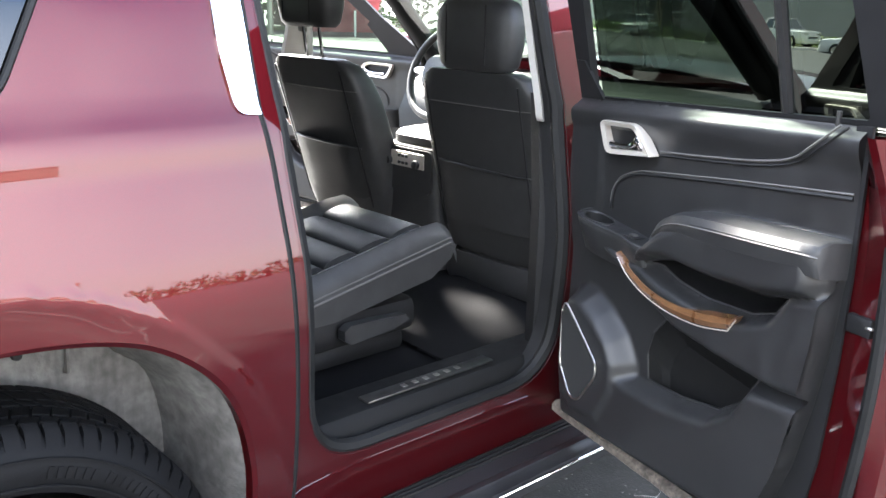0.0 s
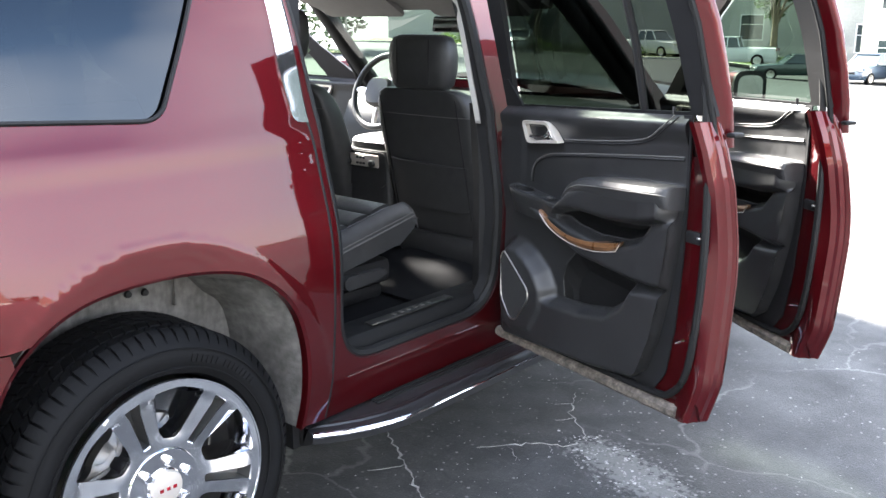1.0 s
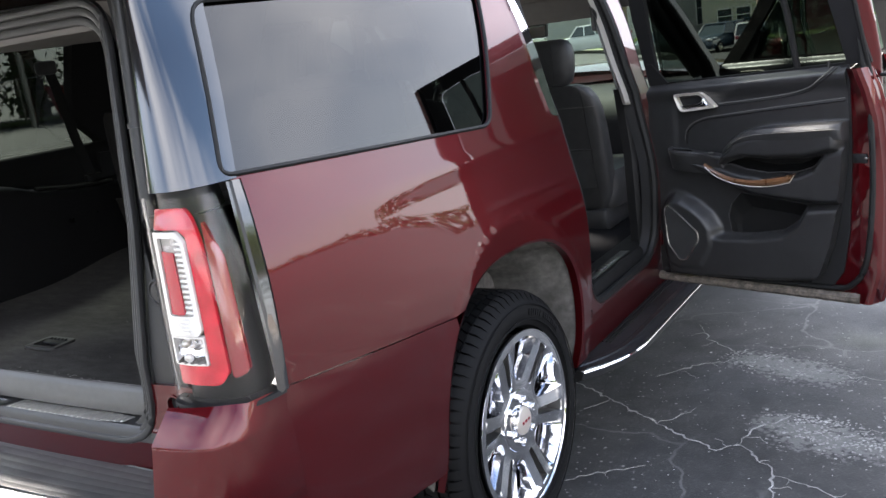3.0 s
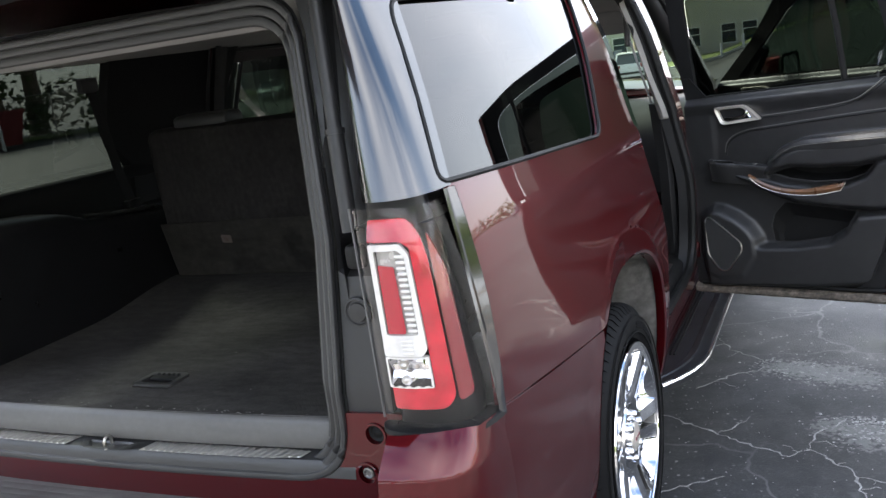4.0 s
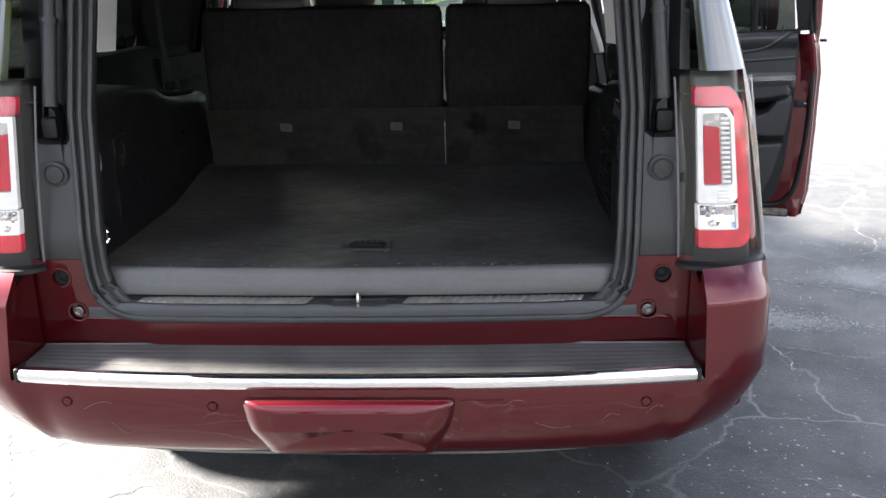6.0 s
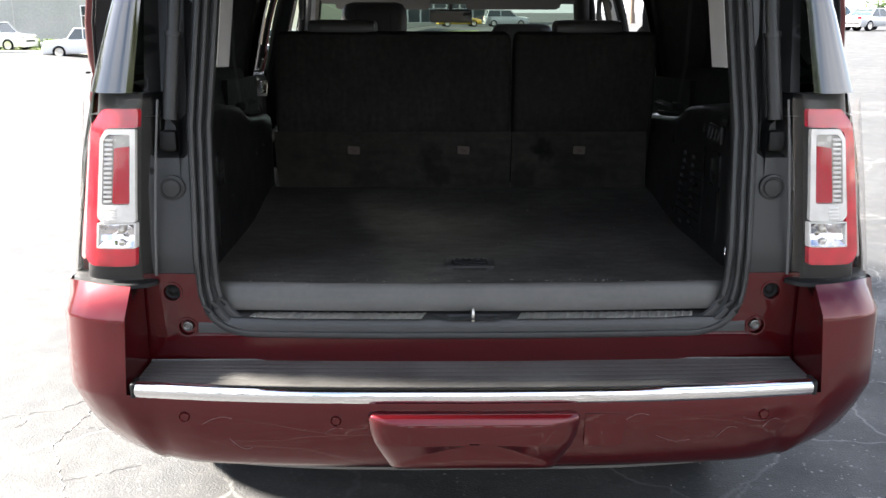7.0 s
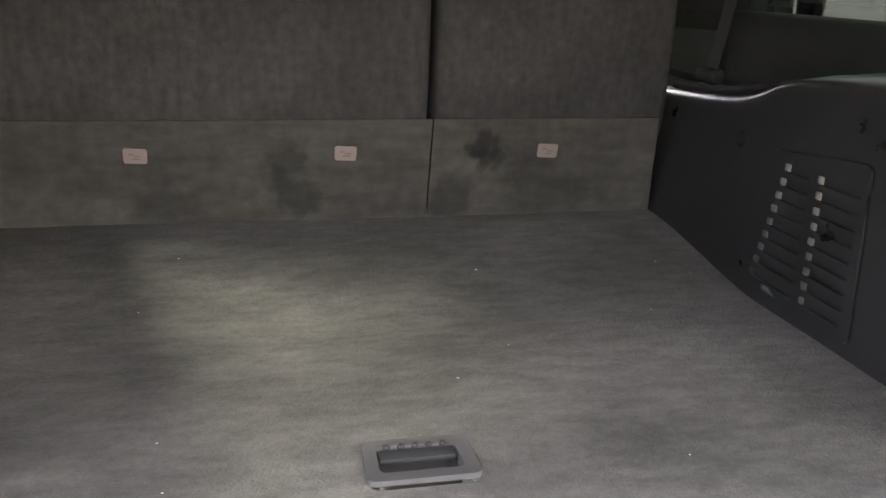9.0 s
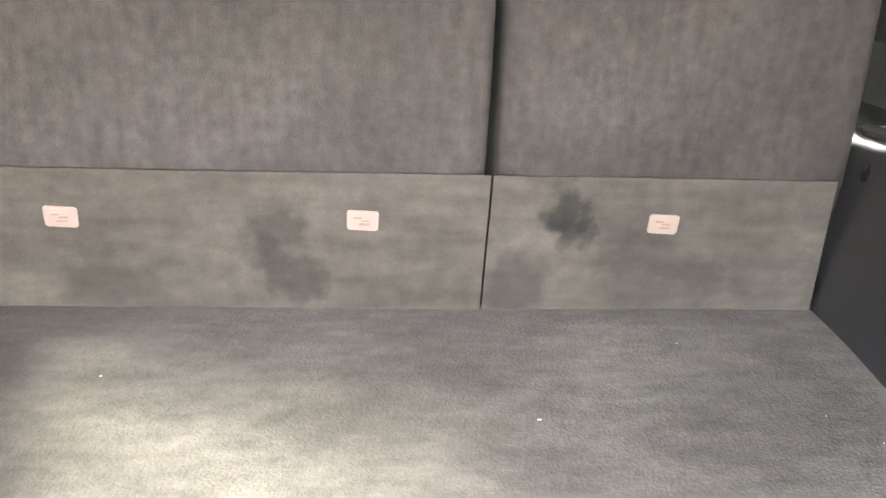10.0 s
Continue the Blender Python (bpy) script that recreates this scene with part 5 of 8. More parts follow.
    for k in range(9):
        z = 0.972 + k * 0.0235
        slots += [(z, 0.695, 0.795), (z, 0.812, 0.935 - k * 0.007)]
    q = rounded([(0.675, 0.945), (0.985, 0.955), (0.925, 1.180), (0.685, 1.205)], 0.015)
    holes = [rounded([(y0, z - 0.0065), (y1, z - 0.0065), (y1, z + 0.0065), (y0, z + 0.0065)], 0.004, 2) for z, y0, y1 in slots]
    bm = bmesh.new()
    panel(bm, q, lambda y, z: Vector((sx * 0.6475, y, z)), holes, 0.03, lambda y, z: Vector((sx * 0.004, 0, 0)))
    gr = part("air_grille", bm, LINING, lining, "black slotted air grille")
    for z, y0, y1 in slots:
        # each slot is a scoop with a sloping far end
        bm = bmesh.new()
        rows = [[Vector((sx * x, y, z + dz)) for dz in (-0.0065, -0.002, 0.003, 0.0065)] for x, y in ((0.6485, y1), (0.652, y1 - 0.006), (0.662, y1 - 0.014), (0.666, y1 - 0.03), (0.666, y0))]
        loft(bm, rows, False, False)
        part("slot", bm, LINING, gr)
# switch panel on one side only
bm = bmesh.new()
box(bm, (0.648, 0.600, 1.252), (0.010, 0.105, 0.046), 0.004, 2)
sw = part("switch_panel", bm, LINING, SUV)
for k, y in enumerate((0.645, 0.620, 0.590, 0.562)):
    bm = bmesh.new()
    box(bm, (0.6425, y, 1.253), (0.006, 0.019, 0.032), 0.003, 2, Matrix.Rotation(radians(12), 4, "Y"))
    part("switch", bm, TRIM, sw)
    bm = bmesh.new()
    box(bm, (0.6390, y, 1.244), (0.0015, 0.011, 0.005), 0, 1)
    part("switch_mark", bm, MARK, sw)
bm = bmesh.new()
m = Matrix.Translation((0.650, 0.535, 1.29)) @ Matrix.Rotation(-math.pi / 2, 4, "Y")
loft(bm, [[m @ Vector((r * math.cos(a), r * math.sin(a), h)) for a in [j * math.pi / 10 for j in range(20)]] for r, h in ((0.014, 0.0), (0.013, 0.010), (0.010, 0.012), (0.0005, 0.012))], True, False)
part("socket_cap", bm, LINING, SUV)


# ---- the suv: seats ----
def pillow(bm, rings, n=24, power=3.5):
    """A padded block: rings of (centre, half width vector, half depth vector), rounded like a squared ellipse."""
    rows = []
    for c, a, b in rings:
        c, a, b = Vector(c), Vector(a), Vector(b)
        row = []
        for k in range(n):
            t = 2 * math.pi * k / n
            ct, st = math.cos(t), math.sin(t)
            row.append(c + a * math.copysign(abs(ct) ** (2 / power), ct) + b * math.copysign(abs(st) ** (2 / power), st))
        rows.append(row)
    loft(bm, rows)


def stitch_line(name, pts, r, parent, mat=None):
    bm = bmesh.new()
    tube(bm, pts, r, 5)
    return part(name, bm, mat or STITCH, parent)


# rear bench: two carpeted backs, the lower flap, folded head rests
bench = empty("rear_bench", None, SUV)
seat_y = lambda z: 1.300 - (z - 1.16) * 0.02 if z > 1.16 else 1.303 + (1.166 - z) * 0.215
for x0, x1 in ((-0.625, 0.172), (0.182, 0.658)):
    bm = bmesh.new()
    cx, hw = (x0 + x1) / 2, (x1 - x0) / 2
    pillow(bm, [((cx, seat_y(z) + 0.075, z), (hw * w, 0, 0), (0, 0.075 * d, 0)) for z, w, d in ((0.97, 0.995, 1), (1.16, 0.998, 1), (1.30, 1, 1), (1.42, 1, 1), (1.465, 0.995, 0.97), (1.485, 0.98, 0.85), (1.495, 0.94, 0.55))], 40, 9)
    part("seat_back", bm, material("bench_carpet", (0.0165, 0.0152, 0.0145), 0.95, spec=0.1, noise=(6, 0.25), fine=(60, 0.2), streak=(14, 0.15), along=(5.0, 1.0, 1.0), pile=(620, 0.18), bump=(950, 0.5), dist=0.002) if x0 < 0 else bpy.data.materials["bench_carpet"], bench, "dark grey carpeted seat back")
flap_y = lambda z: 1.297 + (1.166 - z) * 0.215
flapmat = material("flap_carpet", (0.0225, 0.0208, 0.0182), 0.95, spec=0.1, noise=(5, 0.25), fine=(40, 0.14), streak=(10, 0.2), along=(1.0, 1.0, 4.0), pile=(620, 0.18), bump=(950, 0.5), dist=0.002)
for x0, x1 in ((-0.630, 0.1745), (0.1775, 0.652)):
    bm = bmesh.new()
    panel(bm, [(x0, 0.955), (x1, 0.955), (x1 - 0.018 if x1 > 0.5 else x1, 1.166), (x0, 1.166)], lambda x, z: Vector((x, flap_y(z) + 0.003 * noise.noise(Vector((x * 6, z * 9, 3))), z)), (), 0.025, lambda x, z: Vector((0, 0.004, 0)))
    part("flap", bm, flapmat, bench, "worn grey carpet flap with dark stains")
spots(flapmat, [(0.280, 1.118, 0.040, 0.75), (0.288, 1.085, 0.036, 0.7), (0.262, 1.10, 0.03, 0.5), (0.215, 1.005, 0.060, 0.5), (-0.10, 1.082, 0.050, 0.48), (-0.075, 1.012, 0.046, 0.48), (-0.115, 1.048, 0.040, 0.36), (-0.33, 1.00, 0.05, 0.25), (0.47, 1.02, 0.05, 0.2)], (0.005, 0.005, 0.005), (1, 0, 1), 26, 0.085)
for x in (-0.363, 0.012, 0.409):
    bm = bmesh.new()
    panel(bm, rounded([(x - 0.020, 1.088), (x + 0.020, 1.086), (x + 0.021, 1.114), (x - 0.020, 1.116)], 0.005), lambda u, v: Vector((u, flap_y(v) - 0.0035 + 0.003 * noise.noise(Vector((u * 6, v * 9, 3))), v)), (), 0.02, lambda u, v: Vector((0, 0.002, 0)))
    tg = part("anchor_label", bm, LABEL, bench, "small pale fabric label")
    bm = bmesh.new()
    for dx, dz, w, h in ((-0.006, 0.004, 0.010, 0.003), (0.004, 0.0, 0.012, 0.003), (0.002, -0.005, 0.014, 0.003)):
        box(bm, (x + dx, flap_y(1.101 + dz) - 0.0045, 1.101 + dz), (w, 0.001, h), 0, 1)
    part("label_mark", bm, material("label_ink", (0.06, 0.035, 0.028), 0.8) if x < -0.3 else bpy.data.materials["label_ink"], bench)
for x in (-0.396, 0.43):
    bm = bmesh.new()
    pillow(bm, [((x + s, 1.375, 1.505), (0, 0.055 * k, 0), (0, 0, 0.028 * k)) for s, k in ((-0.115, 0.6), (-0.108, 0.9), (-0.08, 1), (0.08, 1), (0.108, 0.9), (0.115, 0.6))], 20, 3)
    part("head_rest", bm, LEATHER, bench, "folded black leather head rest")
    bm = bmesh.new()
    box(bm, (x, 1.35, 1.485), (0.16, 0.03, 0.02), 0.005, 2)
    part("head_rest_base", bm, BLACK, bench)


def front_seat(cx, y_base, lean, lift=0.0, name="front_seat"):
    """A leather front seat; seen from behind."""
    s = empty(name, None, SUV)
    yy = lambda z: y_base - (z - 0.70) * lean
    bm = bmesh.new()
    pillow(bm, [((cx, yy(z) + 0.075 * d, z), (0.265 * w, 0, 0), (0, 0.075 * d, 0)) for z, w, d in ((0.68, 0.86, 1.1), (0.74, 0.93, 1.15), (0.90, 0.98, 1.1), (1.08, 1.0, 1.0), (1.16, 0.99, 0.95), (1.22, 0.95, 0.85), (1.265, 0.86, 0.7), (1.285, 0.7, 0.5))], 40, 4.5)
    part("backrest", bm, LEATHER, s, "black leather seat back with a map pocket")
    bm = bmesh.new()
    panel(bm, rounded([(cx - 0.20, 0.78), (cx + 0.20, 0.78), (cx + 0.215, 0.975), (cx - 0.215, 0.985)], 0.03), lambda x, z: Vector((x, yy(z) - 0.016 + 0.12 * ((x - cx) / 0.26) ** 4 * 0.5, z)), (), 0.04, lambda x, z: Vector((0, 0.014, 0)))
    part("map_pocket", bm, LEATHER, s)
    stitch_line("pocket_piping", [Vector((cx - 0.215 + 0.43 * k / 8, yy(0.98) - 0.019 + 0.06 * (abs(k - 4) / 4 * 0.83) ** 4, 0.985 - 0.01 * k / 8)) for k in range(9)], 0.004, s, BLACK)
    stitch_line("seam", [Vector((cx - 0.255 + 0.51 * k / 10, yy(1.18) - 0.003 + 0.02 * (abs(k - 5) / 5) ** 6, 1.18)) for k in range(11)], 0.0016, s)
    for sgn in (-1, 1):
        stitch_line("side_seam", [Vector((cx + sgn * 0.205, yy(z) + 0.002, z)) for z in (0.75, 0.9, 1.05, 1.18, 1.25)], 0.0025, s, TRIM)
    bm = bmesh.new()
    pillow(bm, [((cx + 0.01, yy(1.42) + 0.070, z + lift), (0.165 * w, 0, 0), (0, 0.06 * d, 0)) for z, w, d in ((1.288, 0.80, 0.7), (1.305, 0.90, 0.92), (1.36, 0.98, 1.05), (1.42, 1.0, 1.05), (1.465, 0.96, 0.95), (1.488, 0.86, 0.75), (1.498, 0.68, 0.45))], 32, 3.2)
    part("head_rest", bm, LEATHER, s)
    for sgn in (-1, 1):
        stitch_line("head_rest_post", [(cx + sgn * 0.05, yy(1.3) + 0.06, 1.27), (cx + sgn * 0.05, yy(1.36) + 0.05, 1.36 + lift)], 0.006, s, CHROME)
        stitch_line("head_rest_seam", [Vector((cx + 0.01 + sgn * 0.085, yy(1.42) + 0.009, z + lift)) for z in (1.31, 1.40, 1.48)], 0.002, s, TRIM)
    bm = bmesh.new()
    pillow(bm, [((cx, y_base + 0.30, z), (0.27 * w, 0, 0), (0, 0.29 * w, 0)) for z, w in ((0.66, 0.96), (0.70, 1.0), (0.80, 1.0), (0.84, 0.96))], 32, 5)
    part("cushion", bm, LEATHER, s)
    bm = bmesh.new()
    box(bm, (cx, y_base + 0.25, 0.61), (0.46, 0.50, 0.12), 0.03, 2)
    part("seat_base", bm, BLACK, s, "black plastic seat base")
    return s


front_seat(0.365, 3.10, 0.22)
front_seat(-0.39, 3.05, 0.30, 0.105)

# middle row: one leather cushion tipped up at the front
mid = empty("middle_seat", None, SUV)
bm = bmesh.new()
top = lambda y: 0.80 + (y - 2.2) * 0.20
rows = []
for x, e in ((0.105, 0.05), (0.115, 0.012), (0.14, -0.012), (0.175, 0.002), (0.19, 0.016), (0.53, 0.016), (0.545, 0.004), (0.58, -0.010), (0.605, 0.006), (0.618, 0.03), (0.620, 0.06)):
    rows.append([Vector((x, y, top(y) - e - d)) for y, d in ((2.06, 0.0), (2.2, 0), (2.4, 0.0), (2.60, -0.004), (2.67, 0.004), (2.70, 0.025), (2.712, 0.06))])
loft(bm, rows, False, False)
part("cushion", bm, LEATHER, mid, "black pleated leather cushion with stitched bolsters")
for k in range(4):
    y = 2.22 + k * 0.11
    bm = bmesh.new()
    pillow(bm, [((x, y + 0.055, top(y + 0.055) - 0.018), (0, 0.053, 0.0106), (0, -0.004, 0.020)) for x in (0.196, 0.24, 0.36, 0.48, 0.524)], 16, 2.6)
    part("pleat", bm, LEATHER, mid)
bm = bmesh.new()
loft(bm, [[Vector((x, y, z)) for y, z in ((2.06, top(2.06) - 0.058), (2.4, top(2.4) - 0.058), (2.68, top(2.68) - 0.055), (2.712, top(2.7) - 0.062), (2.69, 0.80), (2.62, 0.755), (2.3, 0.70), (2.06, 0.70))] for x in (0.107, 0.13, 0.60, 0.619)])
part("cushion_side", bm, LEATHER, mid)
stitch_line("bolster_seam", [Vector((0.6205, y, top(y) - 0.050)) for y in (2.08, 2.3, 2.5, 2.69)], 0.003, mid)
stitch_line("bolster_seam", [Vector((0.6195, y, top(y) - 0.036)) for y in (2.08, 2.3, 2.5, 2.69)], 0.0022, mid)
bm = bmesh.new()
box(bm, (0.36, 2.34, 0.66), (0.48, 0.50, 0.10), 0.03, 2)
box(bm, (0.36, 2.34, 0.585), (0.44, 0.44, 0.06), 0.02, 2)
part("seat_base", bm, TRIM, mid)
bm = bmesh.new()
loft(bm, [[Vector((x, y, z + s)) for y, z in ((2.31, 0.655), (2.33, 0.640), (2.47, 0.652), (2.52, 0.668), (2.51, 0.684), (2.40, 0.690), (2.33, 0.692), (2.31, 0.68))] for x, s in ((0.615, 0), (0.645, 0))])
part("recline_lever", bm, BLACK, mid)

# floor, mats, sill plate, console, dash and wheel
bm = bmesh.new()
panel(bm, [(-0.66, 1.36), (0.66, 1.36), (0.66, 1.90), (0.90, 1.90), (0.90, 4.1), (-0.90, 4.1), (-0.90, 1.90), (-0.66, 1.90)], lambda x, y: Vector((x, y, 0.552 + 0.006 * noise.noise(Vector((x * 4, y * 4, 0))) + 0.38 * step01(2.06, 1.5, y) * (abs(x) < 0.88))), (), 0.07, lambda x, y: Vector((0, 0, -0.05)))
part("cabin_floor", bm, MAT, SUV, "black carpeted cabin floor")
bm = bmesh.new()
panel(bm, rounded([(0.22, 2.60), (0.76, 2.56), (0.79, 3.0), (0.24, 3.06)], 0.06), lambda x, y: Vector((x, y, 0.568 + 0.03 * step01(2.8, 3.1, y) + 0.004 * noise.noise(Vector((x * 6, y * 6, 4))))), (), 0.05, lambda x, y: Vector((0, 0, -0.008)))
part("floor_mat", bm, MAT, SUV, "black carpet floor mat")
for sx in (-1, 1):
    bm = bmesh.new()
    loft(bm, [[Vector((sx * x, y, z)) for x, z in ((0.76, 0.55), (0.775, 0.592), (0.80, 0.605), (0.90, 0.60), (0.915, 0.585), (0.92, 0.55))] for y in (2.0, 2.1, 2.4, 2.7, 2.86, 3.2, 3.9)], True, True)
    st = part("sill_cover", bm, WELL, SUV)
    bm = bmesh.new()
    box(bm, (sx * 0.868, 2.40, 0.6065), (0.040, 0.40, 0.006), 0.002, 2)
    pl = part("sill_plate", bm, material("dark_metal", (0.12, 0.118, 0.112), 0.35, 0.9, noise=(40, 0.2)) if sx < 0 else bpy.data.materials["dark_metal"], st, "dark metal sill plate with worn lettering bars")
    bm = bmesh.new()
    for k in range(6):
        box(bm, (sx * 0.868, 2.32 + k * 0.034, 0.6105), (0.016, 0.014, 0.002), 0.0006, 1)
    part("plate_bars", bm, STEEL, st)
console = empty("centre_console", None, SUV)
bm = bmesh.new()
pillow(bm, [((-0.055, 3.45, z), (0.16 * w, 0, 0), (0, 0.36, 0)) for z, w in ((0.56, 1.05), (0.70, 1.0), (0.95, 1.0), (0.99, 0.97))], 32, 8)
part("console_body", bm, BLACK, console)
bm = bmesh.new()
pillow(bm, [((-0.055, 3.42, z), (0.155 * w, 0, 0), (0, 0.30 * w, 0)) for z, w in ((0.992, 1.0), (1.02, 1.0), (1.035, 0.95), (1.04, 0.85))], 32, 6)
part("armrest_lid", bm, LEATHER, console, "black leather armrest lid")
bm = bmesh.new()
panel(bm, rounded([(-0.195, 0.83), (0.075, 0.83), (0.085, 0.985), (-0.205, 0.985)], 0.03), lambda x, z: Vector((x, 3.082, z)), (), 0.05, lambda x, z: Vector((0, 0.012, 0)))
rear = part("rear_panel_trim", bm, BLACK, console)
bm = bmesh.new()
box(bm, (-0.06, 3.078, 0.945), (0.215, 0.008, 0.055), 0.004, 2)
part("vent_panel", bm, SATIN, console, "satin metal rear climate panel")
for x in (-0.135, 0.015):
    bm = bmesh.new()
    m = Matrix.Translation((x, 3.072, 0.935)) @ Matrix.Rotation(math.pi / 2, 4, "X")
    loft(bm, [[m @ Vector((r * math.cos(a), r * math.sin(a), h)) for a in [j * math.pi / 10 for j in range(20)]] for r, h in ((0.016, 0), (0.015, 0.014), (0.012, 0.016), (0.0005, 0.016))], True, False)
    part("climate_knob", bm, BLACK, console)
bm = bmesh.new()
for k in range(3):
    box(bm, (-0.08 + k * 0.02, 3.071, 0.958), (0.014, 0.006, 0.012), 0.002, 1)
    box(bm, (-0.08 + k * 0.02, 3.071, 0.932), (0.014, 0.006, 0.010), 0.002, 1)
part("climate_keypad", bm, BLACK, console)
bm = bmesh.new()
loft(bm, [[Vector((x, y, z)) for y, z in ((3.72, 0.70), (3.70, 1.00), (3.76, 1.12), (3.88, 1.18), (4.08, 1.20), (4.08, 0.60), (3.85, 0.6))] for x in (-0.86, -0.6, -0.2, 0.2, 0.6, 0.86)])
part("dashboard", bm, TRIM, SUV, "black dashboard")
steer = empty("steering_wheel", look((-0.40, 3.56, 1.205), (-0.40, 3.91, 1.06)), SUV)
bm = bmesh.new()
tube(bm, [(0.19 * math.cos(a), 0.19 * math.sin(a), 0) for a in [k * math.pi / 20 for k in range(41)]], 0.016, 10, False)
part("rim", bm, LEATHER, steer)
bm = bmesh.new()
pillow(bm, [((0, -0.01, z), (0.085 * k, 0, 0), (0, 0.075 * k, 0)) for z, k in ((0.045, 0.85), (0.03, 1), (-0.04, 1.0))], 24, 3)
part("airbag_cover", bm, LEATHER, steer)
for a in (0, 180, 270):
    bm = bmesh.new()
    d = Vector((math.cos(radians(a)), math.sin(radians(a)), 0))
    tube(bm, [d * 0.06, d * 0.12 + Vector((0, 0, 0.006)), d * 0.186], 0.017, 8, True, 0.5)
    part("spoke", bm, CHROME if a != 270 else SATIN, steer)
bm = bmesh.new()
box(bm, (0.02, 3.62, 1.535), (0.25, 0.03, 0.075), 0.015, 3, Matrix.Rotation(radians(-8), 4, "X"))
tube(bm, [(0.02, 3.63, 1.56), (0.02, 3.56, 1.66)], 0.012, 8)
mir = part("rear_view_mirror", bm, BLACK, SUV)
bm = bmesh.new()
box(bm, (0.02, 3.6045, 1.533), (0.23, 0.002, 0.06), 0.0, 1, Matrix.Rotation(radians(-8), 4, "X"))
part("mirror_glass", bm, material("mirror", (0.9, 0.9, 0.9), 0.02, 1.0), mir)
# sun visors folded under the front edge of the headliner
for x0, x1 in ((-0.62, -0.10), (0.10, 0.62)):
    bm = bmesh.new()
    pillow(bm, [((x, 3.33, 1.63), (0, 0.095 * k, -0.055 * k), (0, 0.006 * k, 0.011 * k)) for x, k in ((x0, 0.85), (x0 + 0.02, 1.0), (x1 - 0.02, 1.0), (x1, 0.85))], 20, 4)
    part("sun_visor", bm, SHADED_HEAD, SUV, "sun visor in grey fabric darkened for shade")
bm = bmesh.new()
loft(bm, [[Vector((x, y, z)) for y, z in ((3.10, 1.77), (3.22, 1.69), (3.30, 1.645), (3.44, 1.60), (3.46, 1.66), (3.40, 1.78))] for x in (-0.70, -0.4, 0.0, 0.4, 0.70)])
part("headliner_front", bm, SHADED_HEAD, SUV, "front edge of the headliner, darkened for shade")
# lining between the cargo space and the rear door
for sx in (-1, 1):
    bm = bmesh.new()
    panel(bm, [(1.36, 0.99), (1.865, 0.99), (1.895, 0.56), (1.93, 0.56), (1.93, 1.31), (1.40, 1.33)], lambda y, z: Vector((sx * (0.80 - 0.10 * step01(1.15, 0.95, z) * step01(1.9, 1.6, y)), y, z)), (), 0.06, lambda y, z: Vector((sx * 0.02, 0, 0)))
    part("rear_quarter_lining", bm, WELL, SUV)


# ---- the suv: doors ----
class Relief:
    """A height map made of soft-edged shapes: (outline, height, softness)."""

    def __init__(self, x0, x1, y0, y1, shapes, step=0.004):
        self.x0, self.y0, self.step = x0, y0, step
        gx, gy = np.meshgrid(np.arange(x0, x1 + step, step), np.arange(y0, y1 + step, step))
        pts = np.stack([gx.ravel(), gy.ravel()], 1)
        h = np.zeros(len(pts))
        for outline, height, soft in shapes:
            ins = inside(outline, pts)
            d = edge_dist(outline, pts) * np.where(ins, 1, -1)
            t = np.clip((d + soft * 0.3) / soft, 0, 1)
            t = t * t * (3 - 2 * t)
            if height > 0 and outline is not PULL:
                h = np.maximum(h, height * t)
            else:
                h = h * (1 - t) + height * t
        h = h.reshape(gx.shape)
        for _ in range(4):
            q = np.pad(h, 1, "edge")
            h = (q[:-2, 1:-1] + q[2:, 1:-1] + q[1:-1, :-2] + q[1:-1, 2:] + 2 * h) / 6
        self.h = h

    def __call__(self, x, y):
        a, b = (x - self.x0) / self.step, (y - self.y0) / self.step
        i = int(min(max(a, 0), self.h.shape[1] - 2))
        j = int(min(max(b, 0), self.h.shape[0] - 2))
        s, t = min(max(a - i, 0), 1), min(max(b - j, 0), 1)
        H = self.h
        return float((H[j, i] * (1 - s) + H[j, i + 1] * s) * (1 - t) + (H[j + 1, i] * (1 - s) + H[j + 1, i + 1] * s) * t)


belt_z = lambda u: 1.272 + 0.048 * u
ARM = [(0.305, 0.947), (0.350, 1.002), (0.410, 1.052), (0.480, 1.080), (0.550, 1.090), (0.730, 1.100), (0.815, 1.102), (0.825, 1.042), (0.815, 1.007), (0.690, 0.980), (0.550, 0.974), (0.450, 0.980), (0.390, 0.967), (0.340, 0.942)]
LEDGE = [(0.110, 0.990), (0.165, 0.978), (0.235, 0.968), (0.300, 0.955), (0.345, 0.952), (0.425, 0.930), (0.525, 0.916), (0.645, 0.923), (0.705, 0.948), (0.745, 1.003), (0.845, 1.028), (0.860, 0.948), (0.845, 0.818), (0.745, 0.808), (0.595, 0.818), (0.465, 0.833), (0.365, 0.868), (0.265, 0.915), (0.165, 0.955)]
POCKET = [(0.150, 0.722), (0.230, 0.677), (0.310, 0.657), (0.450, 0.662), (0.570, 0.684), (0.630, 0.727), (0.670, 0.792), (0.820, 0.812), (0.800, 0.672), (0.730, 0.512), (0.530, 0.487), (0.230, 0.472), (0.060, 0.467), (0.050, 0.532)]
POD = [(0.040, 0.756), (0.070, 0.803), (0.100, 0.820), (0.145, 0.815), (0.205, 0.786), (0.262, 0.742), (0.296, 0.690), (0.300, 0.610), (0.240, 0.506), (0.120, 0.486), (0.050, 0.516), (0.035, 0.616)]
INSET = [(0.165, 1.03), (0.172, 1.075), (0.20, 1.105), (0.25, 1.125), (0.32, 1.135), (0.55, 1.160), (0.81, 1.183), (0.80, 1.06), (0.40, 1.0), (0.28, 0.985)]
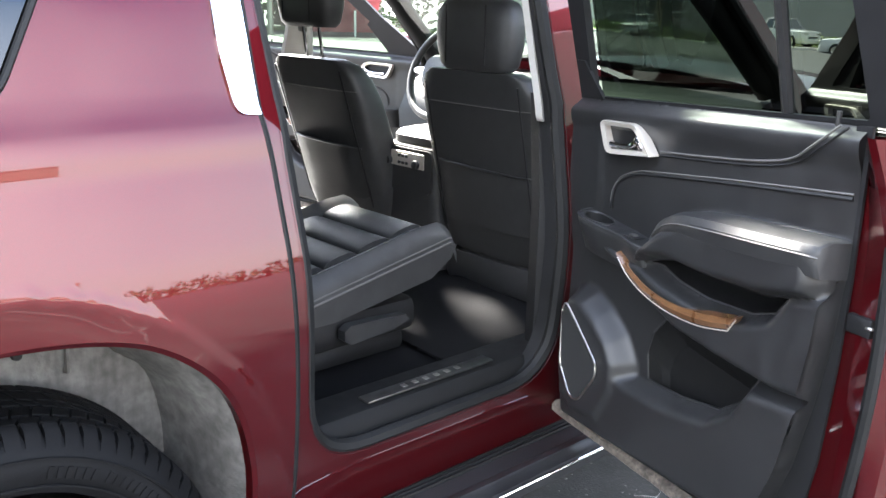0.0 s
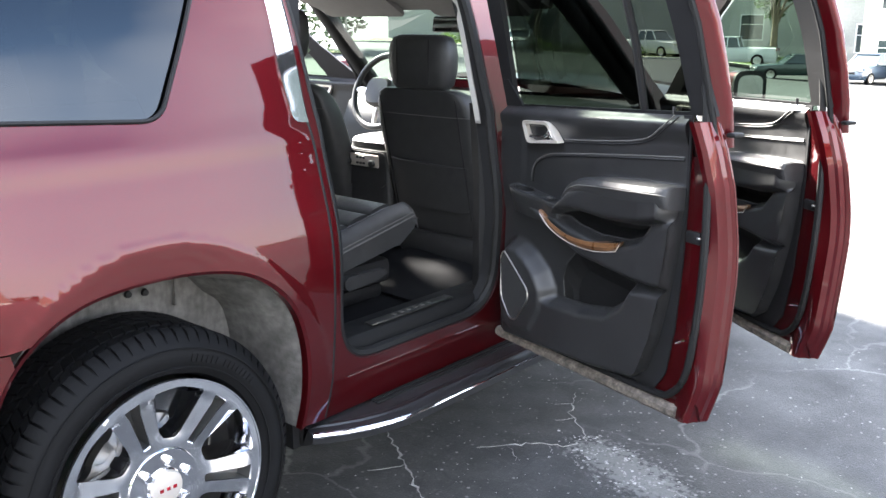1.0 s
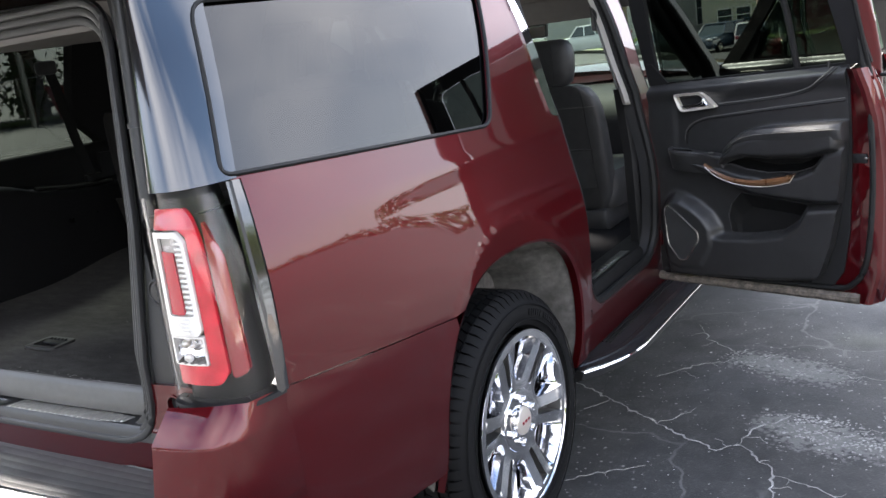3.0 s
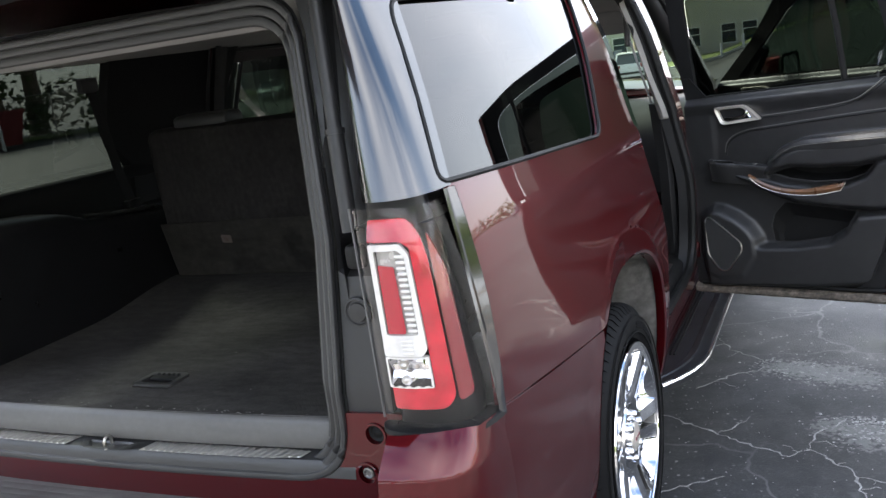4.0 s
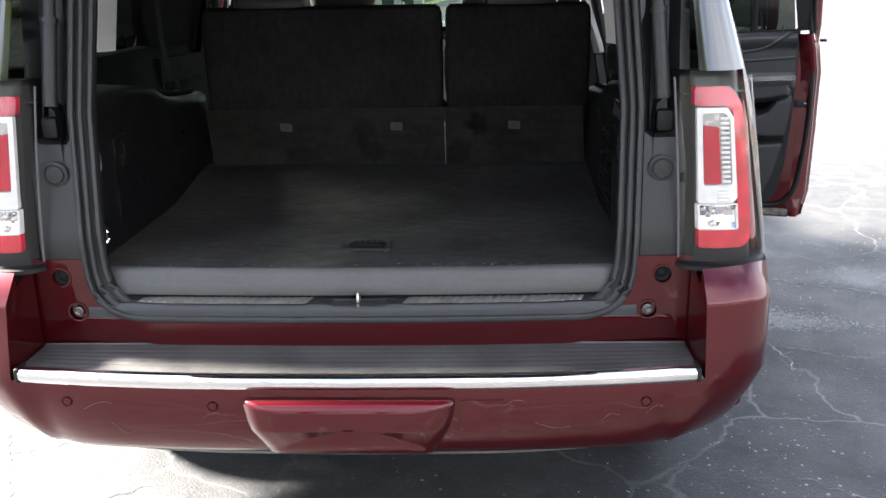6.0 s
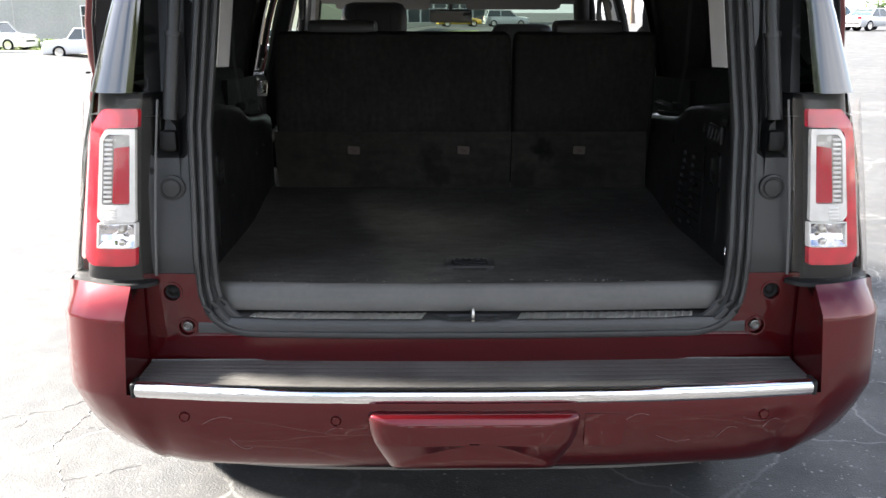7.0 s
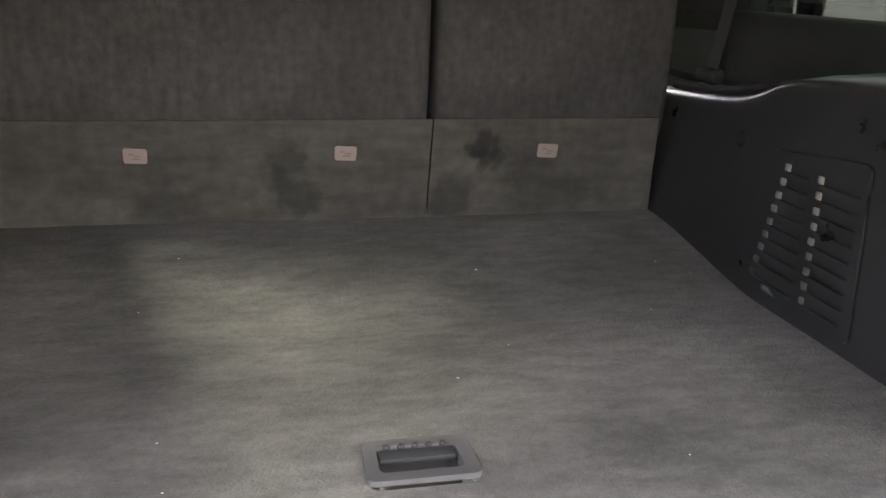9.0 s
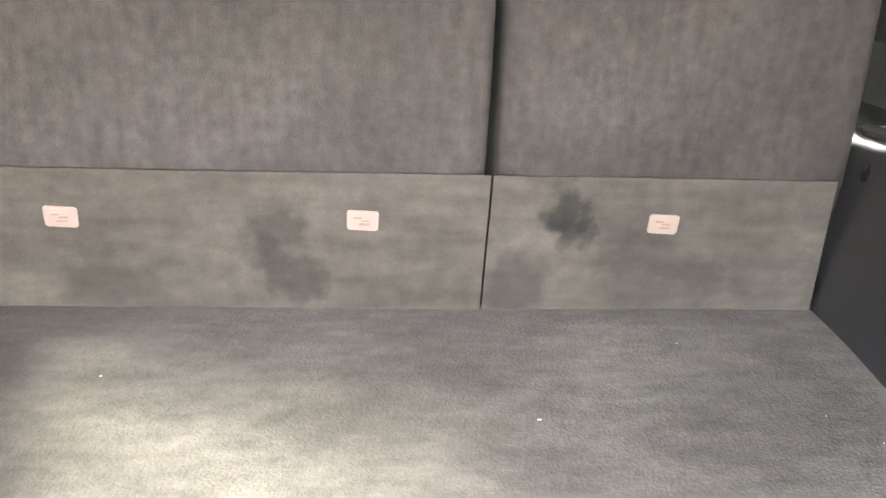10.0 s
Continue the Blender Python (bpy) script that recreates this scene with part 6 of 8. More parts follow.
PULL = [(0.350, 0.955), (0.395, 0.972), (0.450, 0.985), (0.550, 0.980), (0.690, 0.985), (0.745, 0.992), (0.712, 0.952), (0.645, 0.928), (0.525, 0.921), (0.430, 0.934), (0.375, 0.952)]
MAPS = [(0.335, 0.735), (0.350, 0.785), (0.395, 0.835), (0.465, 0.825), (0.595, 0.810), (0.668, 0.798), (0.632, 0.737), (0.572, 0.694), (0.450, 0.672), (0.345, 0.668)]
RELIEF = Relief(-0.03, 0.87, 0.43, 1.36, [
    ([(-0.1, 1.195), (0.9, 1.24), (0.9, 1.5), (-0.1, 1.5)], 0.016, 0.05),
    ([(-0.02, 1.25), (0.125, 1.26), (0.125, 1.0), (0.0, 0.9), (-0.02, 0.8)], 0.006, 0.03),
    (INSET, -0.010, 0.015),
    (LEDGE, 0.058, 0.024), (ARM, 0.085, 0.034), (POCKET, 0.050, 0.024), (POD, 0.058, 0.045),
    (PULL, 0.030, 0.010),
])


MOULDED = material("moulded_trim", (0.0155, 0.0155, 0.0158), 0.44, spec=0.48, noise=(30, 0.18), fine=(4, 0.12), bump=(700, 0.35), dist=0.0007)


def door(name, m, k=1.0, s=1, detail=True, rear=True):
    """A door in its own frame: x from hinge to lock (times s), y to the outside, z up. k stretches it along."""
    d = empty(name, m, SUV)
    P = lambda u, o, z: Vector((s * u * k, o, z))
    skin_o = lambda z: profile(z) - profile(0.44)
    L = 0.945
    outer = [(0.0, 0.435), (0.915, 0.435), (0.94, 0.55), (L, 0.85), (L - 0.004, 1.12), (0.925, 1.22), (0.905, belt_z(0.9) - 0.02), (0.0, belt_z(0) - 0.03)]
    bm = bmesh.new()
    panel(bm, outer, lambda u, z: P(u, skin_o(z), z), (), 0.04, lambda u, z: Vector((0, -0.006, 0)))
    # folded edge of the skin at the lock side and below
    edge = resample(outer[1:7], 0.04, False)
    loft(bm, [[P(u, skin_o(z), z), P(u - 0.003, skin_o(z) - 0.010, z), P(u - 0.008, skin_o(z) - 0.016, z), P(u - 0.010, skin_o(z) - 0.032, z), P(u - 0.016, skin_o(z) - 0.040, z), P(u - 0.020, skin_o(z) - 0.060, z), P(u - 0.032, skin_o(z) - 0.070, z), P(u - 0.046, min(skin_o(z) - 0.072, -0.046), z), P(u - 0.09, -0.050, z)] for u, z in edge], False, False)
    low = resample([(0.0, 0.435), (0.915, 0.435)], 0.06, False)
    loft(bm, [[P(u, 0.0, z), P(u, -0.03, z + 0.004), P(u, -0.04, z + 0.03), P(u, -0.052, z + 0.06)] for u, z in low], False, False)
    part("door_shell", bm, PAINT, d, "dark red painted door shell", angle=28)
    bm = bmesh.new()
    panel(bm, [(0.70, 0.46), (0.84, 0.46), (0.87, 0.6), (0.885, 0.9), (0.875, 1.24), (0.86, belt_z(0.86) - 0.03), (0.80, belt_z(0.8) - 0.03), (0.79, 0.9), (0.76, 0.62)], lambda u, z: P(u, -0.046, z), (), 0.08, lambda u, z: Vector((0, 0.01, 0)))
    part("inner_shell", bm, PAINT, d)
    # seal round the inner shell
    bm = bmesh.new()
    line = spl([P(u, -0.056, z) for u, z in ((0.02, 0.475), (0.4, 0.478), (0.74, 0.482), (0.825, 0.505), (0.876, 0.60), (0.902, 0.85), (0.901, 1.1), (0.885, 1.26), (0.850, 1.5), (0.805, 1.72))], 6)
    tube(bm, line, 0.011, 8)
    part("door_seal", bm, RUBBER, d)
    # dusty weather strip along the bottom
    bm = bmesh.new()
    rows = []
    for i in range(40):
        u = -0.01 + i * 0.86 / 39
        w = 0.003 * noise.noise(Vector((u * 30, 0, 1)))
        rows.append([P(u, o, 0.437 + z + w) for o, z in ((-0.030, -0.008), (-0.060, -0.008), (-0.072, 0.004), (-0.072, 0.020), (-0.060, 0.030), (-0.030, 0.030))])
    loft(bm, rows, True, True)
    part("bottom_strip", bm, material("dusty_rubber", (0.105, 0.088, 0.072), 0.9, noise=(28, 0.6), fine=(120, 0.35), bump=(90, 0.6), dist=0.003) if "dusty_rubber" not in bpy.data.materials else bpy.data.materials["dusty_rubber"], d, "dusty brown weather strip")
    # trim card
    card = rounded([(0.0, 0.468), (0.35, 0.470), (0.66, 0.492), (0.72, 0.54), (0.765, 0.66), (0.795, 0.80), (0.815, 0.93), (0.825, 1.08), (0.822, belt_z(0.82)), (0.0, belt_z(0)), (-0.012, 1.0), (-0.005, 0.7)], 0.012)
    pits = [rounded(q, 0.008, 3) for q in (PULL, MAPS)]
    cz = lambda u, z: P(u, -0.055 - RELIEF(u, z) + 0.03 * step01(belt_z(u) - 0.03, belt_z(u), z), z)
    bm = bmesh.new()
    panel(bm, card, cz, pits, 0.0055 if detail else 0.016, lambda u, z: Vector((0, 0.008, 0)))
    rim = resample([(p[0], p[1]) for p in card], 0.012, True)
    loft(bm, [[cz(u, z), P(u, -0.044, z)] for u, z in list(rim) + [rim[0]]], False, False)
    trim = part("door_trim", bm, MOULDED, d, "black moulded door trim", angle=60)
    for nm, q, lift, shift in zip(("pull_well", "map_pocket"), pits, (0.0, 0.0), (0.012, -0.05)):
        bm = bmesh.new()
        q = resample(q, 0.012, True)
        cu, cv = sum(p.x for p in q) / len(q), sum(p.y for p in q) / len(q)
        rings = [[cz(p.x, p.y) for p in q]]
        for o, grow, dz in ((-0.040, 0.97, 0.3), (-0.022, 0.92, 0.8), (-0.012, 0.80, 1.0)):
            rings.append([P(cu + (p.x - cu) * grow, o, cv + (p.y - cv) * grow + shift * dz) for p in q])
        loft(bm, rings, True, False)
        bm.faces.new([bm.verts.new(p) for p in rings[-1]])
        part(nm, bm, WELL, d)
        stitch_line("well_lip", [cz(p.x, p.y) + Vector((0, -0.0005, 0)) for p in q] + [cz(q[0].x, q[0].y)], 0.0022, d, BLACK)
    bm = bmesh.new()
    panel(bm, [(0.64, 0.475), (0.745, 0.48), (0.792, 0.55), (0.817, 0.70), (0.830, 0.90), (0.833, 1.05), (0.832, 1.22), (0.832, belt_z(0.832) - 0.005), (0.80, belt_z(0.8) - 0.005), (0.805, 1.0), (0.77, 0.75), (0.70, 0.54)], lambda u, z: P(u, -0.0545, z), (), 0.04, lambda u, z: Vector((0, 0.006, 0)))
    part("edge_trim", bm, TRIM, d)
    # stitched lines
    for pts in ([(0.322, 1.188), (0.45, 1.198), (0.60, 1.214), (0.68, 1.232), (0.73, 1.262), (0.785, 1.305)], [(0.325, 1.180), (0.45, 1.190), (0.605, 1.206), (0.69, 1.226), (0.74, 1.256), (0.80, 1.302)]):
        stitch_line("stitching", [P(u.x, -0.057 - RELIEF(u.x, u.y), u.y) for u in spl([(a, b, 0) for a, b in pts], 6)], 0.0026, d, TRIM if pts[0][1] < 1.185 else STITCH)
    for pts, r, mat in (([(0.165, 1.03), (0.172, 1.075), (0.20, 1.105), (0.25, 1.125), (0.32, 1.135), (0.55, 1.160), (0.815, 1.184)], 0.004, TRIM), ([(0.160, 1.045), (0.168, 1.082), (0.198, 1.112), (0.25, 1.132), (0.32, 1.142), (0.55, 1.167), (0.815, 1.192)], 0.0022, STITCH)):
        stitch_line("groove", [P(u.x, -0.056 - max(RELIEF(u.x, u.y + 0.008), 0), u.y) for u in spl([(a, b, 0) for a, b in pts], 6)], r, d, mat)
    # arm rest pad
    bm = bmesh.new()
    path = spl([(0.340, 1.001, 0.030), (0.400, 1.051, 0.060), (0.470, 1.082, 0.082), (0.560, 1.094, 0.092), (0.700, 1.102, 0.094), (0.805, 1.107, 0.090), (0.825, 1.104, 0.078)], 5)
    loft(bm, [[P(p.x, -0.050, p.y + 0.006), P(p.x, -0.055 - p.z * 0.6, p.y + 0.010), P(p.x, -0.055 - p.z * 0.9, p.y + 0.005), P(p.x, -0.055 - p.z, p.y - 0.008), P(p.x, -0.055 - p.z * 0.98, p.y - 0.026), P(p.x, -0.055 - p.z * 0.86, p.y - 0.05), P(p.x, -0.050, p.y - 0.06)] for p in path])
    part("arm_pad", bm, LEATHER, d, "stitched black leather arm rest")
    stitch_line("arm_stitching", [P(p.x, -0.0565 - p.z, p.y - 0.012) for p in path[3:]], 0.0022, d)
    # wood inlay
    w_top = spl([(0.272, 0.958, 0), (0.320, 0.932, 0), (0.390, 0.906, 0), (0.470, 0.898, 0), (0.550, 0.904, 0), (0.642, 0.922, 0)], 4)
    w_bot = spl([(0.276, 0.950, 0), (0.320, 0.914, 0), (0.390, 0.888, 0), (0.470, 0.877, 0), (0.550, 0.880, 0), (0.626, 0.896, 0)], 4)
    bm = bmesh.new()
    loft(bm, [[P(a.x, -0.095, a.y + 0.004), P(a.x, -0.1145, a.y), P((a.x + b.x) / 2, -0.119, (a.y + b.y) / 2), P(b.x, -0.1145, b.y), P(b.x, -0.095, b.y - 0.004)] for a, b in zip(w_top, w_bot)])
    part("wood_inlay", bm, WOOD, d, "polished wood grain inlay")
    stitch_line("inlay_edge", [P(b.x, -0.115, b.y - 0.003) for b in w_bot] + [P(w_top[-1].x + 0.003, -0.115, w_top[-1].y)], 0.0014, d, SATIN)
    # release handle in its bezel
    hb = [(0.130, 1.234), (0.262, 1.240), (0.322, 1.176), (0.160, 1.160)]
    bo = rounded(hb, [0.016, 0.02, 0.008, 0.02], 4)
    bi = rounded([(0.146, 1.224), (0.252, 1.229), (0.292, 1.184), (0.170, 1.172)], [0.014, 0.016, 0.008, 0.016], 4)
    bm = bmesh.new()
    loft(bm, [[P(p.x, -0.058, p.y) for p in bo], [P(p.x, -0.080, p.y) for p in bo], [P(0.218 + (p.x - 0.218) * 0.97, -0.084, 1.2 + (p.y - 1.2) * 0.96) for p in bo], [P(p.x, -0.080, p.y) for p in bi], [P(p.x, -0.060, p.y) for p in bi]], True, False)
    bez = part("handle_bezel", bm, SATIN, d, "satin chrome handle surround")
    bm = bmesh.new()
    bm.faces.new([bm.verts.new(P(p.x, -0.0625, p.y)) for p in bi])
    part("handle_cup", bm, TRIM, d)
    bm = bmesh.new()
    rr = spl([(0.175, 1.186, 0), (0.215, 1.186, 0), (0.245, 1.19, 0), (0.262, 1.200, 0), (0.268, 1.212, 0), (0.275, 1.198, 0), (0.283, 1.188, 0)], 4)
    tube(bm, [P(p.x, -0.078, p.y) for p in rr], 0.006, 8)
    part("release_lever", bm, CHROME, d, "chrome release lever")
    # window switch and cup
    tray_z = lambda u: 1.014 - 0.11 * (u - 0.105)
    plan = rounded([(0.100, -0.01), (0.098, 0.030), (0.112, 0.060), (0.150, 0.074), (0.195, 0.072), (0.235, 0.060), (0.275, 0.057), (0.325, 0.064), (0.352, 0.060), (0.352, -0.01)], [0, 0.02, 0.02, 0.02, 0.02, 0.02, 0.02, 0.02, 0.01, 0], 4)
    well = [Vector((0.163 + 0.047 * math.cos(a), 0.033 + 0.029 * math.sin(a))) for a in [j * math.pi / 12 for j in range(24)]]
    bm = bmesh.new()
    panel(bm, plan, lambda u, o: P(u, -0.055 - o, tray_z(u)), [well], 0.012)
    q = resample(plan[:-1], 0.012, False)
    loft(bm, [[P(p.x, -0.055 - p.y * w, tray_z(p.x) - dz) for p in q] for w, dz in ((1.0, 0.0), (1.02, 0.004), (0.98, 0.014), (0.80, 0.045), (0.55, 0.085))], False, False)
    tray = part("cup_tray", bm, BLACK, d, "moulded cup holder tray")
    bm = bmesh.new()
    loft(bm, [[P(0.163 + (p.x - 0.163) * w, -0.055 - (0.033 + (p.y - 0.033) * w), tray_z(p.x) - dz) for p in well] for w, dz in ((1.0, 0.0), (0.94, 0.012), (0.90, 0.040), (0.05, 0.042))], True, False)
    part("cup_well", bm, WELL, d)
    stitch_line("tray_rim", [P(p.x, -0.055 - p.y, tray_z(p.x) + 0.001) for p in q], 0.0028, d, BLACK)
    stitch_line("well_rim", [P(p.x, -0.055 - p.y, tray_z(p.x) + 0.001) for p in well + well[:1]], 0.0024, d, BLACK)
    for nm, cu, su, sd, h, mat in (("window_switch", 0.285, 0.060, 0.030, 0.003, BLACK), ("switch_key", 0.292, 0.020, 0.012, 0.008, STEEL)):
        bm = bmesh.new()
        box(bm, P(cu, -0.087, tray_z(cu) + h / 2), (su, sd, h), 0.003, 2)
        part(nm, bm, mat, d)
    # loudspeaker grille
    gp = rounded([(0.073, 0.770), (0.093, 0.783), (0.125, 0.758), (0.225, 0.673), (0.227, 0.638), (0.163, 0.550), (0.130, 0.548), (0.080, 0.618)], [0.01, 0.012, 0.012, 0.02, 0.02, 0.025, 0.02, 0.02], 4)
    gf = lambda u, z: P(u, -0.055 - max(RELIEF(u, z), 0.05) - 0.004, z)
    bm = bmesh.new()
    panel(bm, gp, gf, (), 0.012)
    part("speaker_grille", bm, material("grille_mesh", (0.012, 0.012, 0.012), 0.7, bump=(1400, 1.0), dist=0.002) if "grille_mesh" not in bpy.data.materials else bpy.data.materials["grille_mesh"], d, "black loudspeaker grille")
    stitch_line("grille_ring", [gf(p.x, p.y) for p in gp] + [gf(gp[0].x, gp[0].y)], 0.0030, d, STEEL)
    # latch in the edge
    bm = bmesh.new()
    box(bm, P(0.860, -0.050, 0.975), (0.050, 0.014, 0.034), 0.004, 2)
    lt = part("door_latch", bm, TRIM, d)
    bm = bmesh.new()
    box(bm, P(0.882, -0.056, 0.977), (0.014, 0.008, 0.006), 0.002, 1)
    part("latch_claw", bm, STEEL, d)
    bm = bmesh.new()
    tube(bm, [P(0.755, -0.045, belt_z(0.75) - 0.01), P(0.755, -0.045, belt_z(0.75) + 0.016)], 0.005, 8)
    part("lock_pin", bm, BLACK, d)
    # window frame and glass
    tuck = lambda z: (profile(z) - profile(1.30))
    if rear:
        fo = [(-0.005, 1.27), (0.905, 1.31), (0.86, 1.55), (0.815, 1.765), (0.0, 1.775), (-0.02, 1.55)]
        fi = rounded([(0.045, 1.278), (0.82, 1.315), (0.785, 1.52), (0.755, 1.69), (0.06, 1.70), (0.045, 1.5)], [0.01, 0.01, 0, 0.05, 0.05, 0])
    else:
        fo = [(-0.005, 1.27), (0.905, 1.31), (0.885, 1.55), (0.86, 1.765), (0.50, 1.765), (0.36, 1.66), (0.20, 1.47)]
        fi = rounded([(0.10, 1.285), (0.82, 1.315), (0.81, 1.52), (0.79, 1.69), (0.53, 1.69), (0.40, 1.60), (0.24, 1.43)], [0.01, 0.01, 0, 0.04, 0.05, 0, 0.02])
    bm = bmesh.new()
    panel(bm, fo, lambda u, z: P(u, -0.045 + tuck(z), z), [fi], 0.04, lambda u, z: Vector((0, 0.02, 0)))
    part("window_frame", bm, TRIM, d, "matt black inner window frame")
    (ua, za), (ub, zb) = fo[2], fo[3]
    rim = [(0.893 + (ua - 0.893) * t / 3, 1.225 + (za - 1.225) * t / 3) for t in range(3)] + [(ua + (ub - ua) * t / 4, za + (zb - za) * t / 4) for t in range(5)]
    bm = bmesh.new()
    loft(bm, [[P(u + a, o + tuck(z), z) for a, o in ((0.006, -0.046), (0.014, -0.036), (0.034 * w, -0.024), (0.043 * w, -0.014), (0.045 * w, 0.000), (0.040 * w, 0.008), (0.0, 0.010), (0.0, -0.020))] for (u, z), w in zip(rim, (0.5, 0.9, 1, 1, 1, 1, 1, 1))])
    part("outer_frame", bm, PAINT, d, angle=65)
    bm = bmesh.new()
    tube(bm, [P(u + 0.008, -0.046 + tuck(z), z) for u, z in rim], 0.009, 8)
    part("frame_seal", bm, RUBBER, d)
    # rubber cap where the frame meets the skin
    bm = bmesh.new()
    box(bm, P(0.936, -0.006, 1.262), (0.03, 0.04, 0.012), 0.004, 2)
    part("frame_cap", bm, RUBBER, d)
    bm = bmesh.new()
    g = [(p[0], p[1] if p[1] > 1.335 else p[1] - 0.07) for p in fi]
    panel(bm, g, lambda u, z: P(u, -0.018 + tuck(z), z), (), 0.03)
    part("door_window", bm, GLASS_REAR if rear else GLASS_DOOR, d, "dark tinted door glass" if rear else "lightly tinted door glass")
    if rear:
        bm = bmesh.new()
        tube(bm, [P(0.635, -0.03, 1.29), P(0.625, -0.03 + tuck(1.5), 1.5), P(0.61, -0.03 + tuck(1.72), 1.72)], 0.012, 8)
        part("window_divider", bm, TRIM, d)
        bm = bmesh.new()
        panel(bm, [(-0.0, 1.27), (0.09, 1.275), (0.05, 1.33), (0.03, 1.36), (0.0, 1.36)], lambda u, z: P(u, -0.05 + tuck(z), z), (), 0.04, lambda u, z: Vector((0, 0.01, 0)))
        part("corner_cover", bm, TRIM, d)
    else:
        bm = bmesh.new()
        panel(bm, [(0.0, 1.27), (0.17, 1.28), (0.26, 1.42), (0.22, 1.46)], lambda u, z: P(u, -0.04 + tuck(z), z), (), 0.05, lambda u, z: Vector((0, 0.05, 0)))
        part("mirror_base", bm, TRIM, d)
        bm = bmesh.new()
        tube(bm, [P(0.16, -0.02, 1.285), P(0.17, 0.08, 1.275), P(0.17, 0.15, 1.28)], [0.035, 0.03, 0.03], 12, True, 0.7)
        pillow(bm, [(P(u, 0.21, 1.29), (0, 0.078 * w, 0), (0, 0, 0.088 * w)) for u, w in ((0.08, 0.55), (0.11, 0.88), (0.16, 1.0), (0.205, 1.0))], 24, 4)
        part("door_mirror", bm, PAINT, d, "dark red door mirror")
        bm = bmesh.new()
        pillow(bm, [(P(u, 0.21, 1.29), (0, 0.079, 0), (0, 0, 0.089)) for u in (0.196, 0.2075)], 24, 4)
        part("mirror_rim", bm, TRIM, d)
        bm = bmesh.new()
        pillow(bm, [(P(u, 0.21, 1.29), (0, 0.060, 0), (0, 0, 0.070)) for u in (0.2080, 0.2095)], 24, 4)
        part("mirror_pane", bm, bpy.data.materials["mirror"], d)
    # hinges
    for z in (0.62, 0.95):
        bm = bmesh.new()
        box(bm, P(-0.02, -0.05, z), (0.07, 0.03, 0.07), 0.008, 2)
        tube(bm, [P(-0.03, -0.06, z - 0.045), P(-0.03, -0.06, z + 0.045)], 0.011, 8)
        part("hinge", bm, PAINT, d)
    return d


door("rear_door", pose(0.977, 2.834, 0, 0, 0, -15.5))
door("front_door", pose(0.985, 4.00, -0.03, 0, 0, -34.0), 1.215, 1, True, False)
door("rear_door", pose(-0.977, 2.834, 0, 0, 0, 90), 1.0, -1, False)
door("front_door", pose(-0.985, 4.00, -0.05, 0, 0, 19), 1.26, -1, True, False)


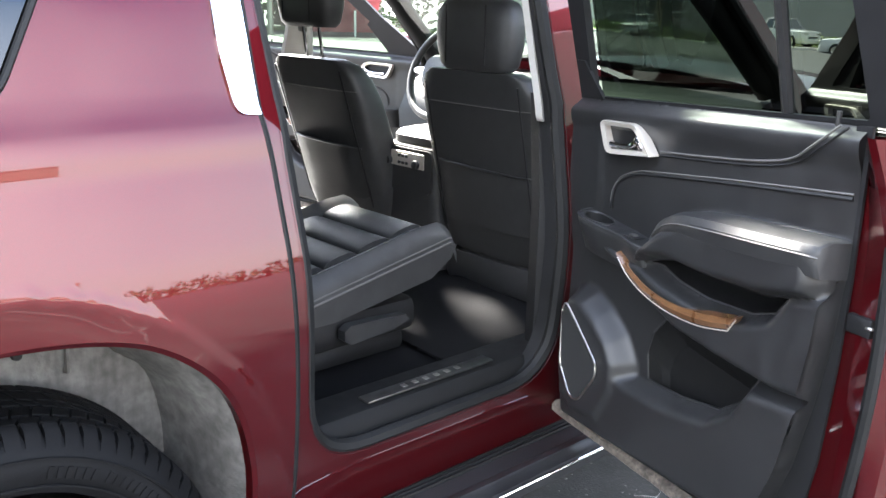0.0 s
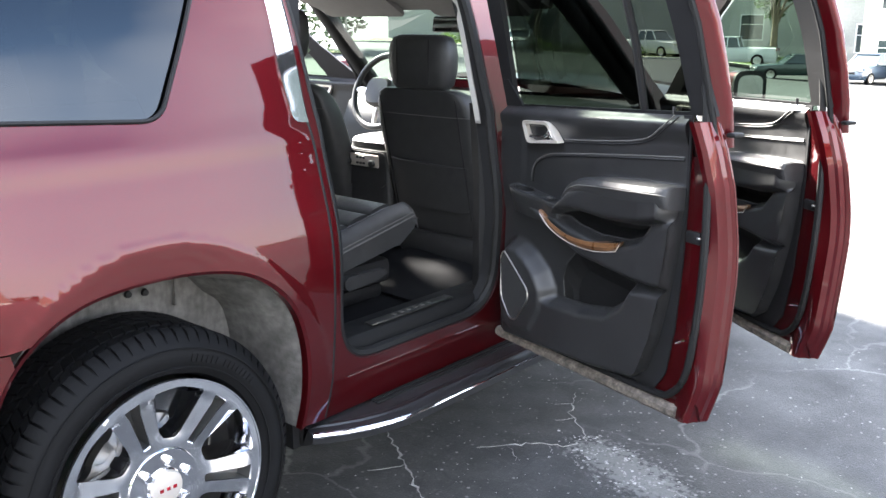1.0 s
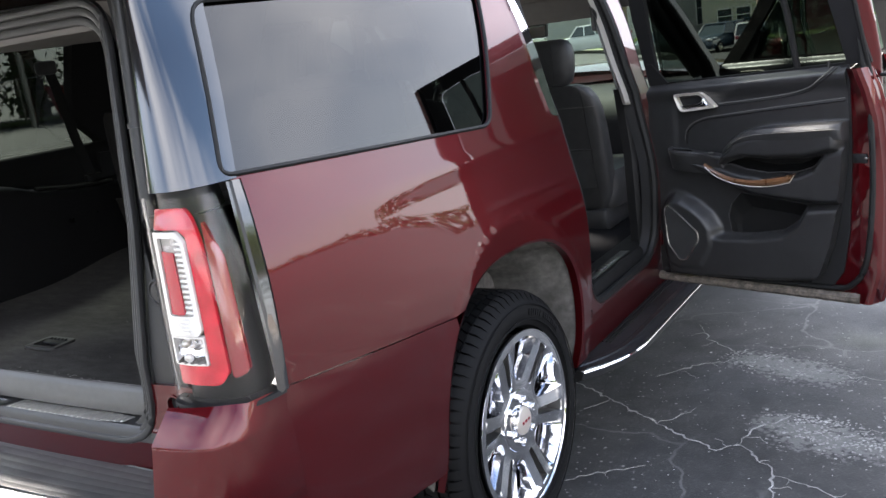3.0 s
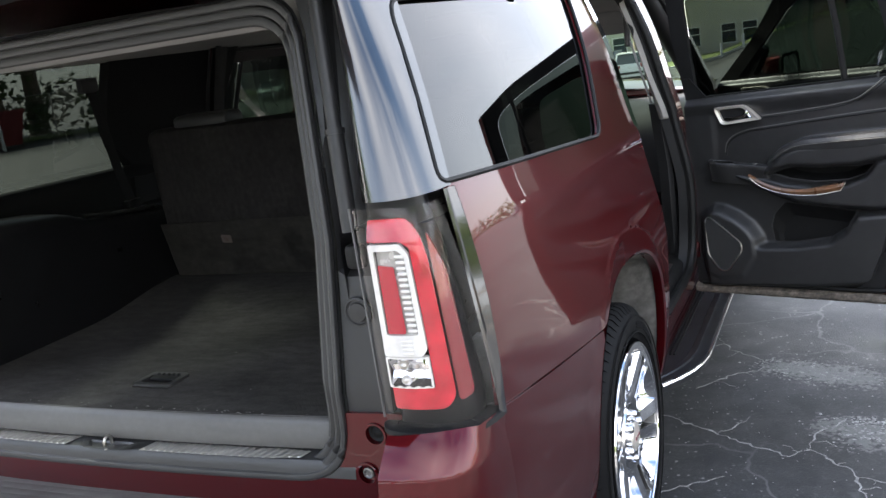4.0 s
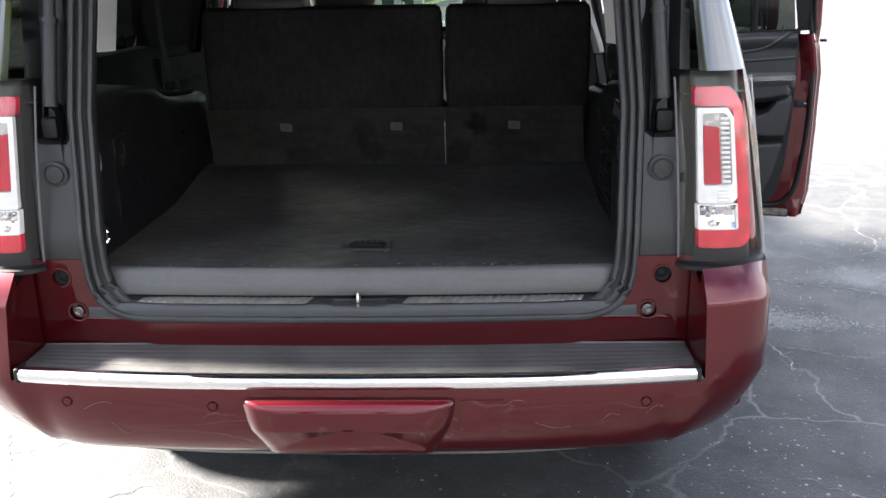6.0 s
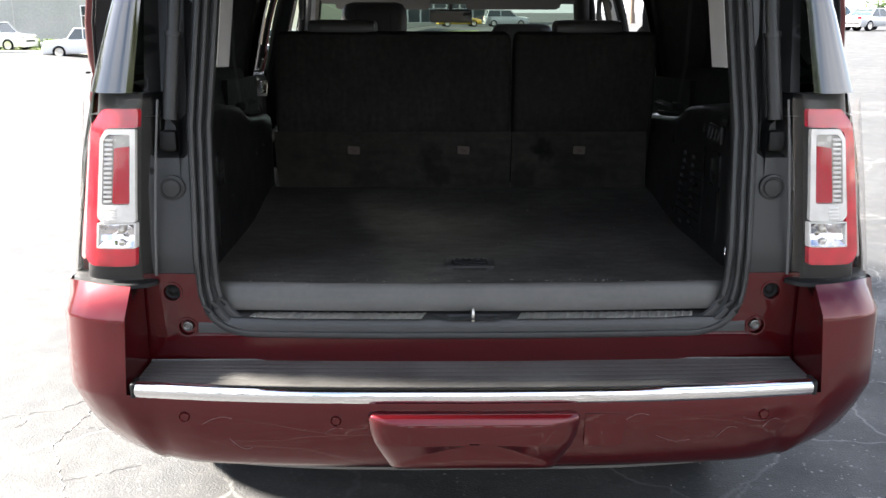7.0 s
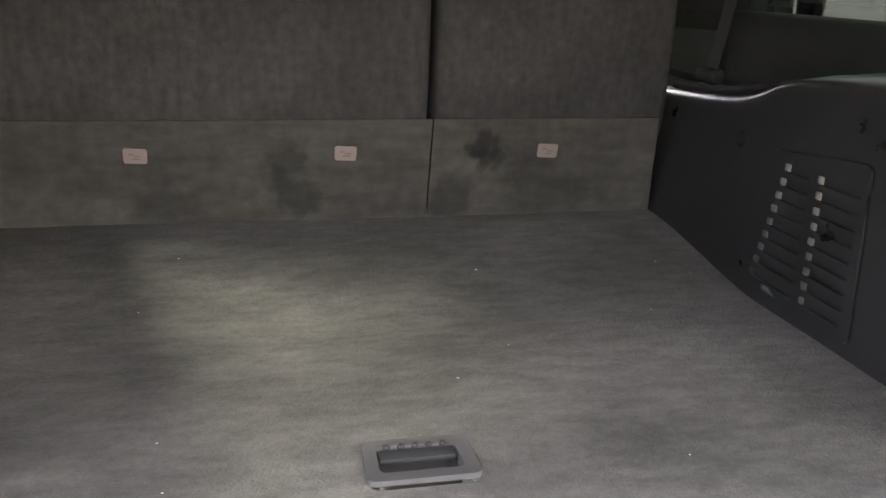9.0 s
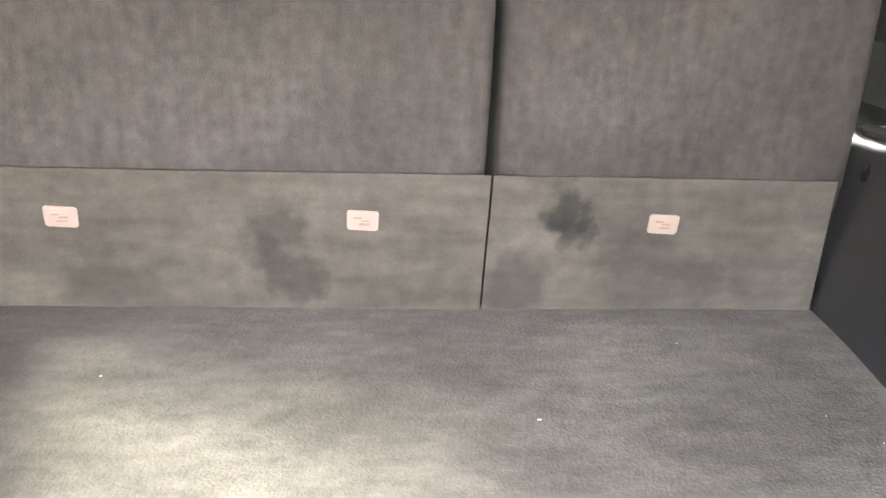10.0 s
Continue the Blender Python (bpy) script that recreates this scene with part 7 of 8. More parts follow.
# ---- ground ----
def asphalt():
    m = bpy.data.materials.new("asphalt")
    m.use_nodes = True
    nt = m.node_tree
    N, Lk = nt.nodes, nt.links
    b = N["Principled BSDF"]
    tc = N.new("ShaderNodeTexCoord")

    def noise_node(scale, detail=5.0, rough=0.5, vec=None):
        n = N.new("ShaderNodeTexNoise")
        n.inputs["Scale"].default_value, n.inputs["Detail"].default_value, n.inputs["Roughness"].default_value = scale, detail, rough
        Lk.new(vec or tc.outputs["Object"], n.inputs["Vector"])
        return n

    def span(sock, a, c, lo=0.0, hi=1.0):
        r = N.new("ShaderNodeMapRange")
        r.inputs["From Min"].default_value, r.inputs["From Max"].default_value = a, c
        r.inputs["To Min"].default_value, r.inputs["To Max"].default_value = lo, hi
        Lk.new(sock, r.inputs["Value"])
        return r.outputs[0]

    def mix(fac, c1, c2):
        x = N.new("ShaderNodeMixRGB")
        Lk.new(fac, x.inputs[0])
        for i, c in ((1, c1), (2, c2)):
            if isinstance(c, tuple):
                x.inputs[i].default_value = (*c, 1)
            else:
                Lk.new(c, x.inputs[i])
        return x.outputs[0]

    big, mid, grit = noise_node(0.35, 4), noise_node(3.0, 5), noise_node(120.0, 3)
    base = mix(span(big.outputs["Fac"], 0.35, 0.65), (0.021, 0.021, 0.0206), (0.040, 0.0395, 0.038))
    base = mix(span(mid.outputs["Fac"], 0.4, 0.75, 0, 0.5), base, (0.052, 0.051, 0.048))
    base = mix(span(grit.outputs["Fac"], 0.45, 0.75, 0, 0.5), base, (0.018, 0.018, 0.0185))
    stone, worn = noise_node(48.0, 4, 0.65), noise_node(9.0, 4)
    base = mix(span(stone.outputs["Fac"], 0.54, 0.70, 0, 0.7), base, (0.078, 0.077, 0.073))
    base = mix(span(worn.outputs["Fac"], 0.55, 0.40, 0, 0.5), base, (0.015, 0.015, 0.0155))
    # scattered pale grit
    vo = N.new("ShaderNodeTexVoronoi")
    vo.inputs["Scale"].default_value = 22.0
    Lk.new(tc.outputs["Object"], vo.inputs["Vector"])
    patch = noise_node(1.6, 3)
    dot = N.new("ShaderNodeMath")
    dot.operation = "MULTIPLY"
    Lk.new(span(vo.outputs["Distance"], 0.17, 0.09), dot.inputs[0])
    Lk.new(span(patch.outputs["Fac"], 0.46, 0.60), dot.inputs[1])
    base = mix(dot.outputs[0], base, (0.22, 0.215, 0.20))
    # fine hairline cracks
    warp = noise_node(2.2, 4)
    wv = N.new("ShaderNodeVectorMath")
    wv.operation = "ADD"
    Lk.new(tc.outputs["Object"], wv.inputs[0])
    sc = N.new("ShaderNodeVectorMath")
    sc.operation = "SCALE"
    sc.inputs["Scale"].default_value = 0.45
    Lk.new(warp.outputs["Color"], sc.inputs[0])
    Lk.new(sc.outputs[0], wv.inputs[1])
    v2 = N.new("ShaderNodeTexVoronoi")
    v2.feature = "DISTANCE_TO_EDGE"
    v2.inputs["Scale"].default_value = 1.15
    Lk.new(wv.outputs[0], v2.inputs["Vector"])
    gate2 = noise_node(0.6, 2)
    line = N.new("ShaderNodeMath")
    line.operation = "MULTIPLY"
    Lk.new(span(v2.outputs["Distance"], 0.012, 0.003), line.inputs[0])
    Lk.new(span(gate2.outputs["Fac"], 0.40, 0.56, 0, 0.65), line.inputs[1])
    base = mix(line.outputs[0], base, (0.16, 0.157, 0.148))
    v3 = N.new("ShaderNodeTexVoronoi")
    v3.feature = "DISTANCE_TO_EDGE"
    v3.inputs["Scale"].default_value = 3.4
    Lk.new(wv.outputs[0], v3.inputs["Vector"])
    dark = N.new("ShaderNodeMath")
    dark.operation = "MULTIPLY"
    Lk.new(span(v3.outputs["Distance"], 0.016, 0.004), dark.inputs[0])
    Lk.new(span(patch.outputs["Fac"], 0.42, 0.55, 0, 0.75), dark.inputs[1])
    base = mix(dark.outputs[0], base, (0.022, 0.022, 0.022))
    Lk.new(base, b.inputs["Base Color"])
    Lk.new(span(mid.outputs["Fac"], 0.3, 0.7, 0.55, 0.8), b.inputs["Roughness"])
    bp = N.new("ShaderNodeBump")
    bp.inputs["Strength"].default_value, bp.inputs["Distance"].default_value = 0.6, 0.004
    Lk.new(grit.outputs["Fac"], bp.inputs["Height"])
    Lk.new(bp.outputs[0], b.inputs["Normal"])
    return m


ASPHALT = asphalt()
spots(ASPHALT, [(1.26, 2.97, 0.10, 0.7), (1.36, 2.94, 0.12, 0.8), (1.48, 2.90, 0.13, 0.85), (1.60, 2.86, 0.12, 0.7), (1.50, 2.37, 0.10, 0.7), (1.62, 2.32, 0.14, 0.8), (1.76, 2.27, 0.13, 0.7), (1.92, 2.24, 0.10, 0.5), (2.3, 2.9, 0.2, 0.4)], (0.15, 0.147, 0.138), (1, 1, 0), 44, 0.40)
# level where the suv stands, falling gently towards the office and the warehouse
fall = curve1([(-180, 0.0), (-44, 0.0), (-36, -0.4), (-30, -1.0), (-23, -1.15), (-19, -1.7), (-12, -2.1), (-8, -2.3), (-3, -0.9), (0, -0.1), (4, 0.0), (20, 0.1), (26, 0.35), (40, 0.0), (180, 0.0)])


def ground_z(azimuth, dist):
    return fall((azimuth + 180) % 360 - 180) * step01(8, 60, dist)


def at(azimuth, dist, z=0.0):
    a = radians(azimuth)
    return Vector((dist * math.sin(a), dist * math.cos(a), z + ground_z(azimuth, dist)))


bm = bmesh.new()
RINGS = (7.5, 10, 13, 17, 21, 26, 31, 36, 41, 46, 51, 56, 60, 64, 72, 110, 900)
spokes = [[bm.verts.new(at(a, d)) for d in RINGS] for a in range(0, 360, 3)]
for p, q in zip(spokes, spokes[1:] + spokes[:1]):
    for k in range(len(RINGS) - 1):
        bm.faces.new((p[k], p[k + 1], q[k + 1], q[k]))
bm.faces.new([p[0] for p in reversed(spokes)])
bmesh.ops.recalc_face_normals(bm, faces=bm.faces)
tagged(part("ground", bm, ASPHALT, None, "weathered dark asphalt car park with cracks"), "", "ground", "", "structure")
CRACK = material("crack_filling", (0.27, 0.265, 0.25), 0.9, noise=(16, 0.45), fine=(90, 0.3))


def crack(pts, width, seed):
    """A pale crack in the asphalt: a ragged strip, a little sunk at its edges."""
    rnd = random.Random(seed)
    path = []
    for a, b in zip(pts, pts[1:]):
        a, b = Vector((*a, 0)), Vector((*b, 0))
        n = max(2, int((b - a).length / 0.02))
        side_v = Vector((-(b - a).y, (b - a).x, 0)).normalized()
        for k in range(n):
            path.append(a.lerp(b, k / n) + side_v * (0.020 * noise.noise(Vector((a.x + k * 0.45, seed, 0))) + rnd.uniform(-0.007, 0.007)))
    bm = bmesh.new()
    rows = []
    for i, p in enumerate(path):
        d = (path[min(i + 1, len(path) - 1)] - path[max(i - 1, 0)]).normalized()
        s = Vector((-d.y, d.x, 0))
        w = width * max(0.12, 0.6 + 0.9 * noise.noise(Vector((i * 0.35, seed, 2)))) * min(1, i / 4 + 0.2, (len(path) - 1 - i) / 4 + 0.2)
        rows.append([p + s * w + Vector((0, 0, 0.0012)), p + Vector((0, 0, 0.0028)), p - s * w + Vector((0, 0, 0.0012))])
    loft(bm, rows, False, False)
    return part("crack", bm, CRACK, CRACKS)


CRACKS = tagged(empty("asphalt_cracks"), "pale cracks and crumbled patches in dark asphalt", "crack", "", "stuff")
for i, (pts, w) in enumerate((
    ([(0.58, 2.57), (0.904, 2.363), (1.16, 2.195), (1.343, 2.099), (1.403, 2.165)], 0.009),
    ([(1.403, 2.165), (1.438, 2.315), (1.493, 2.368), (1.558, 2.477)], 0.009),
    ([(1.403, 2.165), (1.448, 2.132), (1.572, 1.986), (1.60, 1.80), (1.57, 1.70)], 0.009),
    ([(0.93, 2.69), (1.042, 2.844), (1.177, 2.93), (1.214, 2.997)], 0.007),
    ([(0.929, 3.369), (1.036, 3.172), (1.151, 3.075), (1.214, 2.997)], 0.006),
    ([(1.62, 2.88), (1.868, 2.85), (2.015, 2.764), (2.185, 2.703), (2.40, 2.58)], 0.006),
    ([(0.90, 1.72), (0.98, 1.80), (1.075, 1.867), (1.16, 1.92)], 0.006),
    ([(1.066, 1.587), (1.12, 1.50), (1.25, 1.52), (1.339, 1.482)], 0.005),
    ([(1.9, 2.35), (1.86, 2.52), (1.93, 2.62)], 0.004),
    ([(1.577, 1.974), (1.70, 1.94), (1.82, 1.86), (2.0, 1.84)], 0.005),
    ([(-1.3, 0.9), (-1.5, 1.3), (-1.45, 1.8), (-1.7, 2.4)], 0.004),
    ([(-1.9, 1.5), (-1.6, 1.62), (-1.45, 1.8)], 0.004),
    ([(0.5, 0.2), (0.9, 0.5), (1.3, 0.45), (1.6, 0.8)], 0.005),
    ([(-0.6, 0.1), (-1.0, 0.4), (-1.3, 0.9)], 0.004))):
    crack(pts, w * 0.66, i + 3)
    turn = random.Random(40 + i)
    for (ax, ay), (bx, by) in zip(pts, pts[1:]):
        # short side branches
        if turn.random() < 0.75:
            t, side = turn.uniform(0.2, 0.8), turn.choice((-1, 1))
            px, py = ax + (bx - ax) * t, ay + (by - ay) * t
            dx, dy = -(by - ay) * side, (bx - ax) * side
            g = turn.uniform(0.3, 0.8)
            crack([(px, py), (px + dx * g * 0.5 + turn.uniform(-0.03, 0.03), py + dy * g * 0.5 + turn.uniform(-0.03, 0.03)), (px + dx * g, py + dy * g)], w * 0.3, 60 + i)
# crumbled pale patches and loose grit
rnd = random.Random(5)
bm = bmesh.new()


def crumb(x, y, r):
    vs = [bm.verts.new((x + r * math.cos(a) * rnd.uniform(0.6, 1.2), y + r * math.sin(a) * rnd.uniform(0.6, 1.2), 0.0012)) for a in (0, 1.25, 2.5, 3.8, 5.0)]
    top = bm.verts.new((x, y, 0.002 + r * 0.25))
    for a, b in zip(vs, vs[1:] + vs[:1]):
        bm.faces.new((a, b, top))


for (x0, y0), (x1, y1), spread, count in (((1.20, 2.99), (1.62, 2.86), 0.060, 230), ((1.50, 2.36), (1.80, 2.25), 0.065, 230), ((1.55, 2.44), (1.78, 2.42), 0.02, 90), ((1.72, 2.33), (2.1, 2.2), 0.05, 160)):
    for _ in range(count):
        t = rnd.random()
        crumb(x0 + (x1 - x0) * t + rnd.gauss(0, spread), y0 + (y1 - y0) * t + rnd.gauss(0, spread * 1.0), rnd.uniform(0.002, 0.008))
for _ in range(1500):
    crumb(rnd.uniform(0.6, 2.9), rnd.uniform(-0.6, 3.8), rnd.uniform(0.0015, 0.005))
for _ in range(900):
    crumb(rnd.uniform(-2.6, 0.9), rnd.uniform(-1.2, 0.4), rnd.uniform(0.0015, 0.0045))
part("grit", bm, CRACK, CRACKS, smooth=False)


# ---- surroundings ----
CONCRETE = material("pale_concrete", (0.42, 0.42, 0.39), 0.85, noise=(0.4, 0.12), fine=(6, 0.08), bump=(20, 0.2))
TAN = material("tan_render", (0.13, 0.095, 0.075), 0.85, noise=(0.5, 0.1), fine=(8, 0.06))
CREAM = material("cream_render", (0.62, 0.60, 0.52), 0.85, noise=(0.5, 0.08), fine=(8, 0.05))
WHITE = material("white_frame", (0.78, 0.78, 0.76), 0.5, noise=(2, 0.04))
PANE = material("window_pane", (0.03, 0.045, 0.05), 0.06, spec=0.8)
KERB = material("kerb_concrete", (0.48, 0.47, 0.43), 0.85, noise=(3, 0.15))
GRASS = material("grass", (0.10, 0.13, 0.035), 0.95, noise=(1.2, 0.4), fine=(20, 0.3), bump=(30, 1.0), dist=0.03)
BARK = material("bark", (0.16, 0.12, 0.09), 0.9, noise=(6, 0.3), bump=(25, 0.8), dist=0.02)


def leaf_mat(name, c):
    m = material(name, c, 0.55, noise=(1.5, 0.45), fine=(9, 0.3))
    nt = m.node_tree
    b = nt.nodes["Principled BSDF"]
    tl, mx = nt.nodes.new("ShaderNodeBsdfTranslucent"), nt.nodes.new("ShaderNodeMixShader")
    tl.inputs["Color"].default_value = (c[0] * 1.3, c[1] * 1.5, c[2], 1)
    mx.inputs[0].default_value = 0.4
    nt.links.new(b.outputs[0], mx.inputs[1])
    nt.links.new(tl.outputs[0], mx.inputs[2])
    nt.links.new(mx.outputs[0], nt.nodes["Material Output"].inputs[0])
    return m


LEAF = [leaf_mat("leaf_green", (0.080, 0.115, 0.028)), leaf_mat("leaf_olive", (0.105, 0.120, 0.036)), leaf_mat("leaf_dark", (0.042, 0.066, 0.022))]


def building(name, azimuth, dist, width, height, depth, mat, label, panes, joints=0):
    """A flat-roofed block that faces the car park; panes: (x, z, w, h) of framed windows."""
    m = Matrix.Translation(at(azimuth, dist)) @ Matrix.Rotation(radians(-azimuth), 4, "Z")
    b = tagged(empty(name, m), label, "building")
    bm = bmesh.new()
    box(bm, (0, depth / 2, height / 2 - 0.75), (width, depth, height + 1.5))
    wall = part("wall", bm, mat, b, smooth=False)
    bm = bmesh.new()
    box(bm, (0, depth / 2, height + 0.15), (width + 0.3, depth + 0.3, 0.35), 0.03, 1)
    part("roof", bm, WHITE if mat is CREAM else mat if mat is TAN else KERB, b, smooth=False)
    if joints:
        bm = bmesh.new()
        for k in range(1, joints):
            box(bm, (-width / 2 + k * width / joints, -0.01, height / 2), (0.07, 0.05, height))
        box(bm, (0, -0.01, 0.25), (width, 0.06, 0.5))
        part("panel_joint", bm, KERB, b, smooth=False)
    for x, z, w, h in panes:
        win = empty("window", Matrix.Translation((x, 0, z)), b)
        bm = bmesh.new()
        box(bm, (0, -0.03, h / 2), (w, 0.05, h))
        part("pane", bm, PANE, win, smooth=False)
        bm = bmesh.new()
        f = 0.09
        for c, sz in (((-w / 2, -0.06, h / 2), (f, 0.12, h + f)), ((w / 2, -0.06, h / 2), (f, 0.12, h + f)), ((0, -0.06, 0), (w, 0.12, f)), ((0, -0.06, h), (w, 0.12, f)), ((0, -0.06, h * 0.62), (w, 0.10, f * 0.7))):
            box(bm, c, sz)
        part("frame", bm, WHITE, win, smooth=False)
    return b


building("warehouse", -27, 78, 44, 10, 30, CONCRETE, "long pale concrete warehouse with panel joints", [(x, 1.0, 1.8, 2.0) for x in (9, 14)] + [(17.5, 0.05, 1.1, 2.2), (-8, 0.05, 2.8, 3.2)], 7)
building("office_building", -8.5, 74, 15, 8, 20, CREAM, "cream two-storey office with white framed windows", [(-5.8, 0.9, 1.1, 1.5), (-4.4, 0.9, 1.1, 1.5), (-2.05, 0.9, 1.05, 1.5), (-0.83, 0.9, 1.15, 1.5), (0.26, 0.9, 0.65, 1.5), (1.32, 0.9, 1.1, 1.5), (4.0, 0.9, 1.1, 1.5), (5.6, 0.9, 1.1, 1.5)] + [(x, 4.6, 1.5, 1.8) for x in (-5.6, -2.4, 1.0, 4.4)])
building("glazed_showroom", 0.2, 112, 13, 9, 20, CREAM, "showroom with tall white framed glazing", [(-5.6 + k * 1.6, 0.3 + j * 2.9, 1.5, 2.7) for k in range(8) for j in range(3)])
building("far_block", 92, 84, 64, 6.5, 25, TAN, "low tan block beyond the car park", [(-24 + k * 6, 1, 2.4, 2.2) for k in range(9)], 9)


def leaves(bm, centre, radius, count, size, rnd, squash=0.8):
    for _ in range(count):
        d = Vector((rnd.gauss(0, 1), rnd.gauss(0, 1), rnd.gauss(0, 1))).normalized()
        p = Vector(centre) + Vector((d.x, d.y, d.z * squash)) * radius * rnd.uniform(0.55, 1.05)
        a = Vector((rnd.gauss(0, 1), rnd.gauss(0, 1), rnd.gauss(0, 0.6))).normalized()
        b = a.cross(d + Vector((0.01, 0.02, 0.3))).normalized()
        s = size * rnd.uniform(0.6, 1.3)
        vs = [bm.verts.new(p + a * s * u + b * s * v) for u, v in ((-1, 0), (0, -0.55), (1, 0), (0, 0.55))]
        bm.faces.new(vs)


def tree(name, pos, height, spread, seed, label, mat, clumps=26, per=70, size=0.20, trunk=True):
    rnd = random.Random(seed)
    t = tagged(empty(name, Matrix.Translation(pos)), label, "tree")
    bm = bmesh.new()
    th = height * 0.42
    r0 = 0.035 * height
    tube(bm, [(0, 0, -0.1), (0.05, 0.02, th * 0.4), (0.0, 0.1, th)], [r0 * 1.3, r0, r0 * 0.8], 10)
    tips = []
    for k in range(7):
        a = k * 2.4 + rnd.uniform(-0.3, 0.3)
        tip = Vector((math.cos(a) * spread * rnd.uniform(0.45, 0.8), math.sin(a) * spread * rnd.uniform(0.45, 0.8), height * rnd.uniform(0.55, 0.9)))
        midp = Vector((tip.x * 0.35, tip.y * 0.35, th + (tip.z - th) * 0.45))
        tube(bm, [(0, 0.05, th * 0.85), midp, tip], [r0 * 0.55, r0 * 0.35, r0 * 0.10], 7)
        tips.append(tip)
    part("trunk", bm, BARK, t)
    bm = bmesh.new()
    for k in range(clumps):
        c = tips[k % 7] + Vector((rnd.gauss(0, spread * 0.28), rnd.gauss(0, spread * 0.28), rnd.gauss(0, height * 0.10)))
        leaves(bm, c, spread * rnd.uniform(0.18, 0.34), per, size, rnd)
    part("crown", bm, mat, t, smooth=False)
    return t


oak = tree("oak_tree", at(-10.7, 66), 11, 5.2, 3, "broad oak with forked trunk before the office", LEAF[1], 40, 80, 0.22)
small = tree("small_tree", at(-18.8, 67), 7.5, 2.3, 8, "small dark tree before the pale warehouse", LEAF[2], 24, 70, 0.18)
copy_thing(small, Matrix.Translation(at(-33, 71)) @ Matrix.Rotation(2, 4, "Z"))
# tree belts beyond the car park
beltA = tree("belt_tree", at(-48, 50), 12, 4.6, 21, "dense green tree in the belt beyond the fence", LEAF[0], 46, 80, 0.26)
beltB = tree("belt_tree", at(-56, 52), 10.5, 4.8, 22, "dense olive tree in the belt beyond the fence", LEAF[1], 46, 80, 0.26)
rnd = random.Random(12)
for o in (beltA, beltB):
    tagged(o, group="trees beyond the fence")
for k in range(46):
    azm = -50 - k * 4.4 + rnd.uniform(-1, 1)
    copy_thing((beltA, beltB)[k % 2], Matrix.Translation(at(azm, 50 + rnd.uniform(-2, 7))) @ Matrix.Rotation(rnd.uniform(0, 6), 4, "Z"))
for k in range(22):
    azm = 4 + k * 8.2 + rnd.uniform(-2, 2)
    if azm > 16:
        continue
    copy_thing((beltA, beltB)[k % 2], Matrix.Translation(at(azm, 122 + rnd.uniform(-6, 14) + (120 if azm > 28 else 0))) @ Matrix.Rotation(rnd.uniform(0, 6), 4, "Z"))
bm = bmesh.new()
for k in range(150):
    leaves(bm, at(26 + k, 185 + rnd.uniform(-5, 5), rnd.uniform(0.8, 2.6)), rnd.uniform(2.2, 3.4), 70, 0.7, rnd)
tagged(part("far_woods", bm, LEAF[2], None, "low distant line of dark green woods", False), "", "trees", "", "stuff")
# undergrowth below the belt
bm = bmesh.new()
for k in range(150):
    p = at(-44 - k * 0.62, 46 + rnd.uniform(-0.8, 2.5), rnd.uniform(0.5, 2.6))
    leaves(bm, p, rnd.uniform(0.8, 1.6), 60, 0.20, rnd)
tagged(part("undergrowth", bm, LEAF[2], None, "dark green undergrowth along the fence", False), "", "bushes", "", "stuff")
bm = bmesh.new()
for k in range(60):
    p = at(-14 - k * 0.42, 67.5, 0.45)
    leaves(bm, p, 0.7, 50, 0.14, rnd, 0.6)
tagged(part("hedge", bm, LEAF[0], None, "low clipped hedge before the warehouse", False), "", "hedge", "", "stuff")

# verge, kerb and bollards towards the buildings
bm = bmesh.new()
loft(bm, [[at(a, d, 0.10) for d in (64, 72)] for a in range(-45, 4, 3)], False, False)
tagged(part("verge", bm, GRASS, None, "dry grass verge behind the kerb"), "", "grass", "", "structure")
bm = bmesh.new()
loft(bm, [[at(a, 63.8, 0.0), at(a, 63.82, 0.14), at(a, 64.1, 0.15), at(a, 64.12, 0.0)] for a in range(-45, 4, 3)], False, False)
tagged(part("kerb", bm, KERB, None, "pale concrete kerb"), "", "kerb", "", "structure")
bm = bmesh.new()
loft(bm, [[at(a, d, 0.06) for d in (41.0, 47)] for a in range(-160, -42, 4)], False, False)
tagged(part("verge", bm, GRASS, None, "grass verge below the fence"), "", "grass", "", "structure")
bollard = None
for k in range(9):
    p = at(-13.5 + k * 1.3, 63.0)
    if bollard is None:
        bm = bmesh.new()
        tube(bm, [(0, 0, 0), (0, 0, 0.85), (0, 0, 0.92)], [0.08, 0.08, 0.05], 10)
        bollard = tagged(part("bollard", bm, WHITE, None, "white painted bollard on the kerb line"), "", "bollard", "white bollards")
        bollard.matrix_basis = Matrix.Translation(p)
    else:
        copy_thing(bollard, Matrix.Translation(p))

# fence, skip, pole and rack on the driver's side
fence = tagged(empty("wire_fence"), "grey chain link fence before the trees", "fence")
bm = bmesh.new()
tube(bm, [(0, 0, 0), (0, 0, 2.0)], 0.04, 8)
post = part("post", bm, STEEL, fence)
post.matrix_basis = Matrix.Translation(at(-44, 42))
for k in range(1, 40):
    o = new("post", post.data)
    o.parent = fence
    o.matrix_basis = Matrix.Translation(at(-44 - k * 3, 42))
bm = bmesh.new()
for z in [0.05 + j * 0.12 for j in range(17)]:
    tube(bm, [at(-44 - k * 3, 42, z) for k in range(40)], 0.005 if z < 1.9 else 0.02, 4)
tagged(part("wires", bm, STEEL, fence), kind="stuff")
SKIP_RED = material("faded_red", (0.22, 0.03, 0.03), 0.6, noise=(2, 0.25))
m = Matrix.Translation(at(-51.5, 38)) @ Matrix.Rotation(radians(51.5), 4, "Z")
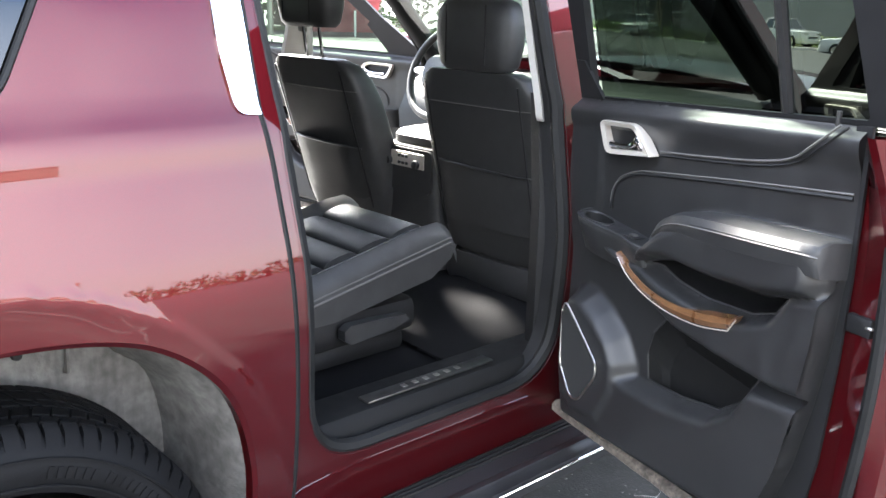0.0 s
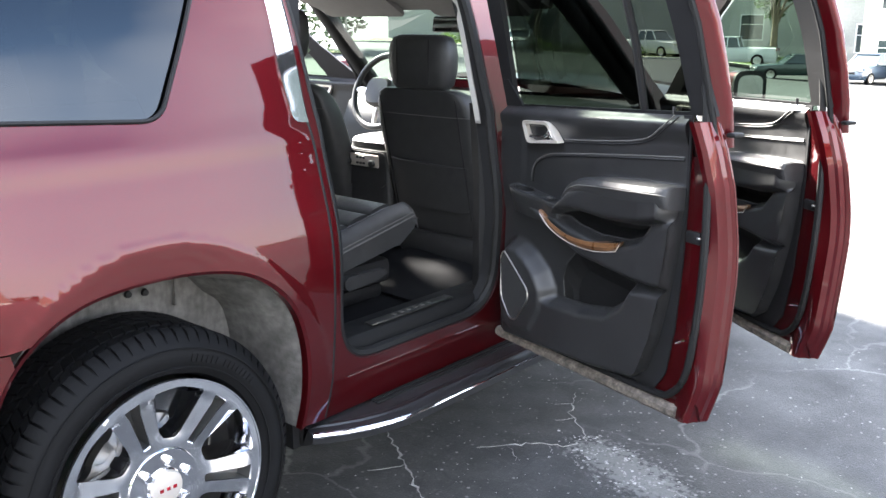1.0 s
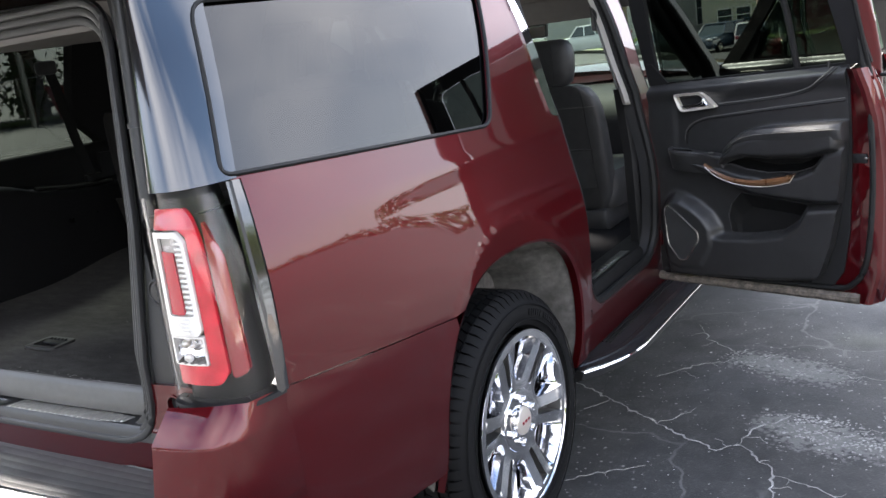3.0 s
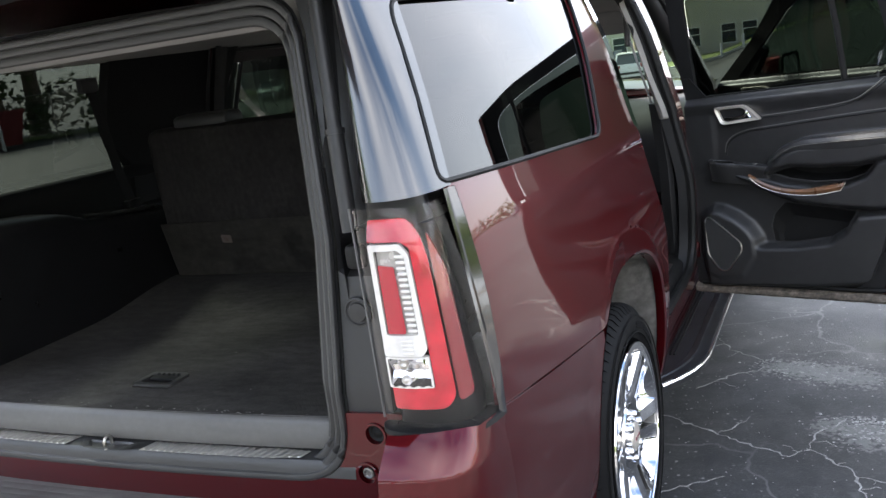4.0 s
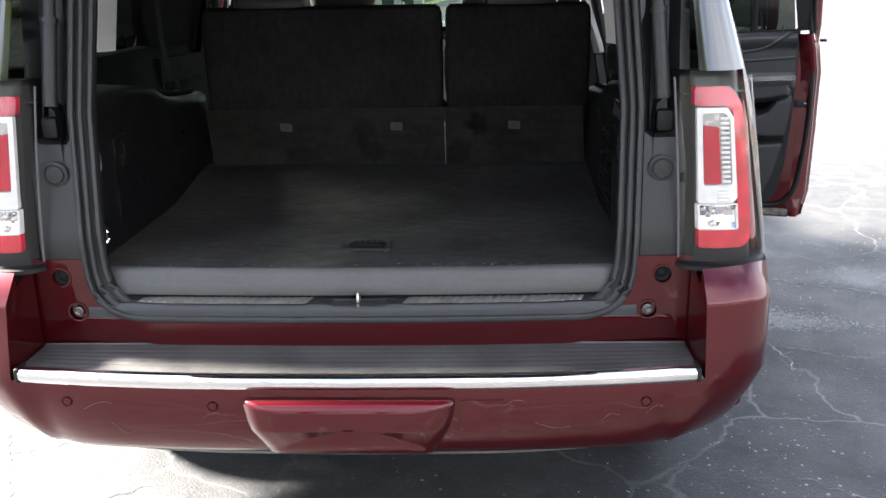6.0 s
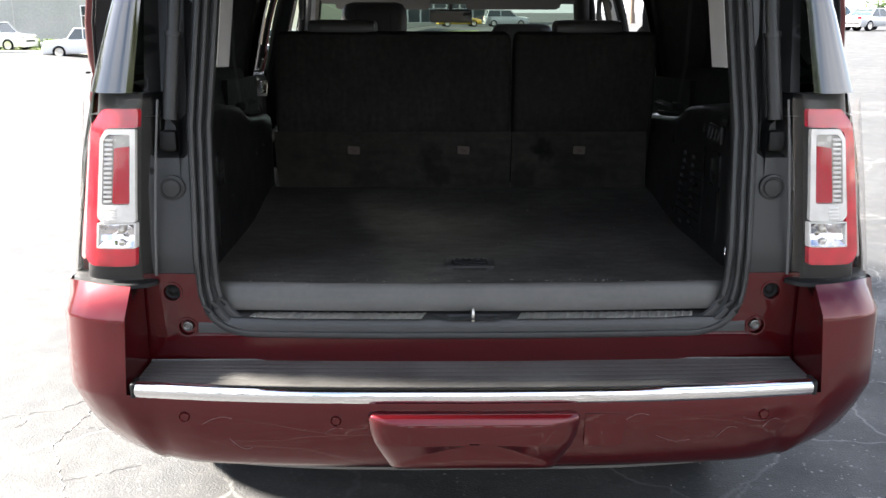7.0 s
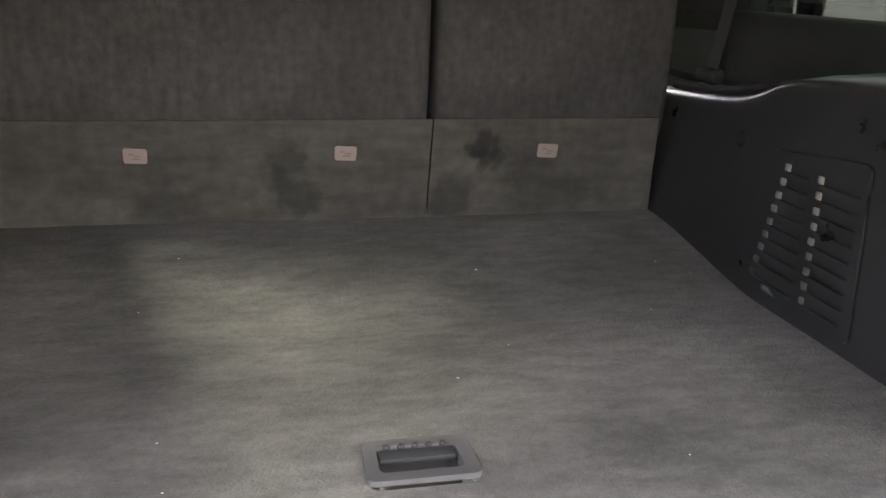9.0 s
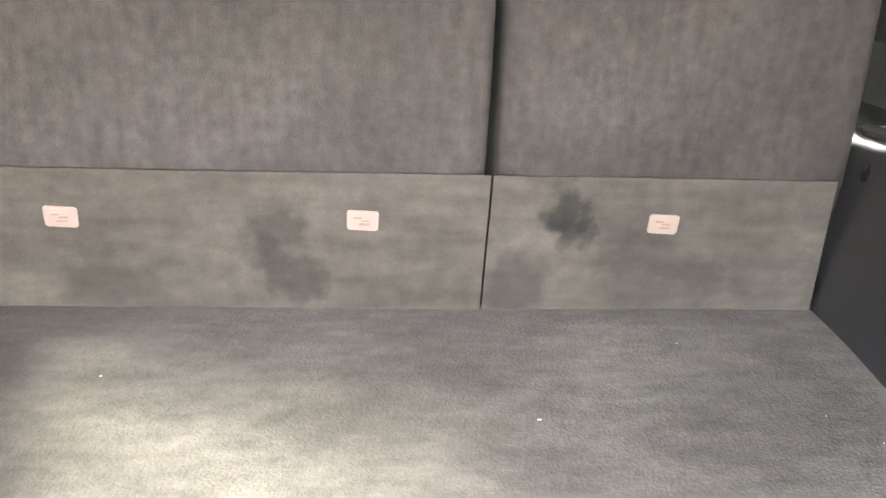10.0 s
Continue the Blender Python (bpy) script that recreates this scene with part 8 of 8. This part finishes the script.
skip = tagged(empty("skip", m), "faded red steel waste skip on the verge", "skip")
bm = bmesh.new()
loft(bm, [[(-1.6, -0.8, 0.15), (1.6, -0.8, 0.15), (1.6, 0.8, 0.15), (-1.6, 0.8, 0.15)], [(-1.9, -0.9, 1.45), (1.9, -0.9, 1.45), (1.9, 0.9, 1.45), (-1.9, 0.9, 1.45)]])
part("tub", bm, SKIP_RED, skip, smooth=False)
bm = bmesh.new()
for x in (-1.4, -0.7, 0, 0.7, 1.4):
    box(bm, (x, -0.88, 0.8), (0.08, 0.10, 1.2))
box(bm, (0, -0.92, 1.45), (3.9, 0.10, 0.10))
part("stiffener", bm, SKIP_RED, skip, smooth=False)
for dx in (-1.2, 1.0):
    bm = bmesh.new()
    p = at(-51.5 + dx * 1.4, 36.4)
    tube(bm, [p + Vector((-0.35, 0.25, 0)), p + Vector((-0.35, 0.25, 1.0)), p + Vector((0.35, -0.25, 1.0)), p + Vector((0.35, -0.25, 0))], 0.04, 8)
    tagged(part("guard_rail", bm, WHITE, None, "white steel guard rail hoop before the skip"), "", "rail", "white rails")
bm = bmesh.new()
tube(bm, [at(-55.5, 37), at(-55.5, 37, 8.5)], [0.13, 0.08], 10)
tagged(part("lamp_pole", bm, STEEL, None, "tall grey lamp pole beside the fence"), "", "pole")


# ---- parked vehicles ----
def vehicle(name, kind, colour, pos, turn, label):
    """A parked vehicle, its front towards local +y."""
    v = tagged(empty(name, Matrix.Translation(pos) @ Matrix.Rotation(radians(turn), 4, "Z")), label, "car" if kind != "pickup" else "pickup", "parked vehicles")
    mname = "paint_" + name + "_" + label.split()[0]
    pm = bpy.data.materials.get(mname) or material(mname, colour, 0.35, 0.1, coat=1.0, noise=(3, 0.05))
    if kind == "sedan":
        L, W, belt, roof, hood, tail, c0, c1 = 4.7, 0.90, 0.95, 1.45, 0.88, 0.98, -1.35, 0.75
        top0, top1 = -0.75, 0.15
    elif kind == "suv":
        L, W, belt, roof, hood, tail, c0, c1 = 4.7, 0.93, 1.05, 1.68, 1.02, 1.05, -2.15, 1.0
        top0, top1 = -1.9, 0.35
    else:
        L, W, belt, roof, hood, tail, c0, c1 = 5.7, 0.98, 1.22, 1.88, 1.14, 1.22, -0.55, 1.25
        top0, top1 = -0.35, 0.75
    bm = bmesh.new()
    rows = []
    for y, zt, w in ((-L / 2, 0.75, 0.90), (-L / 2 + 0.06, tail, 0.96), (-L * 0.36, tail, 1.0), (c0, max(belt, tail), 1.0), (c1, belt, 1.0), (L * 0.30, hood, 0.99), (L / 2 - 0.22, hood - 0.06, 0.95), (L / 2 - 0.04, 0.70, 0.88), (L / 2, 0.5, 0.82)):
        rows.append([Vector((W * w * x, y, z)) for x, z in ((-0.92, 0.28), (-1, 0.45), (-1.0, (0.45 + zt) / 2), (-0.96, zt - 0.05), (-0.86, zt), (0.86, zt), (0.96, zt - 0.05), (1.0, (0.45 + zt) / 2), (1, 0.45), (0.92, 0.28))])
    loft(bm, rows)
    part("body", bm, pm, v)
    bm = bmesh.new()
    rows = [[Vector((W * a * x, y, z)) for x in (-1, 1)] for y, z, a in ((c0, belt, 0.93), (top0, roof - 0.04, 0.76), (top1, roof - 0.04, 0.76), (c1, belt, 0.93))]
    loft(bm, [[r[0] for r in rows], [r[1] for r in rows]])
    part("glazing", bm, PANE, v)
    bm = bmesh.new()
    box(bm, (0, (top0 + top1) / 2, roof - 0.02), (W * 1.56, top1 - top0 + 0.16, 0.07), 0.03, 2)
    for sx in (-1, 1):
        for ya, yb in ((c0, top0), (c1, top1)):
            tube(bm, [(sx * W * 0.935, ya, belt - 0.02), (sx * W * 0.77, yb, roof - 0.03)], 0.045, 6)
        ym = (c0 + c1) / 2 - 0.1
        tube(bm, [(sx * W * 0.94, ym, belt - 0.02), (sx * W * 0.77, ym, roof - 0.03)], 0.04, 6)
    part("roof", bm, pm, v)
    if kind == "pickup":
        bm = bmesh.new()
        box(bm, (0, -1.75, tail - 0.0), (W * 1.62, 1.95, 0.03))
        part("bed", bm, TRIM, v, smooth=False)
    for sx in (-1, 1):
        bm = bmesh.new()
        box(bm, (sx * W * 0.78, -L / 2 + 0.02, tail - 0.14), (0.26, 0.08, 0.18), 0.03, 1)
        part("tail_light", bm, RED, v)
        bm = bmesh.new()
        box(bm, (sx * W * 0.72, L / 2 - 0.10, hood - 0.20), (0.32, 0.16, 0.14), 0.03, 1)
        part("head_light", bm, CLEAR, v)
    bm = bmesh.new()
    box(bm, (0, L / 2 - 0.06, 0.62), (W * 1.0, 0.08, 0.22), 0.02, 1)
    part("front_grille", bm, BLACK, v)
    bm = bmesh.new()
    box(bm, (0, -L / 2 + 0.02, 0.50), (W * 1.7, 0.10, 0.14), 0.03, 1)
    part("rear_bumper", bm, BLACK, v)
    r = 0.34 if kind != "pickup" else 0.40
    for sx in (-1, 1):
        for y in (-L * 0.30, L * 0.31):
            wh = empty("wheel", Matrix.Translation((sx * (W - 0.10), y, r)), v)
            bm = bmesh.new()
            loft(bm, [[(sx * x, rr * math.cos(a), rr * math.sin(a)) for a in [j * math.pi / 12 for j in range(24)]] for x, rr in ((-0.11, r * 0.6), (-0.11, r), (0.11, r), (0.115, r * 0.66))], True, False)
            part("tyre", bm, TYRE, wh)
            bm = bmesh.new()
            loft(bm, [[(sx * x, rr * math.cos(a), rr * math.sin(a)) for a in [j * math.pi / 12 for j in range(24)]] for x, rr in ((0.113, r * 0.66), (0.10, r * 0.6), (0.08, r * 0.3), (0.09, 0.01))], True, False)
            part("rim", bm, SATIN, wh)
    return v


WHT, DRK, SIL = (0.75, 0.75, 0.74), (0.012, 0.03, 0.026), (0.45, 0.46, 0.47)
vehicle("pickup", "pickup", WHT, at(-20.9, 63), 105, "white crew cab pickup parked on the asphalt")
vehicle("pickup", "pickup", WHT, at(-26.0, 68), -100, "white pickup parked before the warehouse")
vehicle("sedan", "sedan", DRK, at(-17.0, 55.5), 122, "dark green saloon parked on the asphalt")
vehicle("parked_suv", "suv", (0.03, 0.05, 0.075), at(-13.0, 58), 165, "dark blue grey parked suv facing the lane")
vehicle("parked_suv", "suv", WHT, at(-11.0, 57), 10, "white parked suv seen from behind")
vehicle("coupe", "sedan", (0.60, 0.38, 0.02), at(1.8, 97), -80, "yellow coupe parked before the showroom")
vehicle("parked_suv", "suv", WHT, at(4.75, 96), -85, "white parked suv beside the yellow coupe")
vehicle("sedan", "sedan", SIL, at(26.3, 67), -60, "silver saloon parked in the sun")
vehicle("parked_suv", "suv", (0.03, 0.05, 0.09), at(24.2, 68), 200, "dark blue parked suv behind the saloon")
vehicle("sedan", "sedan", WHT, at(-34, 66), 205, "white saloon parked before the hedge")
